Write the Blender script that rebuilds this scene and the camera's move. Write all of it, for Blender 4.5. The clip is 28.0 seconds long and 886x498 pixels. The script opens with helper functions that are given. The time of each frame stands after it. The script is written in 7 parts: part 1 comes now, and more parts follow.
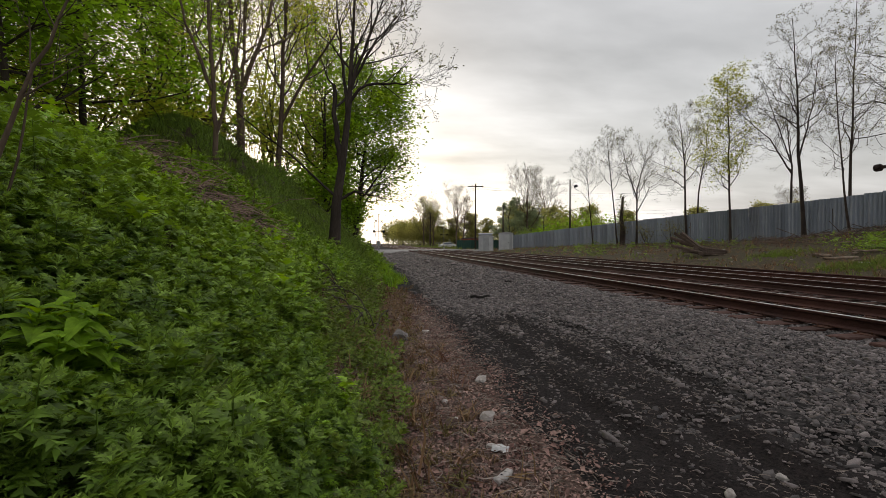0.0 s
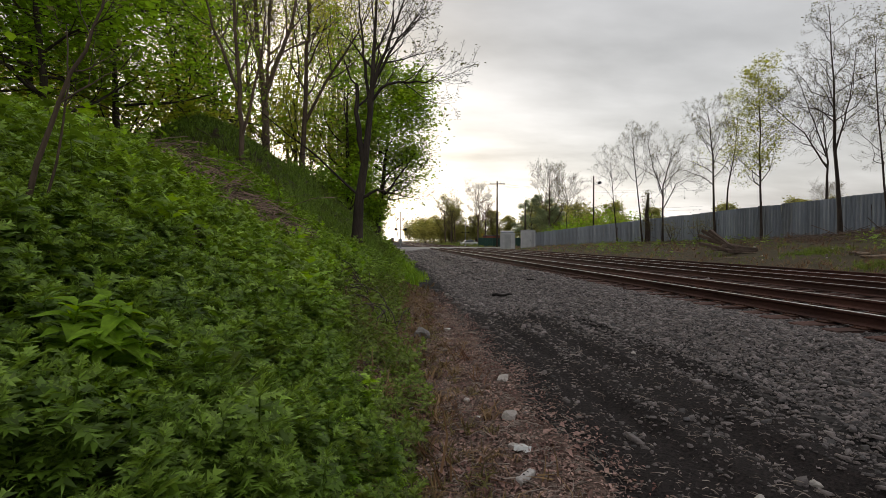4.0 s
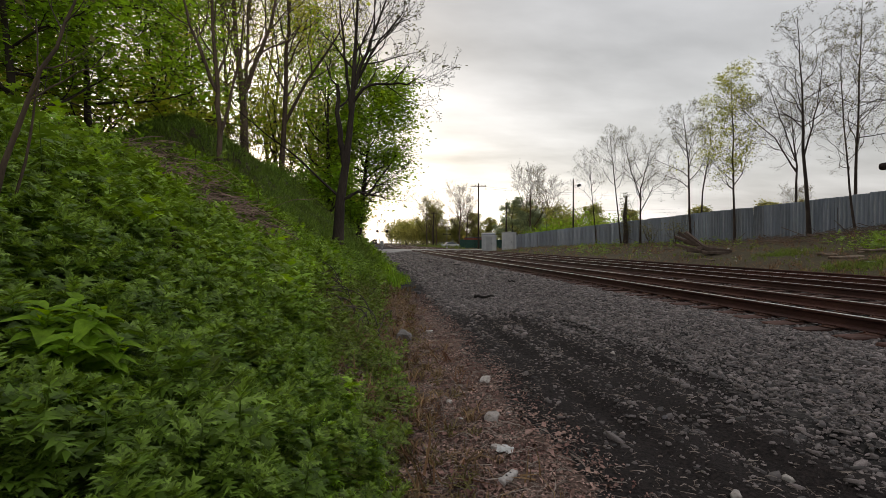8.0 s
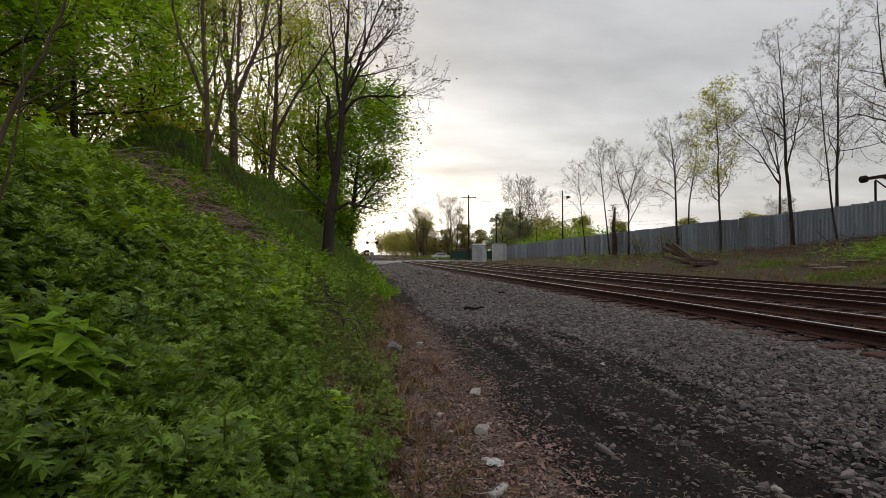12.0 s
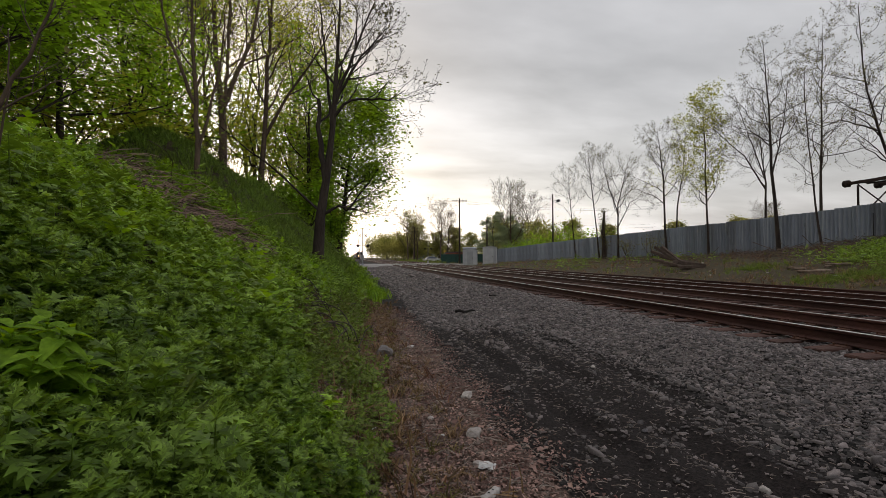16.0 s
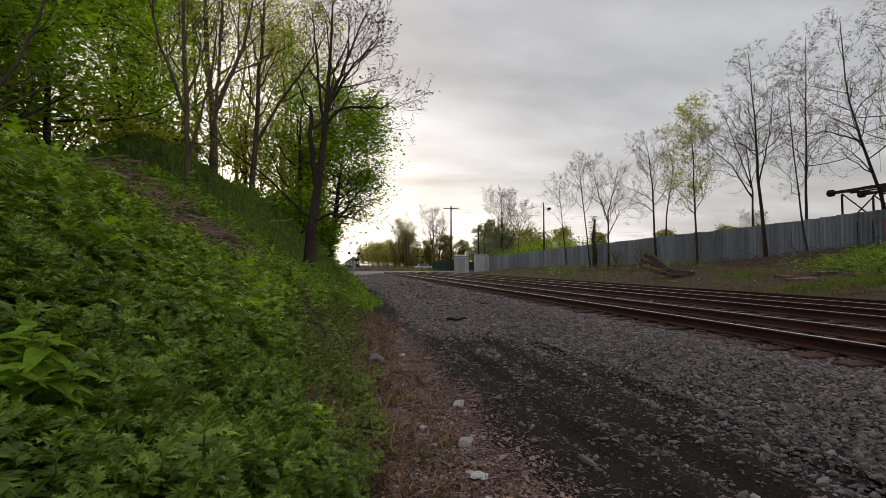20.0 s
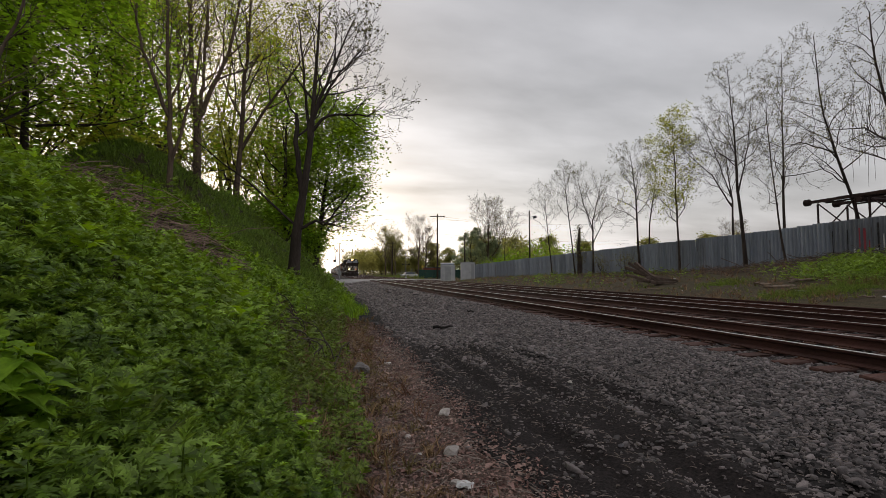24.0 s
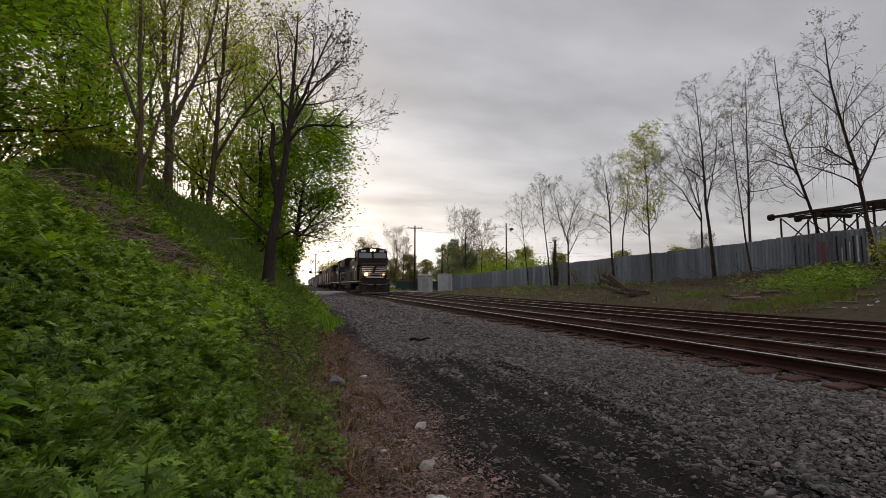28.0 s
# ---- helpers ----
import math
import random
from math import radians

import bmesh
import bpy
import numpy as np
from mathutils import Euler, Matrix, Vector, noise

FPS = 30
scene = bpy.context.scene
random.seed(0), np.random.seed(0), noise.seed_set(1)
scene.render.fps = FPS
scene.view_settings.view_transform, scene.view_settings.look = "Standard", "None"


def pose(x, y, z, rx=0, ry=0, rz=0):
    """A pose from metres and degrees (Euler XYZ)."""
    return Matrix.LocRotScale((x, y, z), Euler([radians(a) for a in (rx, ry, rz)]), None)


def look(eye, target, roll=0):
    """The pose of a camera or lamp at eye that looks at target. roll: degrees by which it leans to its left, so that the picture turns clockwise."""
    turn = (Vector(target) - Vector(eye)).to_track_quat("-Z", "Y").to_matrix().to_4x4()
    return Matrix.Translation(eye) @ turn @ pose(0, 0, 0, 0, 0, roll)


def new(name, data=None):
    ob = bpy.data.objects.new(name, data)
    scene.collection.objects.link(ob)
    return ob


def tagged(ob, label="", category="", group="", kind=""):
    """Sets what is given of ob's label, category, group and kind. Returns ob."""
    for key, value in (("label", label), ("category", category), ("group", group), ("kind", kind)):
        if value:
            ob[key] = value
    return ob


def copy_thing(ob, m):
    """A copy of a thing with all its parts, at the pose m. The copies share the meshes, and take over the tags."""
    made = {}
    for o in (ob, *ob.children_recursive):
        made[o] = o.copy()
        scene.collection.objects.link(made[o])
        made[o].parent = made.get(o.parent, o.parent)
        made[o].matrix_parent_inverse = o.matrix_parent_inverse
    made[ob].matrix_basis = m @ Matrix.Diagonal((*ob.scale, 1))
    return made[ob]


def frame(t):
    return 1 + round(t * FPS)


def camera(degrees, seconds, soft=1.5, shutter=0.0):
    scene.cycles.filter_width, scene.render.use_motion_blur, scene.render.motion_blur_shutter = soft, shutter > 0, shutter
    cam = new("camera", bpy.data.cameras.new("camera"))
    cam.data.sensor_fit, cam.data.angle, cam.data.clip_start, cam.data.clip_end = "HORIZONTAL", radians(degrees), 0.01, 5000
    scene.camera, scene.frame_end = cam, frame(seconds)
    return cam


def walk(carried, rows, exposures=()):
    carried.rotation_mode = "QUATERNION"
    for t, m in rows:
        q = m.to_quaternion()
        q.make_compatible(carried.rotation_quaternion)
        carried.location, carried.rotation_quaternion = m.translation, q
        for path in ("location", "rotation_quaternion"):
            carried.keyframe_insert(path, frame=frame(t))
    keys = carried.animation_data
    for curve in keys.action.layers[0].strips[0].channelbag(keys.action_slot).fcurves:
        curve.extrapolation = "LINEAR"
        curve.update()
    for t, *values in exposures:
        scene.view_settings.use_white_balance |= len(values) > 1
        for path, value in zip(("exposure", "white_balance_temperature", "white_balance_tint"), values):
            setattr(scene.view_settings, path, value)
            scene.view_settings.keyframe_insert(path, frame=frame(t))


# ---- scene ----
# ---------------------------------------------------------------- camera
FOV = 88.5
cam = camera(FOV, 28.0, 0.6)
# seconds, place (metres), turn (degrees)
PATH = [
    (0, 0.008, 0.001, 1.392, 89.29, 0, -9.8), (0.5, 0.026, -0.007, 1.387, 88.89, 0.06, -10.28),
    (1, 0.032, -0.008, 1.387, 88.68, 0.11, -9.51), (1.5, 0.013, -0.003, 1.391, 88.65, 0.06, -8.49),
    (2, 0.011, 0, 1.39, 88.69, 0.04, -7.91), (2.5, 0.012, -0.001, 1.394, 88.83, 0.11, -7.54),
    (3, 0.006, -0.001, 1.396, 88.93, 0.03, -7.11), (3.5, 0.006, 0, 1.401, 89, 0.06, -6.99),
    (5.5, -0.001, -0, 1.397, 88.77, 0.08, -8.82), (6, 0.006, -0, 1.397, 88.5, 0.14, -9.63),
    (6.5, 0.02, -0.003, 1.398, 88.47, 0.17, -9.77), (7, 0.008, -0.001, 1.397, 88.67, 0.15, -9.56),
    (7.5, -0.004, 0.002, 1.4, 88.91, 0.1, -9.46), (8, -0.002, 0, 1.4, 89.24, 0.09, -9.42),
    (8.5, -0.001, -0, 1.401, 89.52, 0.17, -9.44), (9, 0.008, -0, 1.396, 89.73, 0.18, -9.53),
    (9.5, 0.006, 0, 1.4, 89.87, 0.14, -9.65), (10, 0.009, 0, 1.399, 89.99, 0.14, -9.84),
    (10.5, 0.006, 0, 1.4, 90.08, 0.14, -10.09), (11, 0.007, -0, 1.4, 90.28, 0.15, -10.3),
    (11.5, -0, -0.001, 1.399, 90.5, 0.13, -10.49), (12, 0.003, 0, 1.401, 90.67, 0.14, -10.64),
    (12.5, 0.001, 0.002, 1.401, 90.75, 0.13, -11.41), (14.5, -0.004, 0.002, 1.401, 90.83, 0.14, -11.58),
    (15, -0.006, 0.004, 1.4, 90.82, 0.13, -11.66), (15.5, -0, 0.001, 1.398, 90.9, 0.15, -11.75),
    (16, -0.005, 0.001, 1.401, 91.06, 0.12, -11.8), (16.5, -0.012, 0.002, 1.405, 91.2, 0.09, -11.91),
    (17, -0.011, 0.003, 1.402, 91.28, 0.11, -11.79), (17.5, -0.011, 0.004, 1.401, 91.38, 0.08, -11.84),
    (18, -0.012, 0.002, 1.402, 91.48, 0.05, -11.98), (18.5, -0.009, 0.003, 1.399, 91.61, 0.11, -12.15),
    (19, -0.013, 0.004, 1.406, 91.73, 0.08, -12.39), (19.5, -0.009, 0.001, 1.402, 91.89, 0.1, -12.63),
    (20, -0.009, 0.002, 1.406, 92.02, 0.07, -12.87), (20.5, -0.008, -0.001, 1.404, 92.18, 0.1, -13.13),
    (21, -0.008, 0.002, 1.404, 92.23, 0.07, -13.38), (21.5, -0.008, -0, 1.407, 92.23, 0.06, -13.52),
    (23.5, -0.01, -0.001, 1.403, 92.67, 0.05, -14.37), (24, -0.006, -0, 1.403, 93.01, 0.07, -14.59),
    (24.5, -0.006, 0, 1.406, 93.33, 0.06, -14.91), (25, -0.007, 0.001, 1.405, 93.6, 0.04, -15.35),
    (25.5, -0.007, -0.002, 1.406, 93.81, 0.05, -15.85), (26, -0.004, -0.001, 1.405, 93.95, 0.06, -16.3),
    (26.5, -0.004, -0.001, 1.404, 94.08, 0.1, -16.58), (27, -0.002, -0.002, 1.401, 94.21, 0.08, -16.83),
    (27.5, -0.007, 0, 1.403, 94.31, 0.02, -17.02), (28, -0.002, -0.001, 1.406, 94.46, 0.01, -17.44),
]
EXPOSURES = [(0, 0.0, 6500, 10), (3, 0.0, 6500, 10), (11, -0.03, 6480, 10.5), (20, -0.15, 6430, 12), (25, -0.23, 6400, 13), (28, -0.29, 6380, 14)]
walk(cam, [(row[0], pose(*row[1:])) for row in PATH], EXPOSURES)

# ---------------------------------------------------------------- world and sun
SUN_AZ, SUN_EL = radians(-15.5), radians(15.0)      # from the track's direction, and above the horizon
SUN_DIR = Vector((math.sin(SUN_AZ) * math.cos(SUN_EL), math.cos(SUN_AZ) * math.cos(SUN_EL), math.sin(SUN_EL)))


def make_world():
    w = bpy.data.worlds.new("overcast_evening")
    w.use_nodes = True
    scene.world = w
    nt = w.node_tree
    nt.nodes.clear()
    N, L = nt.nodes.new, nt.links.new

    def math_node(op, a, b=None, c=None, clamp=False):
        n = N("ShaderNodeMath")
        n.operation, n.use_clamp = op, clamp
        for i, v in enumerate((a, b, c)):
            if v is None:
                continue
            if isinstance(v, (int, float)):
                n.inputs[i].default_value = v
            else:
                L(v, n.inputs[i])
        return n.outputs[0]

    out, bg = N("ShaderNodeOutputWorld"), N("ShaderNodeBackground")
    sky = N("ShaderNodeTexSky")
    sky.sky_type, sky.sun_disc = "NISHITA", False
    sky.sun_elevation, sky.sun_rotation = SUN_EL, SUN_AZ
    sky.air_density, sky.dust_density = 1.5, 3.0
    tc = N("ShaderNodeTexCoord")
    nrm = N("ShaderNodeVectorMath")
    nrm.operation = "NORMALIZE"
    L(tc.outputs["Generated"], nrm.inputs[0])
    sep = N("ShaderNodeSeparateXYZ")
    L(nrm.outputs[0], sep.inputs[0])
    z = math_node("MAXIMUM", sep.outputs["Z"], 0.0)
    # a flat cloud deck: the direction is spread out over a plane overhead
    k = math_node("ADD", z, 0.16)
    comb = N("ShaderNodeCombineXYZ")
    L(math_node("DIVIDE", sep.outputs["X"], k), comb.inputs[0])
    L(math_node("DIVIDE", sep.outputs["Y"], k), comb.inputs[1])
    deck = N("ShaderNodeMapping")
    deck.inputs["Scale"].default_value = (0.55, 1.0, 1.0)
    deck.inputs["Location"].default_value = (3.1, 1.7, 0.0)
    deck.inputs["Rotation"].default_value = (0, 0, radians(12))
    L(comb.outputs[0], deck.inputs[0])
    n1, n2 = N("ShaderNodeTexNoise"), N("ShaderNodeTexNoise")
    n1.inputs["Scale"].default_value, n1.inputs["Detail"].default_value = 0.75, 6.0
    n1.inputs["Roughness"].default_value, n1.inputs["Distortion"].default_value = 0.5, 0.4
    n2.inputs["Scale"].default_value, n2.inputs["Detail"].default_value = 2.6, 5.0
    L(deck.outputs[0], n1.inputs["Vector"])
    L(deck.outputs[0], n2.inputs["Vector"])
    cloud = math_node("ADD", math_node("MULTIPLY", n1.outputs[0], 0.55), math_node("MULTIPLY", n2.outputs[0], 0.45))
    cloud = math_node("MULTIPLY_ADD", cloud, 2.8, -0.9, clamp=True)         # 0 dark belly, 1 thin
    # brightness: bright towards the low sun and the horizon below it, grey overhead
    dot = N("ShaderNodeVectorMath")
    dot.operation = "DOT_PRODUCT"
    L(nrm.outputs[0], dot.inputs[0])
    dot.inputs[1].default_value = Vector((0.0, 0.985, 0.17)).normalized()
    glow_wide = math_node("POWER", math_node("MAXIMUM", dot.outputs["Value"], 0.0), 5.5)
    dot2 = N("ShaderNodeVectorMath")
    dot2.operation = "DOT_PRODUCT"
    L(nrm.outputs[0], dot2.inputs[0])
    dot2.inputs[1].default_value = SUN_DIR
    glow_sun = math_node("POWER", math_node("MAXIMUM", dot2.outputs["Value"], 0.0), 160.0)
    low = math_node("POWER", math_node("SUBTRACT", 1.0, z), 5.6)
    base = math_node("MULTIPLY_ADD", cloud, 0.36, 0.305)
    lit = math_node("MULTIPLY_ADD", math_node("MULTIPLY", glow_wide, math_node("MULTIPLY_ADD", cloud, 0.8, 0.62)), math_node("MULTIPLY_ADD", low, 1.22, 0.03), base)
    lit = math_node("MULTIPLY_ADD", low, 0.16, lit)
    lit = math_node("MULTIPLY_ADD", glow_sun, 1.6, lit)
    # the deck thickens away from the low sun, to the right
    side = N("ShaderNodeMapRange")
    side.interpolation_type = "SMOOTHSTEP"
    side.inputs["From Min"].default_value, side.inputs["From Max"].default_value = 0.3, 0.95
    side.inputs["To Min"].default_value, side.inputs["To Max"].default_value = 1.0, 0.86
    L(sep.outputs["X"], side.inputs["Value"])
    lit = math_node("MULTIPLY", lit, side.outputs[0])
    west = N("ShaderNodeMapRange")
    west.interpolation_type = "SMOOTHSTEP"
    west.inputs["From Min"].default_value, west.inputs["From Max"].default_value = -0.75, -0.22
    west.inputs["To Min"].default_value, west.inputs["To Max"].default_value = 0.6, 1.0
    L(sep.outputs["X"], west.inputs["Value"])
    lit = math_node("MULTIPLY", lit, west.outputs[0])
    # an overcast deck is brightest overhead
    over = N("ShaderNodeMapRange")
    over.interpolation_type = "SMOOTHSTEP"
    over.inputs["From Min"].default_value, over.inputs["From Max"].default_value = 0.5, 0.85
    over.inputs["To Min"].default_value, over.inputs["To Max"].default_value = 1.0, 1.65
    L(z, over.inputs["Value"])
    lit = math_node("MULTIPLY", lit, over.outputs[0])
    warm = N("ShaderNodeMix")
    warm.data_type = "RGBA"
    warm.inputs["A"].default_value = (1.0, 0.99, 1.0, 1)
    warm.inputs["B"].default_value = (1.08, 1.0, 0.87, 1)
    L(math_node("MULTIPLY", math_node("MULTIPLY", glow_wide, low), 1.0, clamp=True), warm.inputs["Factor"])
    tint = N("ShaderNodeMix")
    tint.data_type, tint.blend_type = "RGBA", "MULTIPLY"
    tint.inputs["Factor"].default_value = 1.0
    L(warm.outputs["Result"], tint.inputs["A"])
    L(lit, tint.inputs["B"])
    # a little of the clear sky behind
    add = N("ShaderNodeMix")
    add.data_type, add.blend_type = "RGBA", "ADD"
    add.inputs["Factor"].default_value = 0.02
    L(tint.outputs["Result"], add.inputs["A"])
    L(sky.outputs[0], add.inputs["B"])
    L(add.outputs["Result"], bg.inputs["Color"])
    bg.inputs["Strength"].default_value = SKY
    L(bg.outputs[0], out.inputs[0])


SKY = 1.05
make_world()
sun_data = bpy.data.lights.new("sun", "SUN")
sun_data.energy, sun_data.angle, sun_data.color = 0.6, radians(14), (1.0, 0.86, 0.7)
sun = new("sun", sun_data)
sun.matrix_world = look((0, 0, 60), Vector((0, 0, 60)) - SUN_DIR)


# ---------------------------------------------------------------- materials
def mat(name, base, second=None, rough=0.8, metal=0.0, scale=6.0, fine=60.0, bump=0.3, vary=0.25, coords="Object",
        island=False, translucent=0.0, emit=0.0, stretch=(1, 1, 1), spec=0.3, depth=0.02, apart=0.5):
    """Two colours mixed by a coarse noise, a fine noise over both, a bump from the fine one."""
    m = bpy.data.materials.new(name)
    m.use_nodes = True
    nt = m.node_tree
    N, L = nt.nodes.new, nt.links.new
    b, out = nt.nodes["Principled BSDF"], nt.nodes["Material Output"]
    second = second or tuple(c * 0.6 for c in base)
    tc = N("ShaderNodeTexCoord")
    mp = N("ShaderNodeMapping")
    mp.inputs["Scale"].default_value = stretch
    L(tc.outputs[coords], mp.inputs[0])
    n1, n2 = N("ShaderNodeTexNoise"), N("ShaderNodeTexNoise")
    n1.inputs["Scale"].default_value, n1.inputs["Detail"].default_value = scale, 5
    n2.inputs["Scale"].default_value, n2.inputs["Detail"].default_value = fine, 4
    L(mp.outputs[0], n1.inputs["Vector"])
    L(mp.outputs[0], n2.inputs["Vector"])
    ramp = N("ShaderNodeValToRGB")
    ramp.color_ramp.elements[0].position, ramp.color_ramp.elements[1].position = 0.35, 0.65
    ramp.color_ramp.elements[0].color, ramp.color_ramp.elements[1].color = (*second, 1), (*base, 1)
    L(n1.outputs[0], ramp.inputs[0])
    hsv = N("ShaderNodeHueSaturation")
    L(ramp.outputs[0], hsv.inputs["Color"])
    val = N("ShaderNodeMapRange")
    val.inputs["To Min"].default_value, val.inputs["To Max"].default_value = 1 - vary, 1 + vary
    val.inputs["From Min"].default_value, val.inputs["From Max"].default_value = 0.25, 0.75
    L(n2.outputs[0], val.inputs["Value"])
    if island:
        geo = N("ShaderNodeNewGeometry")
        rnd = geo.outputs["Random Per Island"]
    else:
        rnd = N("ShaderNodeObjectInfo").outputs["Random"]
    r2 = N("ShaderNodeMapRange")
    spread = apart if island else 0.2
    r2.inputs["To Min"].default_value, r2.inputs["To Max"].default_value = 1 - spread, 1 + spread
    L(rnd, r2.inputs["Value"])
    mul = N("ShaderNodeMath")
    mul.operation = "MULTIPLY"
    L(val.outputs[0], mul.inputs[0])
    L(r2.outputs[0], mul.inputs[1])
    L(mul.outputs[0], hsv.inputs["Value"])
    L(hsv.outputs[0], b.inputs["Base Color"])
    b.inputs["Roughness"].default_value, b.inputs["Metallic"].default_value = rough, metal
    b.inputs["Specular IOR Level"].default_value = spec
    if bump:
        bp = N("ShaderNodeBump")
        bp.inputs["Strength"].default_value, bp.inputs["Distance"].default_value = bump, depth
        L(n2.outputs[0], bp.inputs["Height"])
        L(bp.outputs[0], b.inputs["Normal"])
    if translucent:
        tr, mix = N("ShaderNodeBsdfTranslucent"), N("ShaderNodeMixShader")
        hs2 = N("ShaderNodeHueSaturation")
        hs2.inputs["Hue"].default_value, hs2.inputs["Saturation"].default_value, hs2.inputs["Value"].default_value = 0.485, 1.1, 1.5
        L(hsv.outputs[0], hs2.inputs["Color"])
        L(hs2.outputs[0], tr.inputs["Color"])
        mix.inputs[0].default_value = translucent
        L(b.outputs[0], mix.inputs[1])
        L(tr.outputs[0], mix.inputs[2])
        L(mix.outputs[0], out.inputs[0])
    if emit:
        b.inputs["Emission Color"].default_value, b.inputs["Emission Strength"].default_value = (*base, 1), emit
    return m


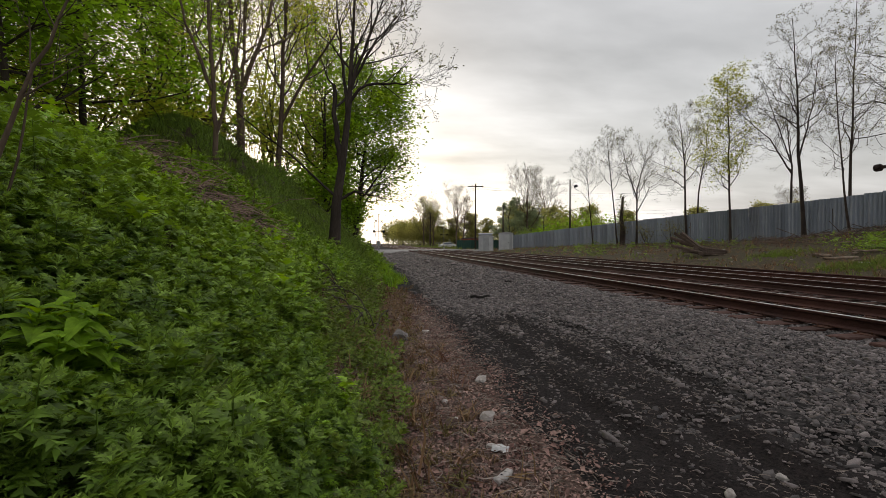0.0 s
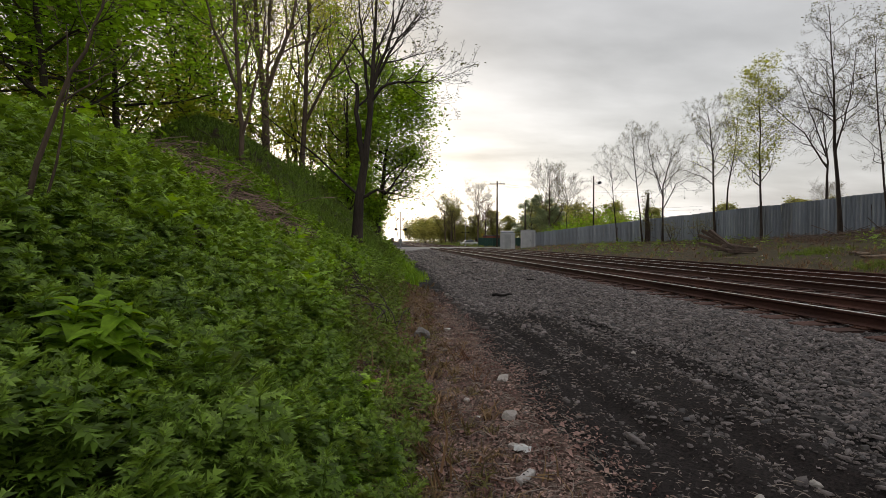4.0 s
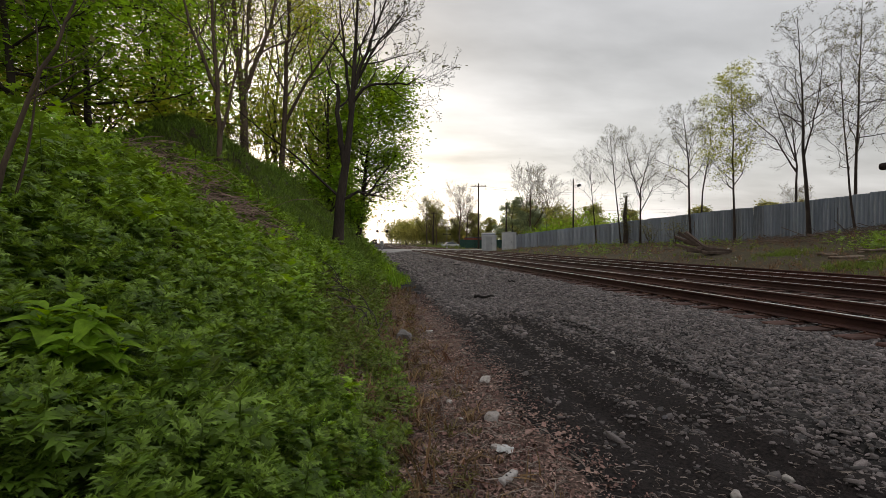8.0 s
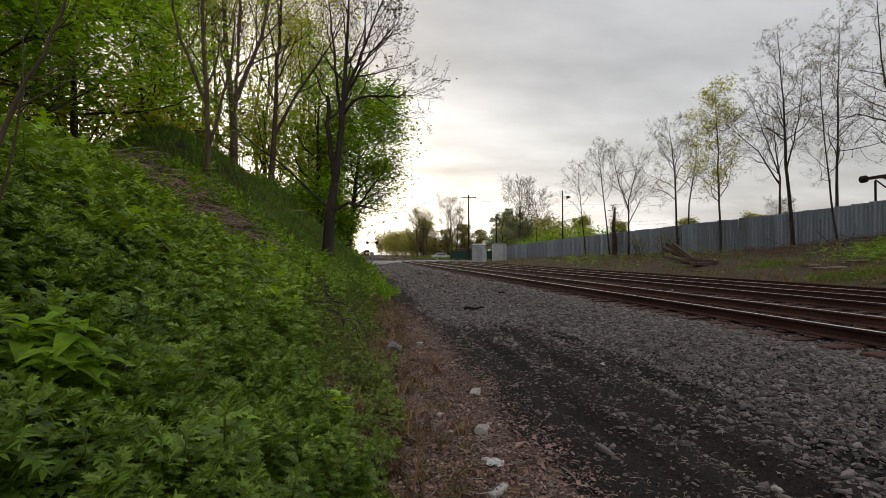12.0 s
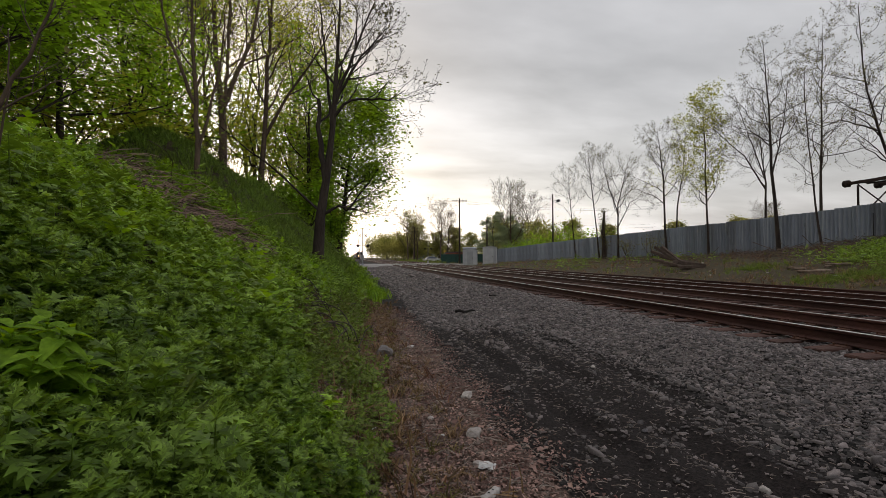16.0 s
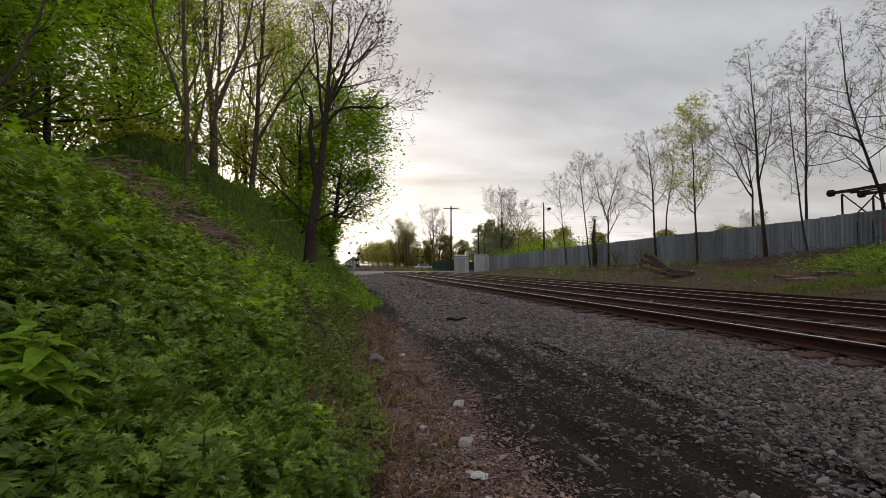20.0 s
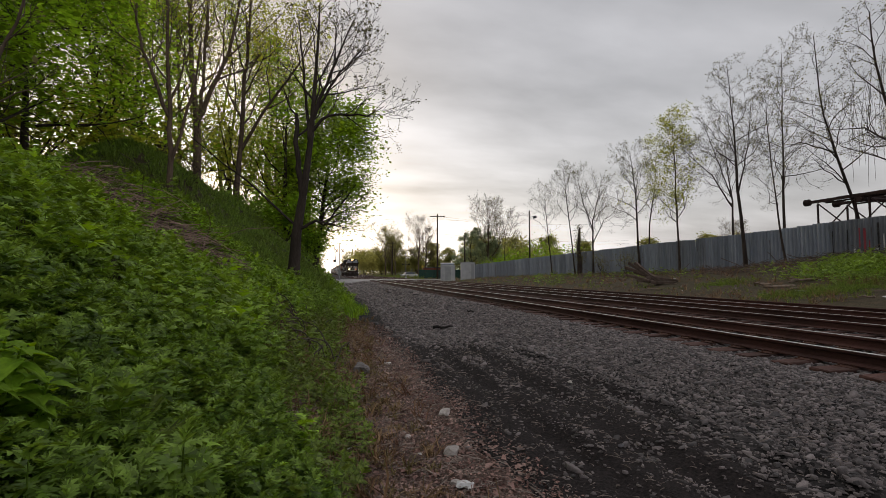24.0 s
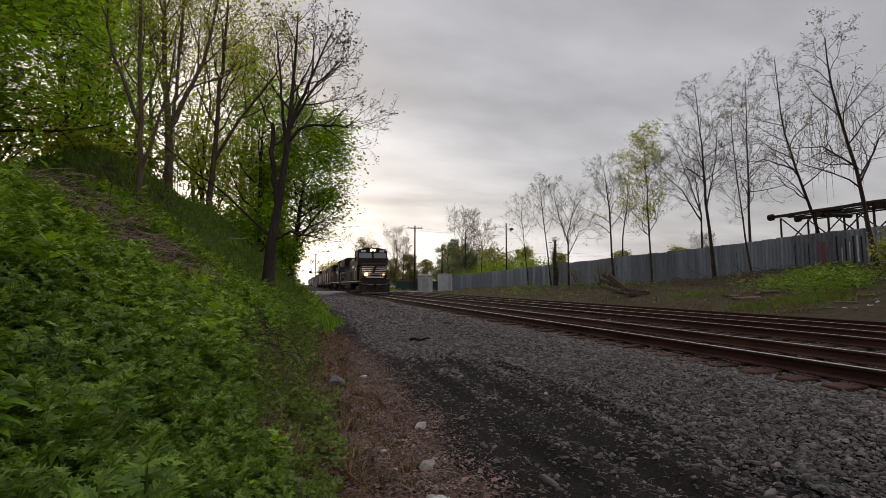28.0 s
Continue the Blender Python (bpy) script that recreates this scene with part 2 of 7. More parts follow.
M = dict(
    mugwort=mat("mugwort_leaf", (0.225, 0.33, 0.045), (0.145, 0.24, 0.03), 0.55, scale=1.2, fine=40, bump=0, vary=0.15, island=True, translucent=0.3),
    # darker copy of mugwort: dark leaf tone plus the dimmer foreground put in
    mugwort_dark=mat("mugwort_near_darkened", (0.135, 0.22, 0.026), (0.09, 0.16, 0.018), 0.55, scale=1.2, fine=40, bump=0, vary=0.15, island=True, translucent=0.3),
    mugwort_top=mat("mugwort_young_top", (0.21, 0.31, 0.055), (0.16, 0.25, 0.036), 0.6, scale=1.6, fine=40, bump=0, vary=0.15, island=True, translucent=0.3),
    weed=mat("weed_leaf", (0.27, 0.4, 0.04), (0.17, 0.32, 0.03), 0.55, scale=2, fine=40, bump=0, vary=0.15, island=True, translucent=0.35),
    dock=mat("dock_leaf", (0.21, 0.34, 0.024), (0.14, 0.25, 0.018), 0.7, scale=14, fine=60, bump=0.15, vary=0.2, translucent=0.4, spec=0.15),
    low_weed=mat("low_weed_leaf", (0.17, 0.25, 0.04), (0.13, 0.17, 0.032), 0.6, scale=1.5, fine=30, bump=0, vary=0.2, island=True, translucent=0.3),
    weed_dull=mat("bank_weed_leaf", (0.21, 0.32, 0.045), (0.15, 0.23, 0.036), 0.65, scale=0.6, fine=20, bump=0, vary=0.2, island=True, translucent=0.3),
    grass=mat("grass_blade", (0.145, 0.215, 0.04), (0.14, 0.155, 0.035), 0.7, scale=0.8, fine=20, bump=0, vary=0.2, island=True, translucent=0.3),
    dry=mat("dry_grass", (0.26, 0.18, 0.09), (0.16, 0.085, 0.05), 0.9, scale=1.5, fine=30, bump=0, vary=0.25, island=True, translucent=0.15),
    red_weed=mat("reddish_weed", (0.2, 0.115, 0.07), (0.16, 0.15, 0.05), 0.85, scale=1.5, fine=30, bump=0, vary=0.25, island=True, translucent=0.2),
    litter=mat("dead_leaf", (0.36, 0.24, 0.2), (0.16, 0.08, 0.066), 0.9, scale=3, fine=50, bump=0, vary=0.3, island=True),
    twig=mat("bleached_twig", (0.3, 0.25, 0.215), (0.15, 0.115, 0.095), 0.9, scale=8, fine=60, bump=0, vary=0.2, island=True),
    leaf_bright=mat("spring_leaf", (0.265, 0.4, 0.05), (0.185, 0.32, 0.04), 0.5, scale=0.5, fine=15, bump=0, vary=0.15, island=True, translucent=0.6),
    leaf_maple=mat("maple_leaf", (0.29, 0.41, 0.048), (0.19, 0.32, 0.038), 0.5, scale=0.5, fine=15, bump=0, vary=0.15, island=True, translucent=0.5),
    mound=mat("mound_grass_blade", (0.17, 0.265, 0.045), (0.135, 0.185, 0.035), 0.75, scale=0.8, fine=20, bump=0, vary=0.2, island=True, translucent=0.25),
    leaf_yellow=mat("young_leaf", (0.38, 0.39, 0.06), (0.26, 0.3, 0.05), 0.6, scale=0.4, fine=10, bump=0, vary=0.15, island=True, translucent=0.6),
    leaf_bud=mat("leaf_bud", (0.21, 0.21, 0.075), (0.14, 0.125, 0.06), 0.7, scale=0.5, fine=10, bump=0, vary=0.2, island=True, translucent=0.3),
    leaf_far=mat("far_foliage", (0.38, 0.37, 0.12), (0.27, 0.28, 0.085), 0.7, scale=0.15, fine=2, bump=0, vary=0.2, island=True, translucent=0.6),
    # needles paler than they are: the haze of distance is put into the colour
    needle=mat("pine_needles_hazed", (0.34, 0.39, 0.23), (0.26, 0.31, 0.18), 0.7, scale=0.5, fine=10, bump=0, vary=0.2, island=True, translucent=0.5),
    bark=mat("dark_bark", (0.07, 0.052, 0.041), (0.035, 0.026, 0.021), 0.95, scale=5, fine=30, bump=0.8, stretch=(1, 1, 0.25)),
    charred=mat("charred_wood", (0.022, 0.018, 0.016), (0.012, 0.01, 0.009), 0.9, scale=8, fine=50, bump=0.6, stretch=(0.3, 1, 1)),
    bark_brown=mat("brown_bark", (0.16, 0.112, 0.08), (0.1, 0.07, 0.05), 0.95, scale=5, fine=30, bump=0.8, stretch=(1, 1, 0.25)),
    bark_pale=mat("pale_bark", (0.26, 0.2, 0.15), (0.15, 0.11, 0.085), 0.95, scale=6, fine=40, bump=0.6, stretch=(1, 1, 0.3)),
    stone=mat("ballast_stone", (0.155, 0.128, 0.121), (0.066, 0.052, 0.048), 0.6, scale=7, fine=110, bump=0.3, vary=0.25, island=True, spec=0.5, apart=0.75),
    stone_pale=mat("pale_stone", (0.5, 0.46, 0.42), (0.36, 0.32, 0.29), 0.85, scale=9, fine=60, bump=0.5, vary=0.2),
    stone_grey=mat("grey_stone", (0.27, 0.25, 0.24), (0.15, 0.135, 0.13), 0.85, scale=5, fine=40, bump=0.6, vary=0.25),
    stone_dark=mat("dark_stone", (0.12, 0.11, 0.115), (0.07, 0.065, 0.065), 0.8, scale=9, fine=60, bump=0.5),
    rust=mat("rusty_steel", (0.08, 0.033, 0.025), (0.046, 0.02, 0.016), 0.85, 0.0, scale=3, fine=50, bump=0.3, stretch=(1, 0.3, 1)),
    polished=mat("worn_railhead", (0.75, 0.72, 0.7), (0.5, 0.44, 0.41), 0.28, 1.0, scale=3, fine=30, bump=0.05, vary=0.1, stretch=(1, 0.1, 1)),
    tie=mat("weathered_tie", (0.1, 0.05, 0.039), (0.055, 0.03, 0.024), 0.92, scale=3, fine=25, bump=0.7, stretch=(0.3, 1, 1)),
    plate=mat("tie_plate_rust", (0.12, 0.055, 0.035), (0.07, 0.035, 0.025), 0.85, 0.2, scale=8, fine=60),
    fence=mat("galvanised_sheet", (0.28, 0.31, 0.355), (0.22, 0.245, 0.285), 0.55, 0.35, scale=1.2, fine=9, bump=0.05, vary=0.12, stretch=(1, 1, 0.2)),
    fence_dark=mat("stained_sheet", (0.21, 0.225, 0.25), (0.28, 0.3, 0.33), 0.65, 0.25, scale=1.6, fine=9, bump=0.05, vary=0.2, stretch=(1, 1, 0.2)),
    graffiti_red=mat("red_paint", (0.42, 0.05, 0.07), (0.26, 0.06, 0.07), 0.6),
    graffiti_white=mat("white_paint", (0.55, 0.55, 0.56), (0.4, 0.4, 0.42), 0.6),
    wood=mat("grey_plank", (0.15, 0.108, 0.085), (0.075, 0.052, 0.04), 0.9, scale=4, fine=30, bump=0.5, stretch=(1, 0.2, 1)),
    pole=mat("pole_wood", (0.07, 0.052, 0.042), (0.045, 0.033, 0.028), 0.9, scale=3, fine=20, stretch=(1, 1, 0.1)),
    steel=mat("grey_steel", (0.42, 0.43, 0.44), (0.3, 0.31, 0.32), 0.5, 0.5, scale=3, fine=20, bump=0.05, vary=0.1),
    shed=mat("silver_panel", (0.5, 0.5, 0.5), (0.42, 0.42, 0.43), 0.45, 0.3, scale=1.5, fine=12, bump=0.03, vary=0.08),
    white=mat("white_paint_clean", (0.75, 0.74, 0.72), (0.6, 0.59, 0.58), 0.6, scale=2, fine=12, bump=0.05, vary=0.08),
    dark_metal=mat("dark_metal", (0.025, 0.025, 0.027), (0.015, 0.015, 0.016), 0.6, 0.3, scale=3, fine=20, bump=0.05),
    truss=mat("rusted_truss", (0.06, 0.036, 0.03), (0.035, 0.024, 0.022), 0.85, 0.2, scale=2, fine=15),
    green_mesh=mat("green_fence", (0.03, 0.08, 0.06), (0.02, 0.05, 0.04), 0.7),
    road=mat("worn_asphalt", (0.3, 0.29, 0.28), (0.22, 0.21, 0.2), 0.85, scale=0.8, fine=30, bump=0.2),
    brick_red=mat("red_wall", (0.35, 0.1, 0.06), (0.25, 0.08, 0.05), 0.8),
    yellow=mat("yellow_sign", (0.5, 0.33, 0.05), (0.42, 0.27, 0.04), 0.5, bump=0),
    house=mat("grey_siding", (0.4, 0.44, 0.48), (0.33, 0.36, 0.4), 0.8),
    roofing=mat("grey_shingle", (0.12, 0.12, 0.13), (0.08, 0.08, 0.085), 0.9),
    nose_paint=mat("faded_brown_black_paint", (0.05, 0.03, 0.024), (0.03, 0.02, 0.017), 0.7, scale=1.5, fine=20, bump=0.05, spec=0.2),
    plastic=mat("dull_plastic", (0.42, 0.4, 0.38), (0.3, 0.27, 0.25), 0.45, scale=14, fine=60, bump=0.3, vary=0.2),
    black_paint=mat("black_paint", (0.022, 0.017, 0.015), (0.036, 0.025, 0.02), 0.7, 0.0, scale=1.5, fine=20, bump=0.05, spec=0.15),
    glass=mat("cab_glass", (0.2, 0.22, 0.25), (0.15, 0.17, 0.19), 0.08, 0.0, scale=1, fine=5, bump=0, vary=0.05, spec=0.8),
    lamp=mat("headlight", (1.0, 0.62, 0.2), (1.0, 0.62, 0.2), 0.3, bump=0, vary=0.0, emit=14.0),
    lamp_dim=mat("ditch_light", (1.0, 0.36, 0.12), (1.0, 0.36, 0.12), 0.3, bump=0, vary=0.0, emit=3.0),
    wagon_grey=mat("wagon_grey", (0.42, 0.36, 0.31), (0.28, 0.22, 0.185), 0.8, scale=0.8, fine=10, bump=0.1),
    wagon_brown=mat("wagon_brown", (0.36, 0.22, 0.17), (0.24, 0.14, 0.1), 0.8, scale=0.8, fine=10, bump=0.1),
    rubber=mat("black_rubber", (0.02, 0.02, 0.02), (0.03, 0.03, 0.03), 0.9),
    car_white=mat("car_white", (0.7, 0.7, 0.7), (0.66, 0.66, 0.66), 0.25, bump=0, vary=0.05, spec=0.6),
    wood_dead=mat("dead_stick", (0.22, 0.15, 0.11), (0.12, 0.08, 0.06), 0.95, scale=4, fine=30, bump=0, island=True),
    vine=mat("hanging_vine", (0.1, 0.085, 0.065), (0.06, 0.05, 0.04), 0.95, bump=0, island=True),
)


def ground_material():
    """Earth, brown litter path, black cinder and grey ballast, by where the place has them, with ragged borders; litter
    and ballast are darkened as gap shade.
    """
    m = bpy.data.materials.new("ground_mixed")
    m.use_nodes = True
    nt = m.node_tree
    N, L = nt.nodes.new, nt.links.new
    b = nt.nodes["Principled BSDF"]
    tc = N("ShaderNodeTexCoord")

    def noise_node(scale, detail=5.0, rough=0.55):
        n = N("ShaderNodeTexNoise")
        n.inputs["Scale"].default_value, n.inputs["Detail"].default_value, n.inputs["Roughness"].default_value = scale, detail, rough
        L(tc.outputs["Object"], n.inputs["Vector"])
        return n.outputs[0]

    def two(fac, a, c, lo=0.35, hi=0.65):
        r = N("ShaderNodeValToRGB")
        r.color_ramp.elements[0].position, r.color_ramp.elements[1].position = lo, hi
        r.color_ramp.elements[0].color, r.color_ramp.elements[1].color = (*a, 1), (*c, 1)
        L(fac, r.inputs[0])
        return r.outputs[0]

    def mix(fac, a, c):
        n = N("ShaderNodeMix")
        n.data_type = "RGBA"
        L(fac, n.inputs["Factor"])
        L(a, n.inputs["A"])
        L(c, n.inputs["B"])
        return n.outputs["Result"]

    coarse, mid, fine = noise_node(0.7), noise_node(4.0), noise_node(45.0, 3.0, 0.7)
    border = noise_node(3.0, 9.0, 0.8)
    earth = two(mid, (0.03, 0.019, 0.013), (0.085, 0.054, 0.038))
    earth = mix(coarse, earth, two(fine, (0.045, 0.045, 0.02), (0.075, 0.07, 0.032)))
    # litter base kept dark as the shade in gaps between loose leaves
    litter = two(fine, (0.045, 0.028, 0.022), (0.16, 0.105, 0.085))
    cinder = two(fine, (0.005, 0.0038, 0.0035), (0.03, 0.0225, 0.021))
    vor = N("ShaderNodeTexVoronoi")
    vor.inputs["Scale"].default_value = 19.0
    L(tc.outputs["Object"], vor.inputs["Vector"])
    sepc = N("ShaderNodeSeparateColor")
    L(vor.outputs["Color"], sepc.inputs[0])
    # ballast bed near-black, so the shade between loose stones sits in its colour
    ballast = two(sepc.outputs[0], (0.006, 0.005, 0.0048), (0.06, 0.053, 0.05), 0.2, 1.0)
    att = N("ShaderNodeAttribute")
    att.attribute_name = "cover"
    sepa = N("ShaderNodeSeparateColor")
    L(att.outputs["Color"], sepa.inputs[0])

    def ragged(channel, amount=0.9):
        n = N("ShaderNodeMath")
        n.operation = "MULTIPLY_ADD"
        L(border, n.inputs[0])
        n.inputs[1].default_value = amount
        L(channel, n.inputs[2])
        r = N("ShaderNodeMapRange")
        r.inputs["From Min"].default_value, r.inputs["From Max"].default_value = 0.45 + amount / 2, 0.55 + amount / 2
        L(n.outputs[0], r.inputs["Value"])
        return r.outputs[0]

    col = mix(ragged(sepa.outputs[0]), earth, litter)
    col = mix(ragged(sepa.outputs[2], 0.6), col, ballast)
    col = mix(ragged(sepa.outputs[1]), col, cinder)
    L(col, b.inputs["Base Color"])
    b.inputs["Roughness"].default_value = 0.95
    b.inputs["Specular IOR Level"].default_value = 0.2
    bp = N("ShaderNodeBump")
    bp.inputs["Strength"].default_value, bp.inputs["Distance"].default_value = 0.6, 0.03
    hsum = N("ShaderNodeMath")
    hsum.operation = "MULTIPLY_ADD"
    L(vor.outputs["Distance"], hsum.inputs[0])
    hsum.inputs[1].default_value = -0.6
    L(fine, hsum.inputs[2])
    L(hsum.outputs[0], bp.inputs["Height"])
    L(bp.outputs[0], b.inputs["Normal"])
    return m


# ---------------------------------------------------------------- mesh helpers
class Shape:
    """Points and faces that end up in one mesh."""

    def __init__(self):
        self.v, self.f = [], []

    def add(self, v, f):
        n = len(self.v)
        self.v += [tuple(p) for p in v]
        self.f += [tuple(i + n for i in q) for q in f]
        return self

    def box(self, c, s, bevel=0.0, m=None):
        hx, hy, hz = s[0] / 2, s[1] / 2, s[2] / 2
        if bevel <= 0:
            v = [(x, y, z) for x in (-hx, hx) for y in (-hy, hy) for z in (-hz, hz)]
            f = [(0, 1, 3, 2), (4, 6, 7, 5), (0, 4, 5, 1), (2, 3, 7, 6), (0, 2, 6, 4), (1, 5, 7, 3)]
        else:
            b = min(bevel, hx * 0.9, hy * 0.9, hz * 0.9)
            v, at = [], {}
            for sx in (-1, 1):
                for sy in (-1, 1):
                    for sz in (-1, 1):
                        for a in range(3):
                            p = [sx * (hx - b), sy * (hy - b), sz * (hz - b)]
                            p[a] = (sx * hx, sy * hy, sz * hz)[a]
                            at[sx, sy, sz, a] = len(v)
                            v.append(tuple(p))
            f = []
            for s1 in (-1, 1):
                f.append((at[s1, -1, -1, 0], at[s1, 1, -1, 0], at[s1, 1, 1, 0], at[s1, -1, 1, 0])[::s1])
                f.append((at[-1, s1, -1, 1], at[-1, s1, 1, 1], at[1, s1, 1, 1], at[1, s1, -1, 1])[::s1])
                f.append((at[-1, -1, s1, 2], at[1, -1, s1, 2], at[1, 1, s1, 2], at[-1, 1, s1, 2])[::s1])
                for s2 in (-1, 1):
                    f.append((at[s1, s2, -1, 0], at[s1, s2, -1, 1], at[s1, s2, 1, 1], at[s1, s2, 1, 0]))
                    f.append((at[s1, -1, s2, 0], at[s1, -1, s2, 2], at[s1, 1, s2, 2], at[s1, 1, s2, 0]))
                    f.append((at[-1, s1, s2, 1], at[-1, s1, s2, 2], at[1, s1, s2, 2], at[1, s1, s2, 1]))
                    for s3 in (-1, 1):
                        f.append((at[s1, s2, s3, 0], at[s1, s2, s3, 1], at[s1, s2, s3, 2]))
        if m is not None:
            v = [m @ Vector(p) for p in v]
        return self.add([(p[0] + c[0], p[1] + c[1], p[2] + c[2]) for p in v], f)

    def tube(self, pts, radii, n=6, caps=True):
        pts = [Vector(p) for p in pts]
        if not hasattr(radii, "__len__"):
            radii = [radii] * len(pts)
        rings, ref = [], None
        base = len(self.v)
        for i, p in enumerate(pts):
            d = (pts[min(i + 1, len(pts) - 1)] - pts[max(i - 1, 0)])
            d = d.normalized() if d.length > 1e-9 else Vector((0, 0, 1))
            if ref is None:
                ref = d.orthogonal().normalized()
            ref = (ref - d * ref.dot(d))
            ref = ref.normalized() if ref.length > 1e-6 else d.orthogonal().normalized()
            side = d.cross(ref)
            for k in range(n):
                a = 2 * math.pi * k / n
                q = p + (ref * math.cos(a) + side * math.sin(a)) * radii[i]
                self.v.append((q.x, q.y, q.z))
        for i in range(len(pts) - 1):
            for k in range(n):
                a, b2 = base + i * n + k, base + i * n + (k + 1) % n
                self.f.append((a, b2, b2 + n, a + n))
        if caps:
            self.f.append(tuple(base + k for k in range(n))[::-1])
            self.f.append(tuple(base + (len(pts) - 1) * n + k for k in range(n)))
        return self

    def prism(self, profile, y0, y1):
        """A profile in x and z, drawn out along y."""
        n = len(profile)
        v = [(x, y0, z) for x, z in profile] + [(x, y1, z) for x, z in profile]
        f = [(k, (k + 1) % n, (k + 1) % n + n, k + n) for k in range(n)]
        return self.add(v, f + [tuple(range(n))[::-1], tuple(range(n, 2 * n))])

    def prism_x(self, profile, x0, x1):
        """A profile in y and z, drawn out along x."""
        n = len(profile)
        v = [(x0, y, z) for y, z in profile] + [(x1, y, z) for y, z in profile]
        f = [(k, (k + 1) % n, (k + 1) % n + n, k + n) for k in range(n)]
        return self.add(v, f + [tuple(range(n))[::-1], tuple(range(n, 2 * n))])

    def mesh(self, name, smooth=False):
        me = bpy.data.meshes.new(name)
        me.from_pydata(self.v, [], self.f)
        if smooth:
            me.polygons.foreach_set("use_smooth", [True] * len(me.polygons))
        me.update()
        return me


def recalc(me):
    bm = bmesh.new()
    bm.from_mesh(me)
    bmesh.ops.recalc_face_normals(bm, faces=bm.faces)
    bm.to_mesh(me)
    bm.free()


def part(name, shape, material, parent=None, label="", smooth=False, kind="", fix=True):
    me = shape if isinstance(shape, bpy.types.Mesh) else shape.mesh(name, smooth)
    if fix and not isinstance(shape, bpy.types.Mesh):
        recalc(me)
    if not me.materials:
        me.materials.append(material)
    ob = new(name, me)
    ob.parent = parent
    return tagged(ob, label=label, kind=kind)


def thing(name, label, category, group="", kind="", at=None):
    ob = new(name)
    ob.empty_display_size = 0.2
    if at is not None:
        ob.matrix_basis = at
    return tagged(ob, label, category, group, kind)


def array_mesh(name, V, F, material, smooth=False):
    """A mesh of triangles out of number arrays."""
    me = bpy.data.meshes.new(name)
    V, F = np.ascontiguousarray(V, np.float32), np.ascontiguousarray(F, np.int32)
    me.vertices.add(len(V))
    me.vertices.foreach_set("co", V.ravel())
    me.loops.add(F.size)
    me.loops.foreach_set("vertex_index", F.ravel())
    me.polygons.add(len(F))
    me.polygons.foreach_set("loop_start", np.arange(0, F.size, 3, dtype=np.int32))
    if smooth:
        me.polygons.foreach_set("use_smooth", np.ones(len(F), bool))
    me.update(calc_edges=True)
    me.materials.append(material)
    return me


def scatter(tv, tf, mats, offs):
    """Copies of one small triangle shape, turned by mats (n, 3, 3) and moved by offs (n, 3)."""
    tv, tf = np.asarray(tv, float), np.asarray(tf, int)
    V = np.einsum("nij,kj->nki", mats, tv) + offs[:, None, :]
    F = tf[None] + (np.arange(len(offs)) * len(tv))[:, None, None]
    return V.reshape(-1, 3), F.reshape(-1, 3)


def joined(pieces):
    V, F, n = [], [], 0
    for v, f in pieces:
        V.append(v)
        F.append(f + n)
        n += len(v)
    return np.concatenate(V), np.concatenate(F)


def turns(rng, n, tilt, size, spread=0.3):
    """n random turns about z, leaning by up to tilt, scaled."""
    a, t, w = rng.uniform(0, 2 * np.pi, n), rng.normal(0, tilt, n), rng.uniform(0, 2 * np.pi, n)
    ca, sa, ct, st, cw, sw = np.cos(a), np.sin(a), np.cos(t), np.sin(t), np.cos(w), np.sin(w)
    Z = np.zeros(n)
    O = np.ones(n)
    Rz = np.array([[ca, -sa, Z], [sa, ca, Z], [Z, Z, O]]).transpose(2, 0, 1)
    Rx = np.array([[O, Z, Z], [Z, ct, -st], [Z, st, ct]]).transpose(2, 0, 1)
    Rw = np.array([[cw, -sw, Z], [sw, cw, Z], [Z, Z, O]]).transpose(2, 0, 1)
    s = size * np.exp(rng.normal(0, spread, n))
    return (Rw @ Rx @ Rz) * s[:, None, None]


# ---------------------------------------------------------------- lie of the land
def smooth01(t):
    t = np.clip(t, 0, 1)
    return t * t * (3 - 2 * t)


def toe(y):
    """Where the left bank meets the flat, for a place along the track."""
    return np.interp(y, [-30, 2, 6, 8, 10, 13, 15, 17, 19, 40, 60, 90], [-0.4, 0.05, 0.1, 0.12, 0.22, 0.45, 0.8, 1.1, 1.25, 1.1, 0.7, 0.5])


def fence_x(y):
    return np.interp(y, [-40, 18, 33, 59, 76, 90], [33.0, 32.4, 30.6, 27.4, 25.0, 23.0])


def fence_z(y):
    return np.interp(y, [-40, 10, 20, 27, 33, 40, 59, 74, 90], [2.6, 2.5, 2.25, 1.72, 1.4, 1.28, 0.88, 0.35, 0.3])


def fence_top(y):
    return np.interp(y, [-40, 10, 20, 27, 40, 59, 74, 90], [5.08, 4.98, 4.78, 4.43, 4.03, 3.43, 2.83, 2.78])


def ripple(x, y):
    return 0.5 * np.sin(1.7 * x + 0.9 * y + 0.6) * np.sin(0.8 * y - 1.1 * x) + 0.3 * np.sin(3.1 * x - 2.3 * y) + 0.2 * np.sin(5.3 * y + 4.1 * x + 1.0)


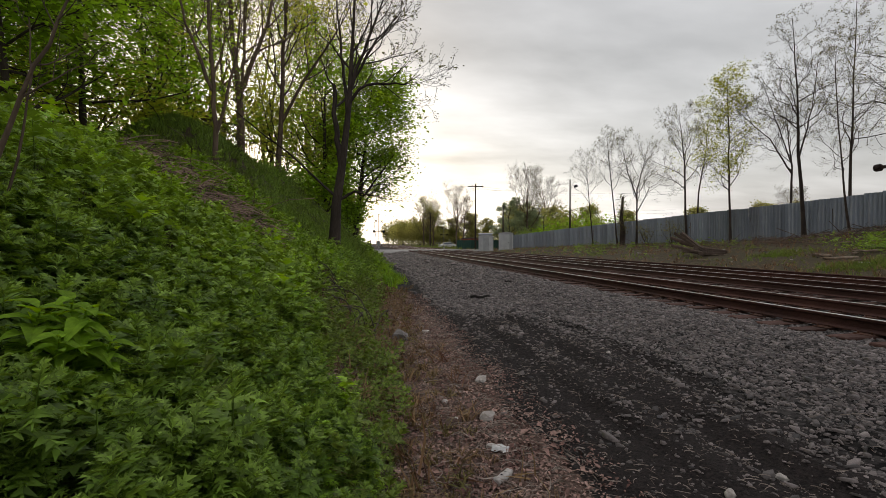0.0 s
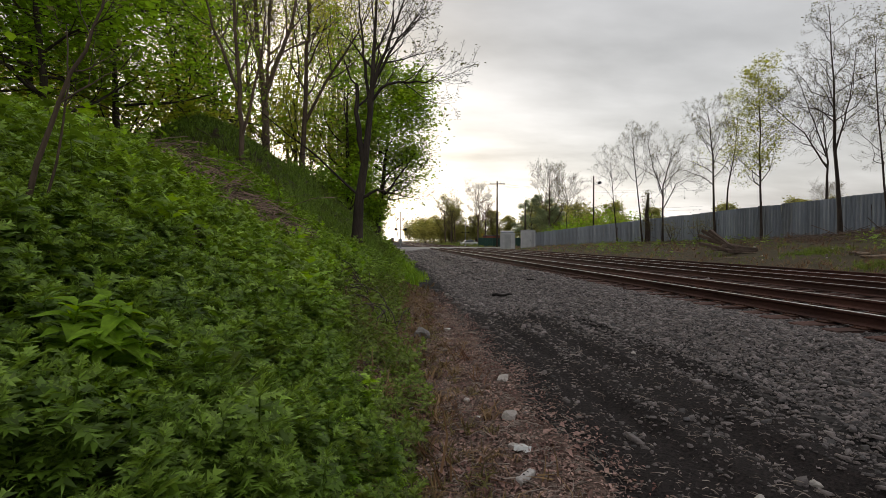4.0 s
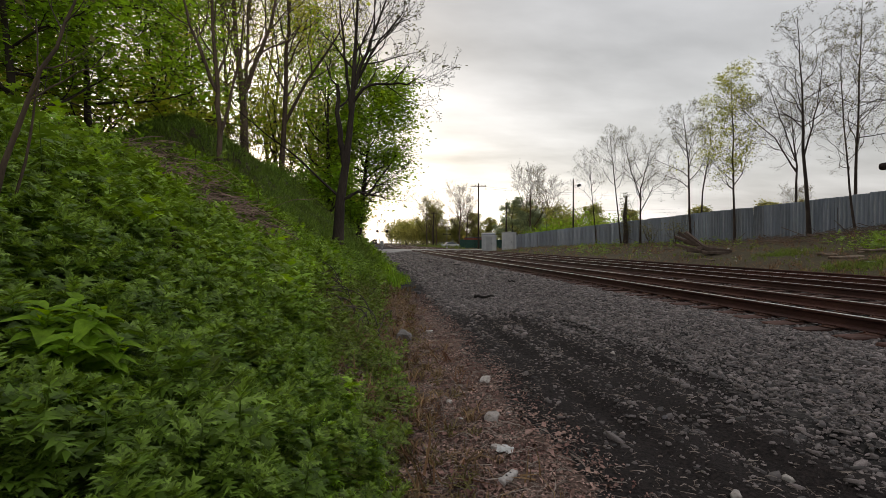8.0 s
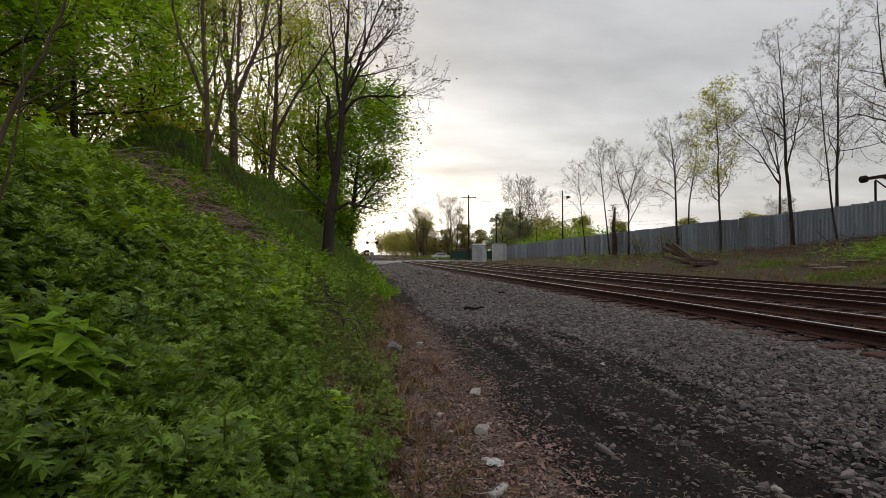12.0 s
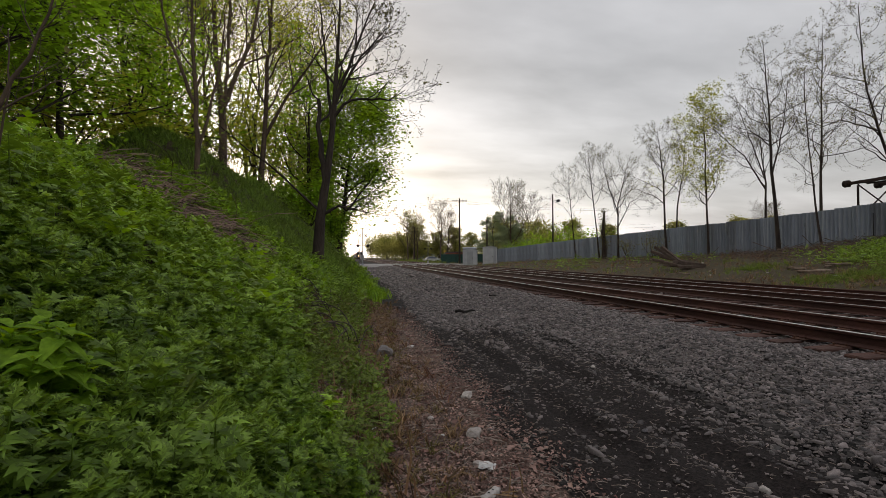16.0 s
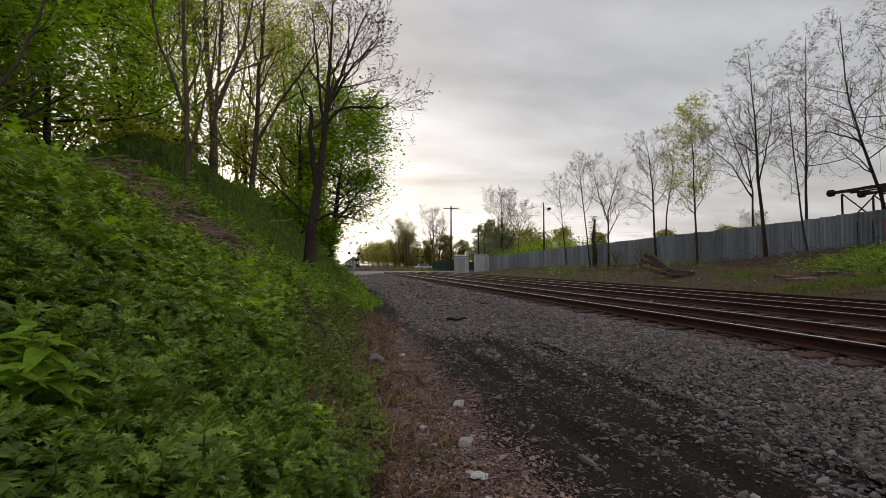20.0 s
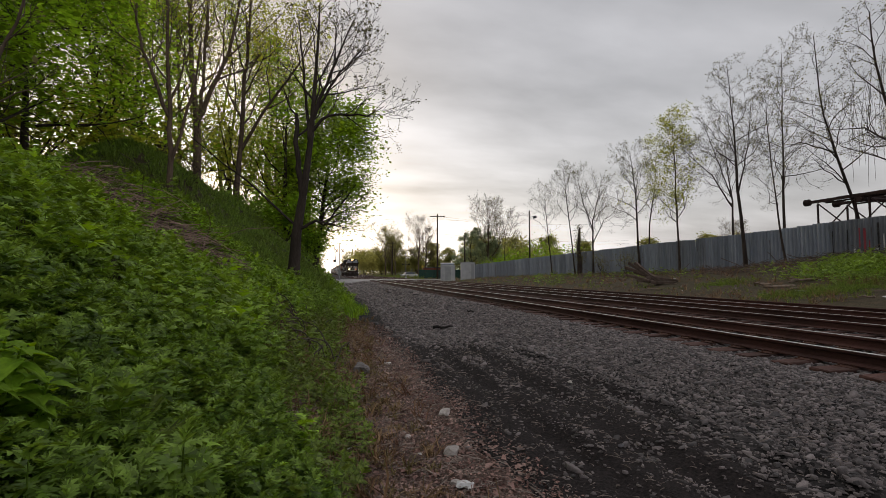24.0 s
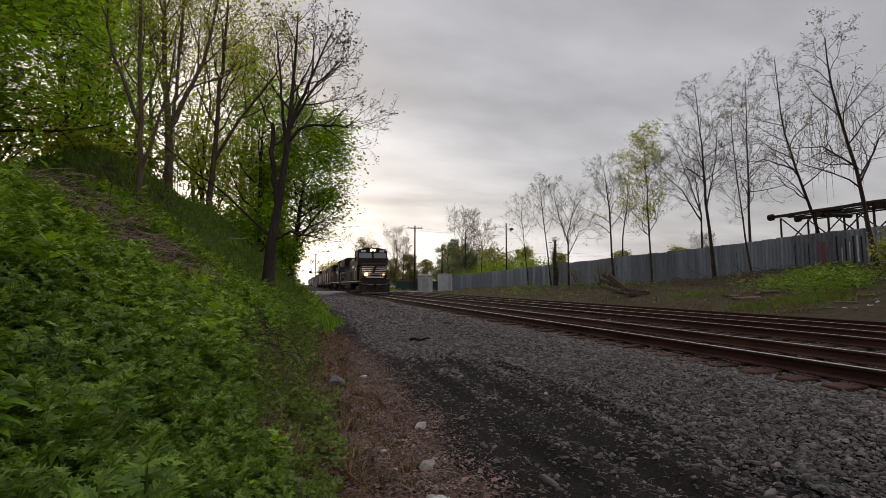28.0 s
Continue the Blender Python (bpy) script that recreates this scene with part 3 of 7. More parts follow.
def ground_z(x, y):
    x, y = np.asarray(x, float), np.asarray(y, float)
    # left bank: an even slope up to a crest, and a grassy mound on it
    up = np.maximum(toe(y) - x, 0)
    steep = np.interp(y, [0, 9, 13, 20, 30, 80], [0.72, 0.72, 0.83, 0.97, 0.95, 0.75])
    crest = np.interp(y, [-10, 5, 9, 12, 15, 24, 40, 80], [2.2, 2.4, 2.65, 3.2, 3.9, 4.6, 4.6, 3.0])
    raw = up * steep
    over = np.maximum(raw - crest + 0.5, 0)
    bank = np.where(raw < crest - 0.5, raw, crest - 0.5 + 0.6 * (1 - np.exp(-over / 0.6)) + 0.05 * over)
    bank = bank + 1.05 * np.exp(-(((x + 5.0) / 1.6) ** 2 + ((y - 13.6) / 2.0) ** 2))
    far = 1 - smooth01((y - 60) / 8) * 0.75
    bank = bank * far + 0.10 * ripple(x, y) * smooth01(up / 0.8)
    # ballast bed
    bed = 0.196 * smooth01((x - 3.2) / 2.2)
    # shallow wheel ruts along the black cinder
    rut = sum(d * np.exp(-((x - c - 0.05 * np.sin(y * 0.7 + c)) / w) ** 2) for c, w, d in ((1.95, 0.11, -0.022), (2.13, 0.07, 0.018), (2.55, 0.13, -0.02), (2.78, 0.08, 0.018), (3.25, 0.12, -0.018), (3.45, 0.08, 0.014)))
    bed = bed + 1.7 * rut * (1 + 0.5 * np.sin(y * 2.3 + x * 3)) * smooth01((9.5 - y) / 2)
    # right bank up to the fence
    fx, fz = fence_x(y), fence_z(y)
    right = np.clip((x - 16.6) / np.maximum(fx - 17.2, 1), 0, 1.15) * (fz - 0.1) + 0.07 * ripple(x * 1.3, y) * smooth01((x - 17) / 2)
    flat = smooth01((y - 76) / 14)
    right = right * (1 - flat) + 0.1 * flat * smooth01((x - 16.6) / 4)
    return bank + bed + np.where(x > 16.6, right, 0)


def bare_patch(x, y):
    """1 where the bank is covered in dead brush instead of green."""
    a = sum(np.exp(-(((x - cx) / rx) ** 2 + ((y - cy) / ry) ** 2) * 1.2) for cx, cy, rx, ry in ((-5.7, 10.3, 0.75, 0.75), (-5.0, 9.9, 0.85, 0.95), (-4.2, 9.2, 1.0, 1.3), (-3.2, 8.1, 0.9, 1.1), (-2.6, 7.9, 0.75, 1.2), (-2.0, 8.6, 0.6, 1.1), (-3.9, 7.9, 0.5, 0.5)))
    b = sum(np.exp(-(((x - cx) / rx) ** 2 + ((y - cy) / ry) ** 2) * 1.2) for cx, cy, rx, ry in ((-0.3, 7.2, 0.4, 1.2), (0.1, 6.0, 0.35, 0.9), (-0.7, 8.6, 0.35, 0.9), (0.55, 9.6, 0.4, 1.0)))
    return np.clip(1.5 * a + 1.2 * b, 0, 1)


def cover(x, y):
    """How much litter, cinder and ballast lies at a place (0 to 1 each)."""
    x, y = np.asarray(x, float), np.asarray(y, float)
    edge = np.interp(y, [0, 3, 7, 10, 14, 20, 60], [1.25, 1.25, 1.3, 1.3, 1.4, 1.55, 1.5])
    edge = edge + 0.13 * ripple(x * 0.8 + 3, y * 1.6) + 0.06 * ripple(x * 4, y * 5)
    litter = smooth01((x - toe(y) + 0.7) / 0.6) * (1 - smooth01((x - edge + 0.35) / 0.75))
    litter = np.maximum(litter, np.where(x < -1.4, 0.0, 0.8) * bare_patch(x, y))
    cinder = smooth01((x - edge + 0.35) / 0.75) * (1 - smooth01((x - np.interp(y, [0, 2.5, 5, 9, 11], [2.9, 3.1, 3.5, 3.1, 2.4]) + 0.8) / 1.7)) * (1 - smooth01((y - 7.6) / 2.2))
    ballast = smooth01((x - edge + np.interp(y, [0, 9, 13], [0.2, 0.3, 0.6])) / 0.4) * (1 - smooth01((x - 15.9) / 1.2))
    return litter, cinder, ballast


def build_ground():
    xs = np.concatenate([[-3000, -800, -250, -120, -70, -45, -30, -22], np.arange(-16, -7, 0.5), np.arange(-7, 6.2, 0.13), np.arange(6.2, 17, 0.45),
                         np.arange(17, 36, 0.7), [38, 42, 50, 60, 80, 110, 160, 250, 500, 1200, 3000]])
    ys = np.concatenate([[-3000, -800, -200, -60, -25, -12, -6, -3], np.arange(-1.5, 13, 0.13), np.arange(13, 32, 0.4), np.arange(32, 92, 1.2),
                         [95, 100, 110, 125, 150, 200, 280, 400, 600, 900, 1500, 3500]])
    X, Y = np.meshgrid(xs, ys)
    Z = ground_z(X, Y)
    near = smooth01((14 - Y) / 3) * smooth01((7 - X) / 1) * smooth01((X + 8) / 1)
    rng = np.random.default_rng(3)
    Z = Z + near * rng.normal(0, 0.008, Z.shape)
    nx, ny = len(xs), len(ys)
    i = np.arange((ny - 1) * nx).reshape(ny - 1, nx)[:, :-1].ravel()
    F = np.concatenate([np.stack([i, i + 1, i + nx + 1], 1), np.stack([i, i + nx + 1, i + nx], 1)])
    V = np.stack([X, Y, Z], -1).reshape(-1, 3)
    me = array_mesh("ground", V, F, ground_material(), True)
    lit, cin, bal = cover(V[:, 0], V[:, 1])
    layer = me.color_attributes.new("cover", "FLOAT_COLOR", "POINT")
    layer.data.foreach_set("color", np.stack([lit, cin, bal, np.ones_like(lit)], 1).astype(np.float32).ravel())
    tagged(new("ground", me), "uneven ground of earth, brown litter, black cinder and grey ballast", "ground", kind="structure")


build_ground()

# ---------------------------------------------------------------- railway tracks
RAIL_TOP, TIE_TOP = 0.43, 0.235
TRACKS = (7.11, 10.74, 14.1)
RAIL_PROFILE = [(-0.07, 0), (0.07, 0), (0.07, 0.012), (0.02, 0.03), (0.009, 0.045), (0.009, 0.125), (0.034, 0.14), (0.036, 0.165),
                (0.03, 0.174), (-0.03, 0.174), (-0.036, 0.165), (-0.034, 0.14), (-0.009, 0.125), (-0.009, 0.045), (-0.02, 0.03), (-0.07, 0.012)]


def build_tracks():
    rng = random.Random(5)
    rail_me = Shape().prism([(x, z) for x, z in RAIL_PROFILE], -15, 700).mesh("rail")
    recalc(rail_me)
    rail_me.materials.append(M["rust"])
    run_me = Shape().box((0, 342.5, 0.176), (0.06, 715, 0.004), 0.0015).mesh("running_surface")
    run_me.materials.append(M["polished"])
    ties = []
    for k in range(4):
        s = Shape().box((0, 0, -0.085), (2.6, 0.23, 0.17), 0.012)
        s.v = [(x + rng.uniform(-0.012, 0.012), y + rng.uniform(-0.01, 0.01), z + rng.uniform(-0.006, 0.004)) for x, y, z in s.v]
        me = s.mesh("tie")
        me.materials.append(M["tie"])
        ties.append(me)
    plate = Shape().box((0, 0, 0.006), (0.36, 0.19, 0.012), 0.003)
    for sx, sy in ((-0.09, -0.06), (0.09, 0.06), (-0.14, 0.06)):
        plate.box((sx, sy, 0.026), (0.02, 0.02, 0.034), 0.004)
    plate_me = plate.mesh("tie_plate")
    plate_me.materials.append(M["plate"])
    labels = ("straight railway track, rusty rails with shiny tops on weathered ties",
              "second railway track, one rail top bright, in grey ballast", "outer railway siding with dull rusty rails beside the weedy bank")
    for i, x in enumerate(TRACKS):
        tr = thing("railway_track", labels[i], "railway track", "parallel tracks", at=pose(x, 0, 0))
        for sx in (-0.752, 0.752):
            rail = part("rail", rail_me, M["rust"], tr)
            rail.location = (sx, 0, RAIL_TOP - 0.178 + (0 if i < 2 else -0.02))
            if i < 2 or sx < 0:
                part("running_surface", run_me, M["polished"], rail, "narrow worn shiny steel running surface")
        near = (120, 90, 80)[i]
        for k in range(near):
            y = -2 + k * 0.52 + rng.uniform(-0.02, 0.02)
            t = part("tie", ties[k % 4], M["tie"], tr)
            t.location, t.rotation_euler = (rng.uniform(-0.05, 0.05), y, TIE_TOP + rng.uniform(-0.012, 0.008)), (0, rng.uniform(-0.006, 0.006), rng.uniform(-0.015, 0.015))
            if i == 0 and k < 70:
                for sx in (-0.752, 0.752):
                    p = part("tie_plate", plate_me, M["plate"], tr)
                    p.location = (sx, y, TIE_TOP + 0.001)
        rest = Shape()
        for k in range(near, 300):
            rest.box((rng.uniform(-0.05, 0.05), -2 + k * 0.52, TIE_TOP - 0.085), (2.6, 0.23, 0.17))
        part("far_ties", rest, M["tie"], tr, kind="stuff", fix=False)


build_tracks()


# ---------------------------------------------------------------- ballast stones and litter
def stone_templates(rng, n=6, sides=6):
    """Flat angular chips: a ragged outline, a smaller tilted top and the steep broken sides between."""
    out = []
    for _ in range(n):
        a = (np.arange(sides) + rng.uniform(-0.32, 0.32, sides)) * 2 * np.pi / sides
        ax, ay, h = rng.uniform(1.0, 1.8), rng.uniform(0.55, 0.9), rng.uniform(0.4, 0.8)
        r = rng.uniform(0.78, 1.12, sides)
        low = np.stack([np.cos(a) * ax * r, np.sin(a) * ay * r, np.full(sides, -0.45 * h)], 1)
        k = rng.uniform(0.7, 0.97, sides)
        top = np.stack([low[:, 0] * k, low[:, 1] * k, h * 0.5 + 0.22 * low[:, 0] * rng.normal() * 0.6 + 0.22 * low[:, 1] * rng.normal() * 0.6], 1)
        i, j = np.arange(sides), (np.arange(sides) + 1) % sides
        f = np.concatenate([np.stack([i, j, j + sides], 1), np.stack([i, j + sides, i + sides], 1), [(sides, sides + q, sides + q + 1) for q in range(1, sides - 1)]])
        out.append((np.concatenate([low, top]), f))
    return out


STONE_RNG = np.random.default_rng(11)
STONES = stone_templates(STONE_RNG, 18)
CHIPS = stone_templates(STONE_RNG, 8, 5)


def stones_at(x, y, size, rng, sink=0.25, kinds=None, tilt=0.22):
    kinds = kinds or STONES
    n = len(x)
    pick = rng.integers(0, len(kinds), n)
    m = turns(rng, n, tilt, size, 0.3)
    offs = np.stack([x, y, ground_z(x, y) + size * (0.4 - sink) + rng.uniform(-0.15, 0.5, n) * size], 1)
    return [scatter(*kinds[k], m[pick == k], offs[pick == k]) for k in range(len(kinds)) if (pick == k).any()]


def build_ballast():
    rng = np.random.default_rng(21)
    pieces = []

    def bed(n, x0, x1, y0, y1, size, lump=0.2, power=1.0, kinds=None):
        x, y = rng.uniform(x0, x1, n), y0 + (y1 - y0) * rng.uniform(0, 1, n) ** power
        lit, cin, bal = cover(x, y)
        bal = bal * smooth01((x - np.interp(y, [0, 7, 10, 14], [1.45, 1.5, 1.45, 1.6])) / 0.5 + 0.1)
        share = bal * np.clip((1 - cin) ** 1.5 + 0.22 * cin * np.clip(0.1 + ripple(x * 2.7 + 2, y * 1.9), 0, 1), 0.02, 1)
        keep = (rng.uniform(0, 1, n) < share) & (x < 2.2 * y + 1.5)
        x, y = x[keep], y[keep]
        return stones_at(x, y, size * np.exp(rng.normal(0, lump, len(x))), rng, 0.22, kinds)

    # the shoulder beside the near track, thin on the black cinder
    pieces += bed(36000, 1.4, 5.9, 1.9, 6.5, 0.0135, 0.3)
    pieces += bed(2500, 1.4, 5.9, 1.9, 6.5, 0.02, 0.15)
    pieces += bed(36000, 1.3, 5.9, 6.5, 15, 0.0195, 0.25, 1.2, CHIPS)
    pieces += bed(17000, 1.3, 5.9, 15, 30, 0.034, 0.25, 1.2, CHIPS)
    pieces += bed(10000, 1.3, 5.9, 30, 66, 0.055, 0.25, 1.3, CHIPS)
    # chips and grit on the cinder
    x, y = rng.uniform(1.0, 4.6, 15000), 1.9 + 7 * rng.uniform(0, 1, 15000) ** 1.2
    keep = rng.uniform(0, 1, 15000) < 0.4 * cover(x, y)[1]
    pieces += stones_at(x[keep], y[keep], 0.0065 * np.exp(rng.normal(0, 0.45, keep.sum())), rng, 0.25, CHIPS)
    # between and beside the rails
    for x0, x1, k in ((5.45, 6.4, 11000), (6.2, 8.8, 8000), (8.6, 12.2, 6000), (12.0, 16.0, 4000)):
        x, y = rng.uniform(x0, x1, k), 1.5 + 45 * rng.uniform(0, 1, k) ** 1.5
        near_tie = (np.abs((y + 2) / 0.52 - np.round((y + 2) / 0.52)) * 0.52 < 0.12) & (x > 5.8) & (x < 6.4)
        x, y = x[~near_tie], y[~near_tie]
        pieces += stones_at(x, y, 0.021 if x0 < 6 else 0.032, rng, 0.3, CHIPS)
    V, F = joined(pieces)
    tagged(new("ballast_stones", array_mesh("ballast_stones", V, F, M["stone"])), "loose angular flat grey ballast stones beside the track", "gravel", kind="stuff")


build_ballast()


def strips(rng, x, y, z, length, width, lift):
    """Thin three-sided sticks lying about."""
    n = len(x)
    tv = [(-0.5, -0.5, 0), (-0.5, 0.5, 0), (-0.5, 0, 0.8), (0.5, -0.4, 0), (0.5, 0.4, 0), (0.5, 0, 0.6), (0.05, -0.5, 0.5), (0.05, 0.5, 0.5), (0.05, 0, 1.2)]
    tf = [(0, 6, 8), (0, 8, 2), (1, 2, 8), (1, 8, 7), (0, 1, 7), (0, 7, 6), (6, 3, 5), (6, 5, 8), (7, 8, 5), (7, 5, 4), (6, 7, 4), (6, 4, 3)]
    a, e = rng.uniform(0, 2 * np.pi, n), rng.normal(0, lift, n)
    L = length * np.exp(rng.normal(0, 0.5, n))
    W = width * np.exp(rng.normal(0, 0.3, n))
    ca, sa, ce, se = np.cos(a), np.sin(a), np.cos(e), np.sin(e)
    m = np.zeros((n, 3, 3))
    m[:, :, 0] = np.stack([ca * ce, sa * ce, se], 1) * L[:, None]
    m[:, :, 1] = np.stack([-sa, ca, 0 * a], 1) * W[:, None]
    m[:, :, 2] = np.stack([-ca * se, -sa * se, ce], 1) * W[:, None]
    return scatter(tv, tf, m, np.stack([x, y, z + np.abs(np.sin(e)) * L * 0.4 + 0.004], 1))


def curls(rng, x, y, z, length, width, lift):
    """Bent thin sticks, each an arc or a hook of its own."""
    pieces = []
    pick = rng.integers(0, 7, len(x))
    for k in range(7):
        bend, hook = rng.uniform(0.2, 1.8) * (1 if k % 2 else -1), rng.uniform(-1.2, 1.2)
        p, ang, tv, tf = np.array([-0.5, 0.0]), -bend / 2, [], []
        for i in range(5):
            n = np.array([-np.sin(ang), np.cos(ang)]) * (0.5 - 0.07 * i)
            arch = 0.08 * np.sin(np.pi * i / 4) + rng.uniform(0, 0.03)
            tv += [(p[0], p[1], arch, n[0], n[1], 0), (p[0], p[1], arch, -n[0], -n[1], 0), (p[0], p[1], arch, 0, 0, 0.9)]
            p = p + 0.25 * np.array([np.cos(ang), np.sin(ang)])
            ang += bend / 4 + (hook if i == 2 else 0)
        for i in range(4):
            q = i * 3
            tf += [(q, q + 3, q + 5), (q, q + 5, q + 2), (q + 2, q + 5, q + 4), (q + 2, q + 4, q + 1)]
        tv = np.array(tv)
        m = np.nonzero(pick == k)[0]
        L, W = np.broadcast_to(length, len(x))[m] * np.exp(rng.normal(0, 0.5, len(m))), np.broadcast_to(width, len(x))[m] * np.exp(rng.normal(0, 0.3, len(m)))
        a, e = rng.uniform(0, 2 * np.pi, len(m)), rng.normal(0, lift, len(m))
        pts = tv[None, :, :3] * L[:, None, None] + tv[None, :, 3:] * W[:, None, None]
        px, pz = pts[..., 0] * np.cos(e)[:, None] - pts[..., 2] * np.sin(e)[:, None], pts[..., 0] * np.sin(e)[:, None] + pts[..., 2] * np.cos(e)[:, None]
        ca, sa = np.cos(a)[:, None], np.sin(a)[:, None]
        V = np.stack([px * ca - pts[..., 1] * sa + x[m][:, None], px * sa + pts[..., 1] * ca + y[m][:, None], pz + (z[m] + np.abs(np.sin(e)) * L * 0.4 + 0.003)[:, None]], -1)
        F = np.array(tf)[None] + (np.arange(len(m)) * len(tv))[:, None, None]
        pieces.append((V.reshape(-1, 3), F.reshape(-1, 3)))
    return joined(pieces)


LEAF_V = [(0, 0, 0), (0.5, 0.32, 0.08), (1, 0, -0.02), (0.5, -0.32, 0.1)]
LEAF_F = [(0, 2, 1), (0, 3, 2)]


def build_litter():
    rng = np.random.default_rng(31)
    n = 24000
    x, y = rng.uniform(-0.9, 4.0, n), 1.2 + 10 * rng.uniform(0, 1, n) ** 1.4
    lit, cin, bal = cover(x, y)
    keep = rng.uniform(0, 1, n) < lit * 1.0 + cin * 0.24
    x, y = x[keep], y[keep]
    V, F = curls(rng, x, y, ground_z(x, y), np.where(cover(x, y)[1] > 0.5, 0.045, 0.075), 0.0032, 0.15)
    tagged(new("dry_twigs", array_mesh("dry_twigs", V, F, M["twig"])), "scattered pale dry twigs and straw on the path edge", "twigs", kind="stuff")
    n = 70000
    x, y = np.where(rng.uniform(0, 1, n) < 0.7, rng.uniform(-0.4, 1.6, n), rng.uniform(-5.4, 2.2, n)), 1.0 + 12 * rng.uniform(0, 1, n) ** 1.2
    keep = rng.uniform(0, 1, n) < np.where(x < -1.4, 0.3 * bare_patch(x, y), cover(x, y)[0])
    x, y = x[keep], y[keep]
    V, F = scatter([(0, 0, 0), (0.5, 0.3, 0.2), (1, 0, 0.1), (0.5, -0.28, 0.24)], LEAF_F, turns(rng, len(x), 0.5, 0.026, 0.35), np.stack([x, y, ground_z(x, y) + 0.007], 1))
    tagged(new("dead_leaves", array_mesh("dead_leaves", V, F, M["litter"])), "brown and pinkish dead leaves and wood chips along the bank", "leaf litter", kind="stuff")


build_litter()


def rock(name, x, y, size, material, label, seed, squash=0.6):
    rng = np.random.default_rng(seed)
    bm = bmesh.new()
    bmesh.ops.create_icosphere(bm, subdivisions=2, radius=1)
    sx, sy = rng.uniform(0.9, 1.3), rng.uniform(0.6, 0.9)
    cuts = [Vector(rng.normal(0, 1, 3)).normalized() for _ in range(9)]
    for v in bm.verts:
        for c in cuts:
            k = v.co.dot(c)
            if k > 0.72:
                v.co -= c * (k - 0.72)
        v.co *= 1 + 0.08 * rng.normal()
        v.co = Vector((v.co.x * sx, v.co.y * sy, v.co.z * squash)) * size
    me = bpy.data.meshes.new(name)
    bm.to_mesh(me)
    bm.free()
    me.materials.append(material)
    ob = new(name, me)
    ob.location = (x, y, float(ground_z(x, y)) + size * squash * 0.45)
    ob.rotation_euler = (0, 0, rng.uniform(0, 6))
    return tagged(ob, label, "stone")


for k, (x, y, s, mt, lab) in enumerate([
        (0.97, 3.47, 0.075, "stone_pale", "pale concrete fragment on the brown path edge"),
        (0.87, 2.95, 0.05, "stone_pale", "broken white stone lying in dead leaves"),
        (0.93, 7.0, 0.06, "stone_pale", "small white stone beside dry weeds"),
        (0.52, 6.55, 0.17, "stone_grey", "grey stone slab half sunk at the bank's foot"),
        (1.16, 4.42, 0.08, "stone_pale", "flat pale stone at the cinder's edge"),
        (0.70, 3.9, 0.035, "stone_pale", "small whitish pebble among dead leaves"),
        (1.55, 11.5, 0.09, "stone_pale", "light stone at the edge of the ballast"),
        (1.35, 12.4, 0.11, "stone_dark", "grey rock at the foot of the bank"),
        (1.05, 9.4, 0.05, "stone_pale", "white stone on the litter"),
        (3.05, 5.3, 0.035, "stone_pale", "pale pebble on black cinder"),
        (2.35, 3.3, 0.03, "stone_dark", "dark lump of clinker on the cinder"),
        (2.0, 2.2, 0.05, "stone_pale", "light ballast stone on black cinder"),
        (2.5, 2.35, 0.04, "stone_pale", "light ballast stone on black cinder")]):
    rock("stone", x, y, s, M[mt], lab, 100 + k)


# ---------------------------------------------------------------- low plants
def lobed_leaf():
    v = [(0, 0, 0), (0.5, 0, 0.06), (0.74, 0.1, 0.03), (0.74, -0.1, 0.03), (1.08, 0, -0.1), (0.46, 0.36, 0.0), (0.46, -0.36, 0.0), (0.82, 0.31, -0.03), (0.82, -0.31, -0.03)]
    f = [(0, 1, 5), (0, 6, 1), (1, 2, 7), (1, 8, 3), (1, 3, 2), (3, 4, 2)]
    return np.array(v), np.array(f)


def cut_leaf():
    """A slim leaf cut into three pairs of pointed lobes and a tip."""
    v, f = [(0, 0, 0), (0.62, 0.035, 0.05), (0.62, -0.035, 0.05), (0.5, 0.08, 0.05), (0.5, -0.08, 0.05), (1.15, 0, -0.06)], [(0, 2, 1), (3, 4, 5)]
    for a, b, u, w, z in ((0.08, 0.4, 0.44, 0.3, -0.01), (0.3, 0.64, 0.7, 0.42, -0.02), (0.54, 0.84, 0.95, 0.3, -0.04)):
        for sgn in (1, -1):
            n = len(v)
            v += [(a, 0, 0.03), (b, 0, 0.05), (u, sgn * w, z)]
            f.append((n, n + 1, n + 2) if sgn > 0 else (n, n + 2, n + 1))
    return np.array(v), np.array(f)


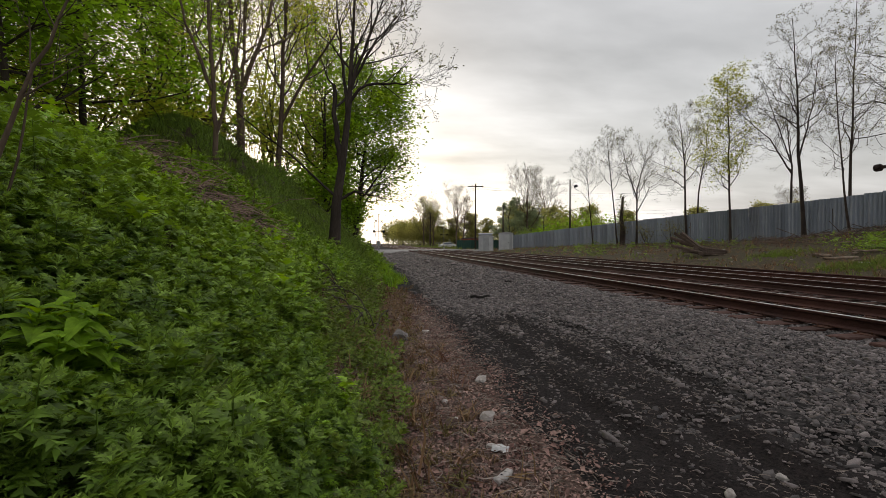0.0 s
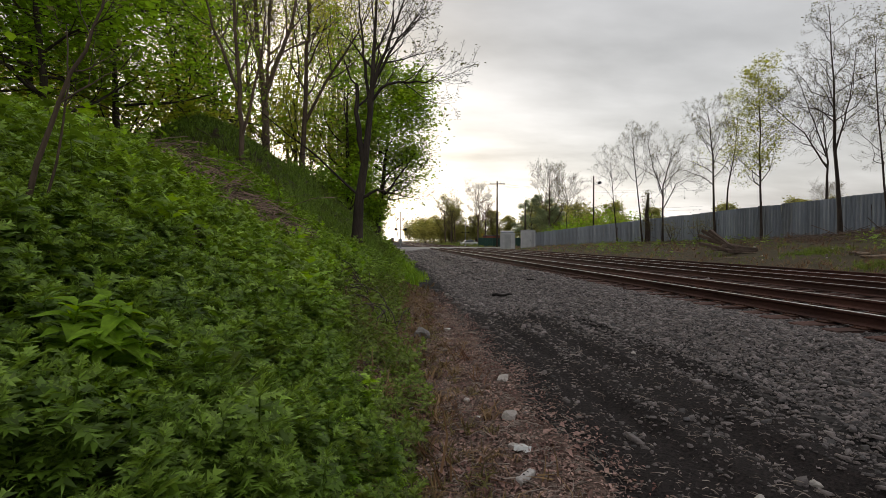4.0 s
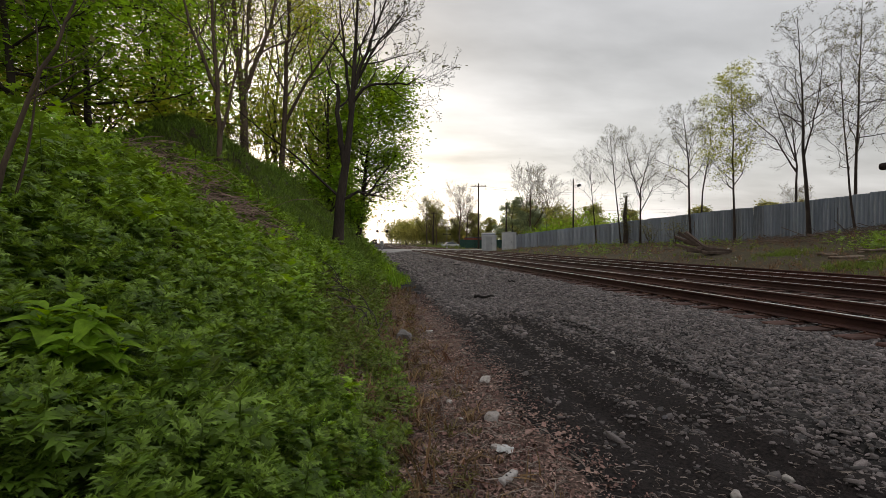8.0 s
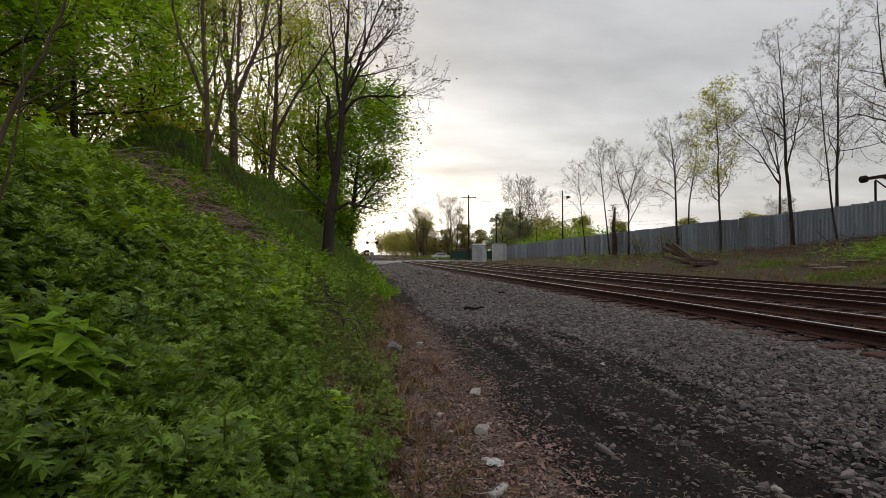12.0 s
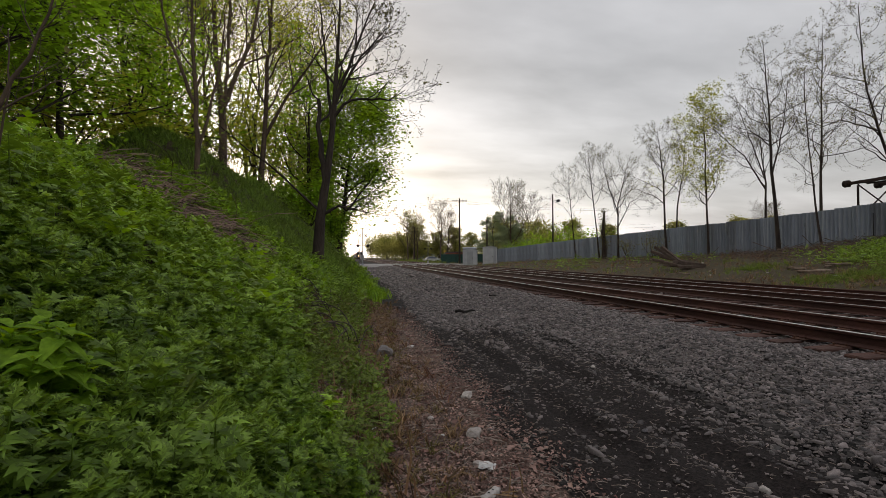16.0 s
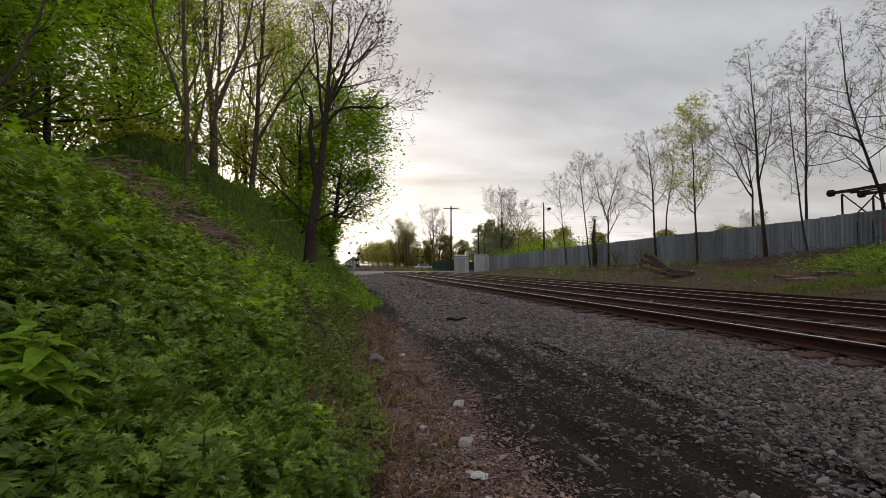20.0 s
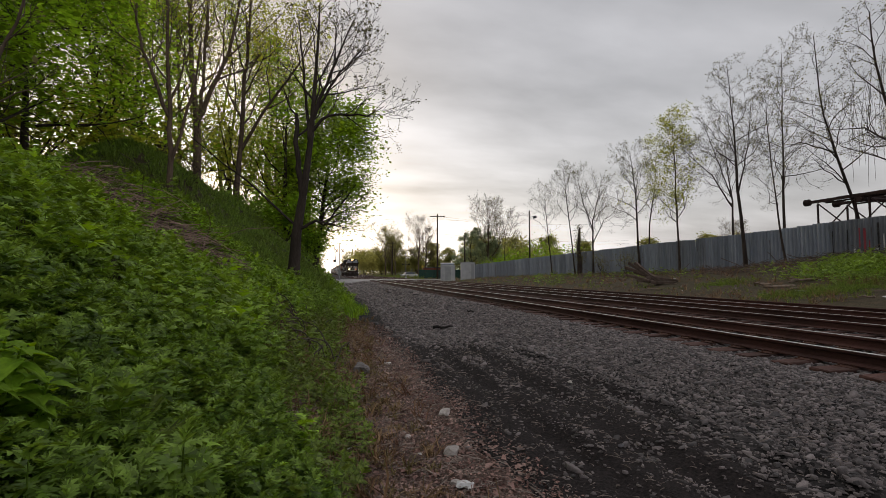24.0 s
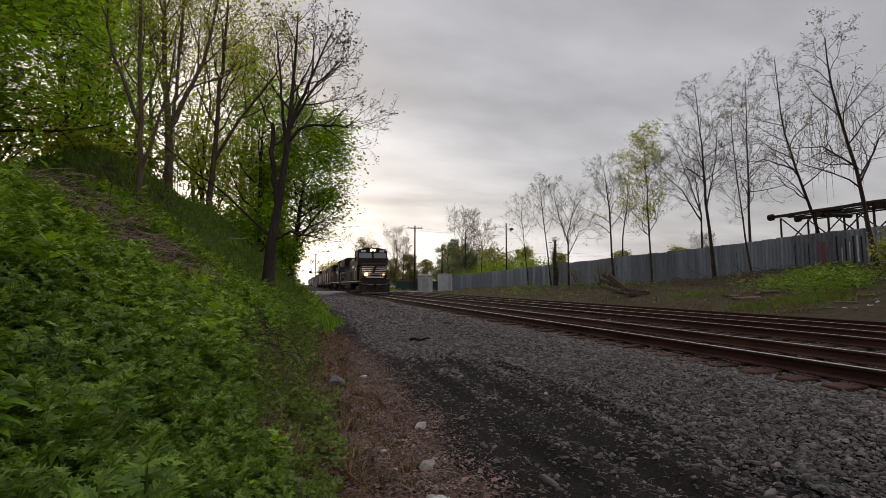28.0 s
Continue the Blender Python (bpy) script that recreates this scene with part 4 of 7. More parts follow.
def plant_template(rng, height, whorls, stem=0.004, leaf=None):
    """whorls: (share of the height, leaves, leaf length, rise in degrees)."""
    lv, lf = leaf or lobed_leaf()
    pieces = []
    for share, count, length, rise in whorls:
        a0 = rng.uniform(0, 6.28)
        for k in range(count):
            a = a0 + 2 * np.pi * k / count + rng.normal(0, 0.25)
            e = np.radians(rise + rng.normal(0, 12))
            L = length * np.exp(rng.normal(0, 0.18))
            roll = rng.normal(0, 0.3)
            ca, sa, ce, se = np.cos(a), np.sin(a), np.cos(e), np.sin(e)
            X = np.array([ca * ce, sa * ce, se])
            Yv = np.array([-sa, ca, 0])
            Zv = np.cross(X, Yv)
            Yr = Yv * np.cos(roll) + Zv * np.sin(roll)
            m = np.stack([X, Yr, np.cross(X, Yr)], 1) * L
            pieces.append((lv @ m.T + np.array([0, 0, height * share * rng.uniform(0.93, 1.05)]), lf))
    sv = np.array([(stem, 0, 0), (-stem / 2, stem, 0), (-stem / 2, -stem, 0), (stem / 2, 0, height), (-stem / 4, stem / 2, height), (-stem / 4, -stem / 2, height)])
    pieces.append((sv, np.array([(0, 1, 4), (0, 4, 3), (1, 2, 5), (1, 5, 4), (2, 0, 3), (2, 3, 5)])))
    return joined(pieces)


def plant_patch(name, label, x, y, templates, material, rng, size=1.0, tilt=0.2, spread=0.2, lift=0.0, tips=None):
    """tips: (templates that go on top of the others, their material, name and label)."""
    pick = rng.integers(0, len(templates), len(x))
    m = turns(rng, len(x), tilt, size, spread)
    offs = np.stack([x, y, ground_z(x, y) + lift], 1)
    V, F = joined([scatter(*t, m[pick == k], offs[pick == k]) for k, t in enumerate(templates) if (pick == k).any()])
    if tips:
        Vt, Ft = joined([scatter(*t, m[pick == k], offs[pick == k]) for k, t in enumerate(tips[0]) if (pick == k).any()])
        tagged(new(tips[2], array_mesh(tips[2], Vt, Ft, tips[1])), tips[3], "plants", kind="stuff")
    return tagged(new(name, array_mesh(name, V, F, material)), label, "plants", kind="stuff")


def build_bank_plants():
    rng = np.random.default_rng(41)
    mug = [plant_template(rng, rng.uniform(0.26, 0.38), [(0.5, 4, 0.09, 0), (0.78, 5, 0.088, 10), (1.0, 5, 0.068, 30)]) for _ in range(6)]
    n = 13500
    x, y = rng.uniform(-7.0, 0.7, n), 0.3 + 13 * rng.uniform(0, 1, n) ** 1.15
    edge = toe(y) - 0.15 + 0.25 * ripple(x * 2, y * 2)
    keep = (x < edge - np.interp(y, [0, 3.2, 4.2, 6, 10, 14], [0.1, 0.3, 0.5, 0.54, 0.35, 0.1])) & (rng.uniform(0, 1, n) > bare_patch(x, y) * 0.93)
    keep &= (y < 11.6 + 0.25 * ripple(x * 3, y)) | (x > -0.9)
    keep &= ((np.hypot(x, y) > 4.0) | ((x < -1.1 * y - 0.3) & (np.hypot(x, y) > 1.3))) & ~((x + 4.7) ** 2 / 5.5 + (y - 13.6) ** 2 / 7.5 < 1)
    x, y = x[keep], y[keep]
    plant_patch("mugwort", "dense green mugwort with lobed leaves covering the bank", x, y, mug, M["mugwort"], rng, 0.92)
    # close by, darkened in colour, with finely cut leaves and paler young tops
    heights = [rng.uniform(0.19, 0.3) for _ in range(7)]
    fine = [plant_template(rng, h, [(0.3, 4, 0.055, -12), (0.47, 5, 0.064, -5), (0.62, 5, 0.068, 2), (0.77, 5, 0.064, 8), (0.9, 5, 0.056, 18)], 0.003, leaf=cut_leaf()) for h in heights]
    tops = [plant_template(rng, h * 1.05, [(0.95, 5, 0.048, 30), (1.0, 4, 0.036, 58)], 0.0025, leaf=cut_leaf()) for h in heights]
    n = 7600
    x, y = rng.uniform(-3.9, 0.5, n), rng.uniform(0.1, 4.4, n)
    edge = toe(y) - 0.02 + 0.12 * ripple(x * 2, y * 2)
    keep = (x < edge - np.interp(y, [0, 2.6, 3.3, 4.2, 6], [0.1, 0.12, 0.32, 0.5, 0.54])) & (np.hypot(x, y) < 4.15) & (np.sqrt(x ** 2 + y ** 2 + (1.4 - ground_z(x, y) - 0.3) ** 2) > 1.35)
    keep &= (x > -1.1 * y - 0.45) & (((x + 1.06) / 0.16) ** 2 + ((y - 1.79) / 0.15) ** 2 > 1) & (ripple(x * 3.2 + 1, y * 3.5) > -0.52)
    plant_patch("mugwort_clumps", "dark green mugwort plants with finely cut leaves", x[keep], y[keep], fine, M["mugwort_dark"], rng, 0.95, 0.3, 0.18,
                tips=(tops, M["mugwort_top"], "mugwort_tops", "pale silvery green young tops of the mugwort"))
    # a brighter clump at the path's edge
    x, y = rng.normal(-0.16, 0.13, 90), rng.normal(2.5, 0.2, 90)
    keep = x < 0.12
    plant_patch("bright_mugwort", "bright yellow-green young mugwort at the path's edge", x[keep], y[keep], fine, M["weed"], rng, 0.8)
    # broad-leaved weeds among them
    weed = [plant_template(rng, 0.32, [(0.4, 4, 0.14, 10), (0.75, 4, 0.13, 25), (1.0, 3, 0.09, 50)]) for _ in range(3)]
    n = 1150
    x, y = rng.uniform(-6.5, 0.2, n), 3.2 + 10.5 * rng.uniform(0, 1, n) ** 0.8
    keep = (x < toe(y) - 0.6) & (y < 11.4) & (rng.uniform(0, 1, n) > bare_patch(x, y)) & (rng.uniform(0, 1, n) < 0.3 + 0.7 * smooth01((y - 4) / 5))
    plant_patch("weeds", "taller bright green weeds among the mugwort", x[keep], y[keep], weed, M["weed"], rng, 1.0, lift=0.02)
    # further along the bank
    n = 4800
    x, y = rng.uniform(-9, 1.7, n), 12.5 + 50 * rng.uniform(0, 1, n) ** 2.0
    keep = x < toe(y) - 0.1
    mound = (np.exp(-(((x + 4.6) / 2.2) ** 2 + ((y - 14.5) / 3.0) ** 2)) > 0.3) | ((y < 17.5) & (x < 0.1))
    keep &= ~mound
    plant_patch("bank_weeds", "green weeds on the bank further along the track", x[keep], y[keep], [plant_template(rng, 0.3, [(0.5, 4, 0.13, 10), (0.95, 4, 0.1, 40)]) for _ in range(4)], M["mugwort"], rng, 1.0)


def blade_template(rng, count, height, splay):
    V, F = [], []
    for k in range(count):
        a, r = rng.uniform(0, 6.28), rng.uniform(0, 0.04)
        h, b = height * rng.uniform(0.6, 1.1), splay * rng.uniform(0.3, 1.2)
        c, s = np.cos(a), np.sin(a)
        w = 0.006
        o = np.array([rng.normal(0, 0.03), rng.normal(0, 0.03), 0])
        n = len(V)
        V += [o + (-s * w, c * w, 0), o + (s * w, -c * w, 0), o + (c * b * h * 0.4 - s * w * .7, s * b * h * 0.4 + c * w * .7, h * 0.6),
              o + (c * b * h * 0.4 + s * w * .7, s * b * h * 0.4 - c * w * .7, h * 0.6), o + (c * b * h, s * b * h, h * (1 - 0.3 * b))]
        F += [(n, n + 1, n + 3), (n, n + 3, n + 2), (n + 2, n + 3, n + 4)]
    return np.array(V), np.array(F)


def build_grass():
    rng = np.random.default_rng(51)
    tufts = [blade_template(rng, 12, 0.3, 0.7) for _ in range(4)]
    # the mound
    n = 9000
    x, y = rng.uniform(-8, 0.5, n), rng.uniform(10.8, 19, n)
    keep = (np.exp(-(((x + 4.6) / 2.3) ** 2 + ((y - 14.5) / 3.2) ** 2)) > 0.22) | ((x > -5) & (y > 11.3) & (y < 18) & (x < toe(y) - 0.4))
    plant_patch("mound_grass", "long dark green grass on the mound", x[keep], y[keep], tufts, M["mound"], rng, 0.72, 0.45)
    # the bank's foot, and the bright clump that juts out of it
    n = 3800
    x, y = rng.uniform(-1.6, 1.9, n), 1.5 + 26 * rng.uniform(0, 1, n) ** 1.3
    keep = (x < toe(y) + 0.1) & (x > toe(y) - 1.5) & (rng.uniform(0, 1, n) > 0.8 * bare_patch(x, y)) & (rng.uniform(0, 1, n) < np.interp(y, [3, 9, 13], [0.45, 0.5, 1.0]))
    plant_patch("verge_grass", "green grass at the foot of the bank", x[keep], y[keep], tufts, M["grass"], rng, 0.55, 0.5)
    x, y = rng.normal(0.8, 0.24, 420), rng.normal(16.6, 0.9, 420)
    plant_patch("bright_grass", "bright green grass clump jutting out of the bank's foot", x, y, tufts, M["weed"], rng, 1.0, 0.3)
    # dry and reddish weeds along the path
    n = 3400
    x, y = rng.uniform(-1.2, 1.4, n), 1.6 + 12.5 * rng.uniform(0, 1, n) ** 1.1
    u = x - toe(y)
    keep = (u > -0.9) & (u < 0.75) & (rng.uniform(0, 1, n) < 0.75 - 0.4 * np.abs(u))
    plant_patch("dry_weeds", "reddish brown dry weeds between bank and path", x[keep], y[keep], [blade_template(rng, 10, 0.11, 1.6) for _ in range(4)], M["red_weed"], rng, 0.75, 0.5)
    keep = rng.uniform(0, 1, n) < 0.35 * np.clip(1 - np.abs(u), 0, 1) + 0.6 * bare_patch(x, y)
    plant_patch("straw", "straw-coloured dry grass at the bank's foot", x[keep], y[keep], [blade_template(rng, 9, 0.16, 1.8) for _ in range(4)], M["dry"], rng, 0.9, 0.6)
    # low green weeds in the brown strip
    small = [plant_template(rng, 0.12, [(0.35, 5, 0.05, 0), (0.7, 5, 0.048, 14), (1.0, 4, 0.036, 40)], 0.002, leaf=cut_leaf()) for _ in range(5)]
    n = 6500
    x, y = rng.uniform(-1.2, 1.2, n), 1.8 + 11 * rng.uniform(0, 1, n) ** 1.25
    u = x - toe(y) + 0.12 * ripple(x * 2.3, y * 1.9)
    keep = (u > -0.9) & (u < np.interp(y, [2, 4, 6, 9], [0.08, 0.25, 0.45, 0.5])) & (rng.uniform(0, 1, n) < 0.9 - 1.35 * np.clip(u + 0.25, 0, 1)) & (ripple(x * 1.9 + 4, y * 1.4) > -0.35)
    plant_patch("low_weeds", "low green weeds between mugwort and litter", x[keep], y[keep], small, M["low_weed"], rng, 1.0, 0.35, 0.3)
    # right bank
    n = 9000
    x, y = rng.uniform(16.4, 33, n), 12 + 64 * rng.uniform(0, 1, n) ** 1.2
    patch = ripple(x * 0.5 + 1, y * 0.45)
    keep = (x < fence_x(y) + 0.5) & (patch + rng.normal(0, 0.2, n) > np.interp(y, [12, 20, 26, 34], [-0.1, 0.15, 0.3, 0.2]))
    plant_patch("bank_grass", "patchy green grass and weeds on the far bank", x[keep], y[keep], tufts, M["grass"], rng, 0.48, 0.6, 0.4)
    for cx, cy, rx, ry, k in ((18.4, 14.6, 0.9, 0.9, 420), (19.3, 13.9, 0.9, 0.9, 420), (20.4, 13.5, 1.0, 0.9, 380), (21.6, 13.6, 1.2, 1.0, 330), (21.1, 19.9, 1.2, 0.9, 350)):
        gx, gy = rng.normal(cx, rx * 0.6, k), rng.normal(cy, ry * 0.6, k)
        plant_patch("grass_patch", "fresh green grass patch on the far bank", gx, gy, tufts, M["grass"], rng, 0.55, 0.4, 0.3)
    keep = (x < fence_x(y) + 0.2) & (patch + rng.normal(0, 0.25, n) < 0.2) & (rng.uniform(0, 1, n) < 0.28) & (np.hypot(x - 20, (y - 24.3) * 0.7) > 1.5)
    plant_patch("bank_straw", "brown dead weeds on the far bank below the fence", x[keep], y[keep], [blade_template(rng, 9, 0.28, 1.4) for _ in range(4)], M["dry"], rng, 1.0, 0.5, 0.3)
    # leafy weeds on the far bank
    leafy = [plant_template(rng, 0.35, [(0.4, 4, 0.15, 5), (0.9, 4, 0.12, 35)]) for _ in range(4)]
    wx, wy = [], []
    for cx, cy, rx, ry, k in ((22.3, 14.4, 1.3, 1.0, 120), (24.2, 14.8, 1.6, 1.0, 150), (27.0, 15.6, 1.4, 1.6, 110), (26.0, 19.5, 2.2, 2.6, 70), (26.0, 33.0, 1.8, 5.0, 150), (24.5, 45.0, 2.0, 6.0, 150), (20.0, 38.0, 1.5, 5.0, 90), (23.5, 16.5, 1.6, 1.2, 200), (26.5, 18.5, 1.6, 1.6, 200), (24.6, 15.4, 1.6, 1.0, 260), (27.0, 16.9, 1.5, 1.2, 260), (28.8, 19.2, 1.4, 1.2, 200)):
        wx.append(rng.normal(cx, rx * 0.6, k))
        wy.append(rng.normal(cy, ry * 0.6, k))
    plant_patch("bank_leafy_weeds", "leafy green weeds in patches on the far bank", np.concatenate(wx), np.concatenate(wy), leafy, M["weed_dull"], rng, 0.8, 0.25, 0.35)
    # grass beyond the crossing
    n = 1800
    x, y = rng.uniform(17, 40, n), rng.uniform(84, 170, n)
    plant_patch("far_grass", "short green grass beyond the crossing", x, y, tufts, M["grass"], rng, 2.0, 0.4, 0.3)


build_bank_plants()
build_grass()


def build_behind():
    """The same cover goes on behind the eye, thinner."""
    rng = np.random.default_rng(55)
    x, y = rng.uniform(1.2, 6.0, 9000), rng.uniform(-5, 1.95, 9000)
    lit, cin, bal = cover(x, y)
    keep = rng.uniform(0, 1, 9000) < bal * np.clip(1 - 1.1 * cin, 0.05, 1)
    V, F = joined(stones_at(x[keep], y[keep], 0.026, rng))
    tagged(new("ballast_stones", array_mesh("ballast_stones", V, F, M["stone"])), "loose angular grey ballast stones beside the track", "gravel", kind="stuff")
    x, y = rng.uniform(-7, 0.1, 2600), rng.uniform(-6, 0.4, 2600)
    keep = (x < toe(y) - 0.1) & (np.hypot(x, y) > 1.35)
    mug = [plant_template(rng, 0.32, [(0.5, 4, 0.1, 5), (0.76, 4, 0.09, 18), (1.0, 4, 0.07, 46)]) for _ in range(3)]
    plant_patch("mugwort", "green mugwort covering the bank", x[keep], y[keep], mug, M["mugwort"], rng, 0.95)
    x, y = rng.uniform(-0.6, 1.5, 6000), rng.uniform(-5, 1.2, 6000)
    keep = rng.uniform(0, 1, 6000) < cover(x, y)[0]
    x, y = x[keep], y[keep]
    V, F = scatter(LEAF_V, LEAF_F, turns(rng, len(x), 0.5, 0.028, 0.35), np.stack([x, y, ground_z(x, y) + 0.007], 1))
    tagged(new("dead_leaves", array_mesh("dead_leaves", V, F, M["litter"])), "brown dead leaves along the bank", "leaf litter", kind="stuff")


build_behind()


def ovate_leaf(L, droop):
    """A pointed broad leaf folded along its rib."""
    s = Shape()
    rows = [(0.0, 0.02), (0.2, 0.24), (0.42, 0.31), (0.7, 0.2), (1.0, 0.0)]
    for u, w in rows:
        z = -droop * u * u * L
        s.v += [(u * L, -w * L, z + 0.35 * w * L), (u * L, 0, z), (u * L, w * L, z + 0.35 * w * L)]
    for i in range(len(rows) - 1):
        a = i * 3
        s.f += [(a, a + 1, a + 4, a + 3), (a + 1, a + 2, a + 5, a + 4)]
    return s


def broad_weed(x, y, seed, height, count, L, label, mt):
    rng = random.Random(seed)
    root = thing("broadleaf_weed", label, "plant", at=pose(x, y, float(ground_z(x, y)), 0, 12, 0))
    part("stem", Shape().tube([(0, 0, -0.03), (0.01, 0, height * 0.5), (0, 0.01, height)], [0.006, 0.005, 0.003], 5), M[mt], root)
    for k in range(count):
        u = 0.3 + 0.7 * k / (count - 1)
        lf = part("leaf", ovate_leaf(L * rng.uniform(0.75, 1.15) * (1.1 - 0.4 * u), rng.uniform(0.2, 0.9)), M[mt], root, fix=False)
        lf.matrix_basis = pose(0, 0, height * u, 0, rng.uniform(-45, -5), k * 137 + rng.uniform(-20, 20))
    return root


broad_weed(-1.15, 1.74, 5, 0.36, 26, 0.13, "bright green broad-leaved weed standing in the mugwort", "dock")
broad_weed(-0.97, 1.83, 6, 0.32, 24, 0.12, "bright green broad-leaved weed standing in the mugwort", "dock")
broad_weed(-1.05, 1.8, 1, 0.4, 28, 0.135, "bright green broad-leaved weed standing in the mugwort", "dock")
broad_weed(-1.14, 1.9, 2, 0.36, 24, 0.125, "bright green broad-leaved weed standing in the mugwort", "dock")
broad_weed(-0.48, 1.81, 3, 0.36, 9, 0.09, "yellow-green weed with drooping oval leaves", "weed")
broad_weed(-1.05, 1.68, 4, 0.33, 24, 0.12, "broad-leaved weed at the edge of the mugwort", "dock")


def build_brush():
    """Dead sticks on the bank."""
    rng = np.random.default_rng(61)
    n = 4800
    x, y = rng.uniform(-6.6, 1.0, n), rng.uniform(4.5, 11.5, n)
    keep = rng.uniform(0, 1, n) < bare_patch(x, y)
    x, y = x[keep], y[keep]
    V, F = curls(rng, x, y, ground_z(x, y) + np.where(x < -1.5, rng.uniform(0.03, 0.28, len(x)), 0.03), np.where(x < -1.5, 0.42, 0.2), np.where(x < -1.5, 0.011, 0.006), 0.3)
    tagged(new("dead_brush", array_mesh("dead_brush", V, F, M["wood_dead"])), "grey-brown dead sticks and brush on the bank", "brush", kind="stuff")


build_brush()


def bramble(x, y, rz, L, h, label="dark arching bramble cane on the bank"):
    s = Shape().tube([(L * (u - 0.5), 0.05 * math.sin(u * 9), h * 4 * u * (1 - u) - 0.03) for u in np.linspace(0, 1, 9)], [0.009] * 5 + [0.007, 0.006, 0.005, 0.003], 5)
    ob = new("bramble_cane", s.mesh("bramble_cane", True))
    ob.data.materials.append(M["vine"])
    dz = float(ground_z(x + 0.1, y) - ground_z(x - 0.1, y)) / 0.2
    ob.matrix_basis = pose(x, y, float(ground_z(x, y)) + 0.02, 0, math.degrees(-math.atan(dz)) * math.cos(radians(rz)), rz)
    return tagged(ob, label, "bramble", "brambles")


for x, y, rz, L, h in ((-0.45, 7.4, 60, 1.1, 0.3), (-0.1, 7.0, 150, 0.9, 0.28), (-0.7, 8.3, 40, 1.3, 0.22), (0.15, 6.6, 100, 0.7, 0.25), (-0.25, 6.2, 20, 0.8, 0.3), (-1.0, 9.2, 120, 1.4, 0.2), (0.35, 7.6, 75, 0.8, 0.3), (-0.9, 7.6, 95, 1.0, 0.18)):
    bramble(x, y, rz, L, h)
rngb = random.Random(23)
for k in range(26):
    yb = rngb.uniform(5.4, 10.5)
    bramble(float(toe(yb)) - rngb.uniform(0.1, 1.0), yb, rngb.uniform(0, 180), rngb.uniform(0.5, 1.3), rngb.uniform(0.1, 0.32))
bramble(-0.02, 2.25, 35, 0.6, 0.03, "dark bare stick standing out of the mugwort")


# ---------------------------------------------------------------- trees
def grow(rng, height, r0, path=None, stems=(), first=0.35, kids=(11, 6, 5), ratio=(0.42, 0.45, 0.5), angle=(48, 45, 42), rise=0.25, wander=0.16, sides=(9, 5, 4, 3), thin=0.005):
    """A tapered trunk with limbs, branches and twigs. path: points of the trunk as shares of the height. Returns the bark and the twigs' points."""
    s, tips = Shape(), []

    def branch(pts, radii, level):
        s.tube(pts, radii, sides[level], caps=False)

    def sprout(p, d, length, r, level):
        n = (0, 5, 4, 3)[level]
        pts, radii = [p.copy()], [r]
        for i in range(n):
            d = (d + Vector([rng.gauss(0, wander) for _ in range(3)]) + Vector((0, 0, rise * (0.5 if level > 1 else 1)))).normalized()
            p = p + d * length / n
            pts.append(p.copy())
            radii.append(max(r * (1 - 0.8 * (i + 1) / n), thin * 0.8))
        branch(pts, radii, level)
        spread_kids(pts, radii, length, level)

    def spread_kids(pts, radii, length, level, lo=None, count=None):
        if level >= len(kids):
            for q in pts[1:]:
                tips.append(q)
            return
        n = kids[level] + (rng.randint(-1, 1) if level else 0)
        n = count if count is not None else n
        lo = lo if lo is not None else (first if level == 0 else 0.25)
        for k in range(n):
            u = lo + (1 - lo) * ((k + rng.random()) / n) * 0.98
            i = min(int(u * (len(pts) - 1)), len(pts) - 2)
            w = u * (len(pts) - 1) - i
            p = pts[i].lerp(pts[i + 1], w)
            r = radii[i] * (1 - w) + radii[i + 1] * w
            d = (pts[i + 1] - pts[i]).normalized()
            side = d.orthogonal().normalized()
            side.rotate(Matrix.Rotation(k * 2.4 + rng.uniform(-0.5, 0.5), 3, d))
            a = radians(angle[level] + rng.uniform(-12, 12))
            cd = d * math.cos(a) + side * math.sin(a)
            sprout(p, cd, length * ratio[level] * (1.15 - 0.6 * (u - lo) / (1 - lo)) * rng.uniform(0.75, 1.2), max(r * 0.55, thin), level + 1)

    path = path or [(0, 0, 0), (rng.uniform(-.02, .02), rng.uniform(-.02, .02), 0.3), (rng.uniform(-.04, .04), rng.uniform(-.04, .04), 0.65), (rng.uniform(-.06, .06), rng.uniform(-.06, .06), 1)]
    pts, radii, n = [], [], 12
    for i in range(n + 1):
        u = i / n
        zs = [q[2] for q in path]
        pts.append(Vector((np.interp(u, zs, [q[0] for q in path]) * height, np.interp(u, zs, [q[1] for q in path]) * height, u * height)))
        radii.append(max(r0 * (1 - 0.88 * u) * (1 + 0.5 * math.exp(-u * 30)), 0.008))
    pts[0].z = -0.4
    if not stems:
        branch(pts, radii, 0)
        spread_kids(pts, radii, height, 0)
    for line, ra, rb, lo, count in stems:
        line = [Vector(q) for q in line]
        n = 10
        pts, radii = [], []
        for i in range(n + 1):
            u = i / n * (len(line) - 1)
            j = min(int(u), len(line) - 2)
            p = line[j].lerp(line[j + 1], u - j)
            pts.append(p + Vector([rng.gauss(0, min(0.02, ra * 0.35)) for _ in range(3)]) * (i > 0))
            radii.append(ra + (rb - ra) * i / n + (0.4 * ra * math.exp(-i * 1.5) if line[0].z < 0 else 0))
        branch(pts, radii, 0)
        spread_kids(pts, radii, height, 0, lo, count)
    return s, tips


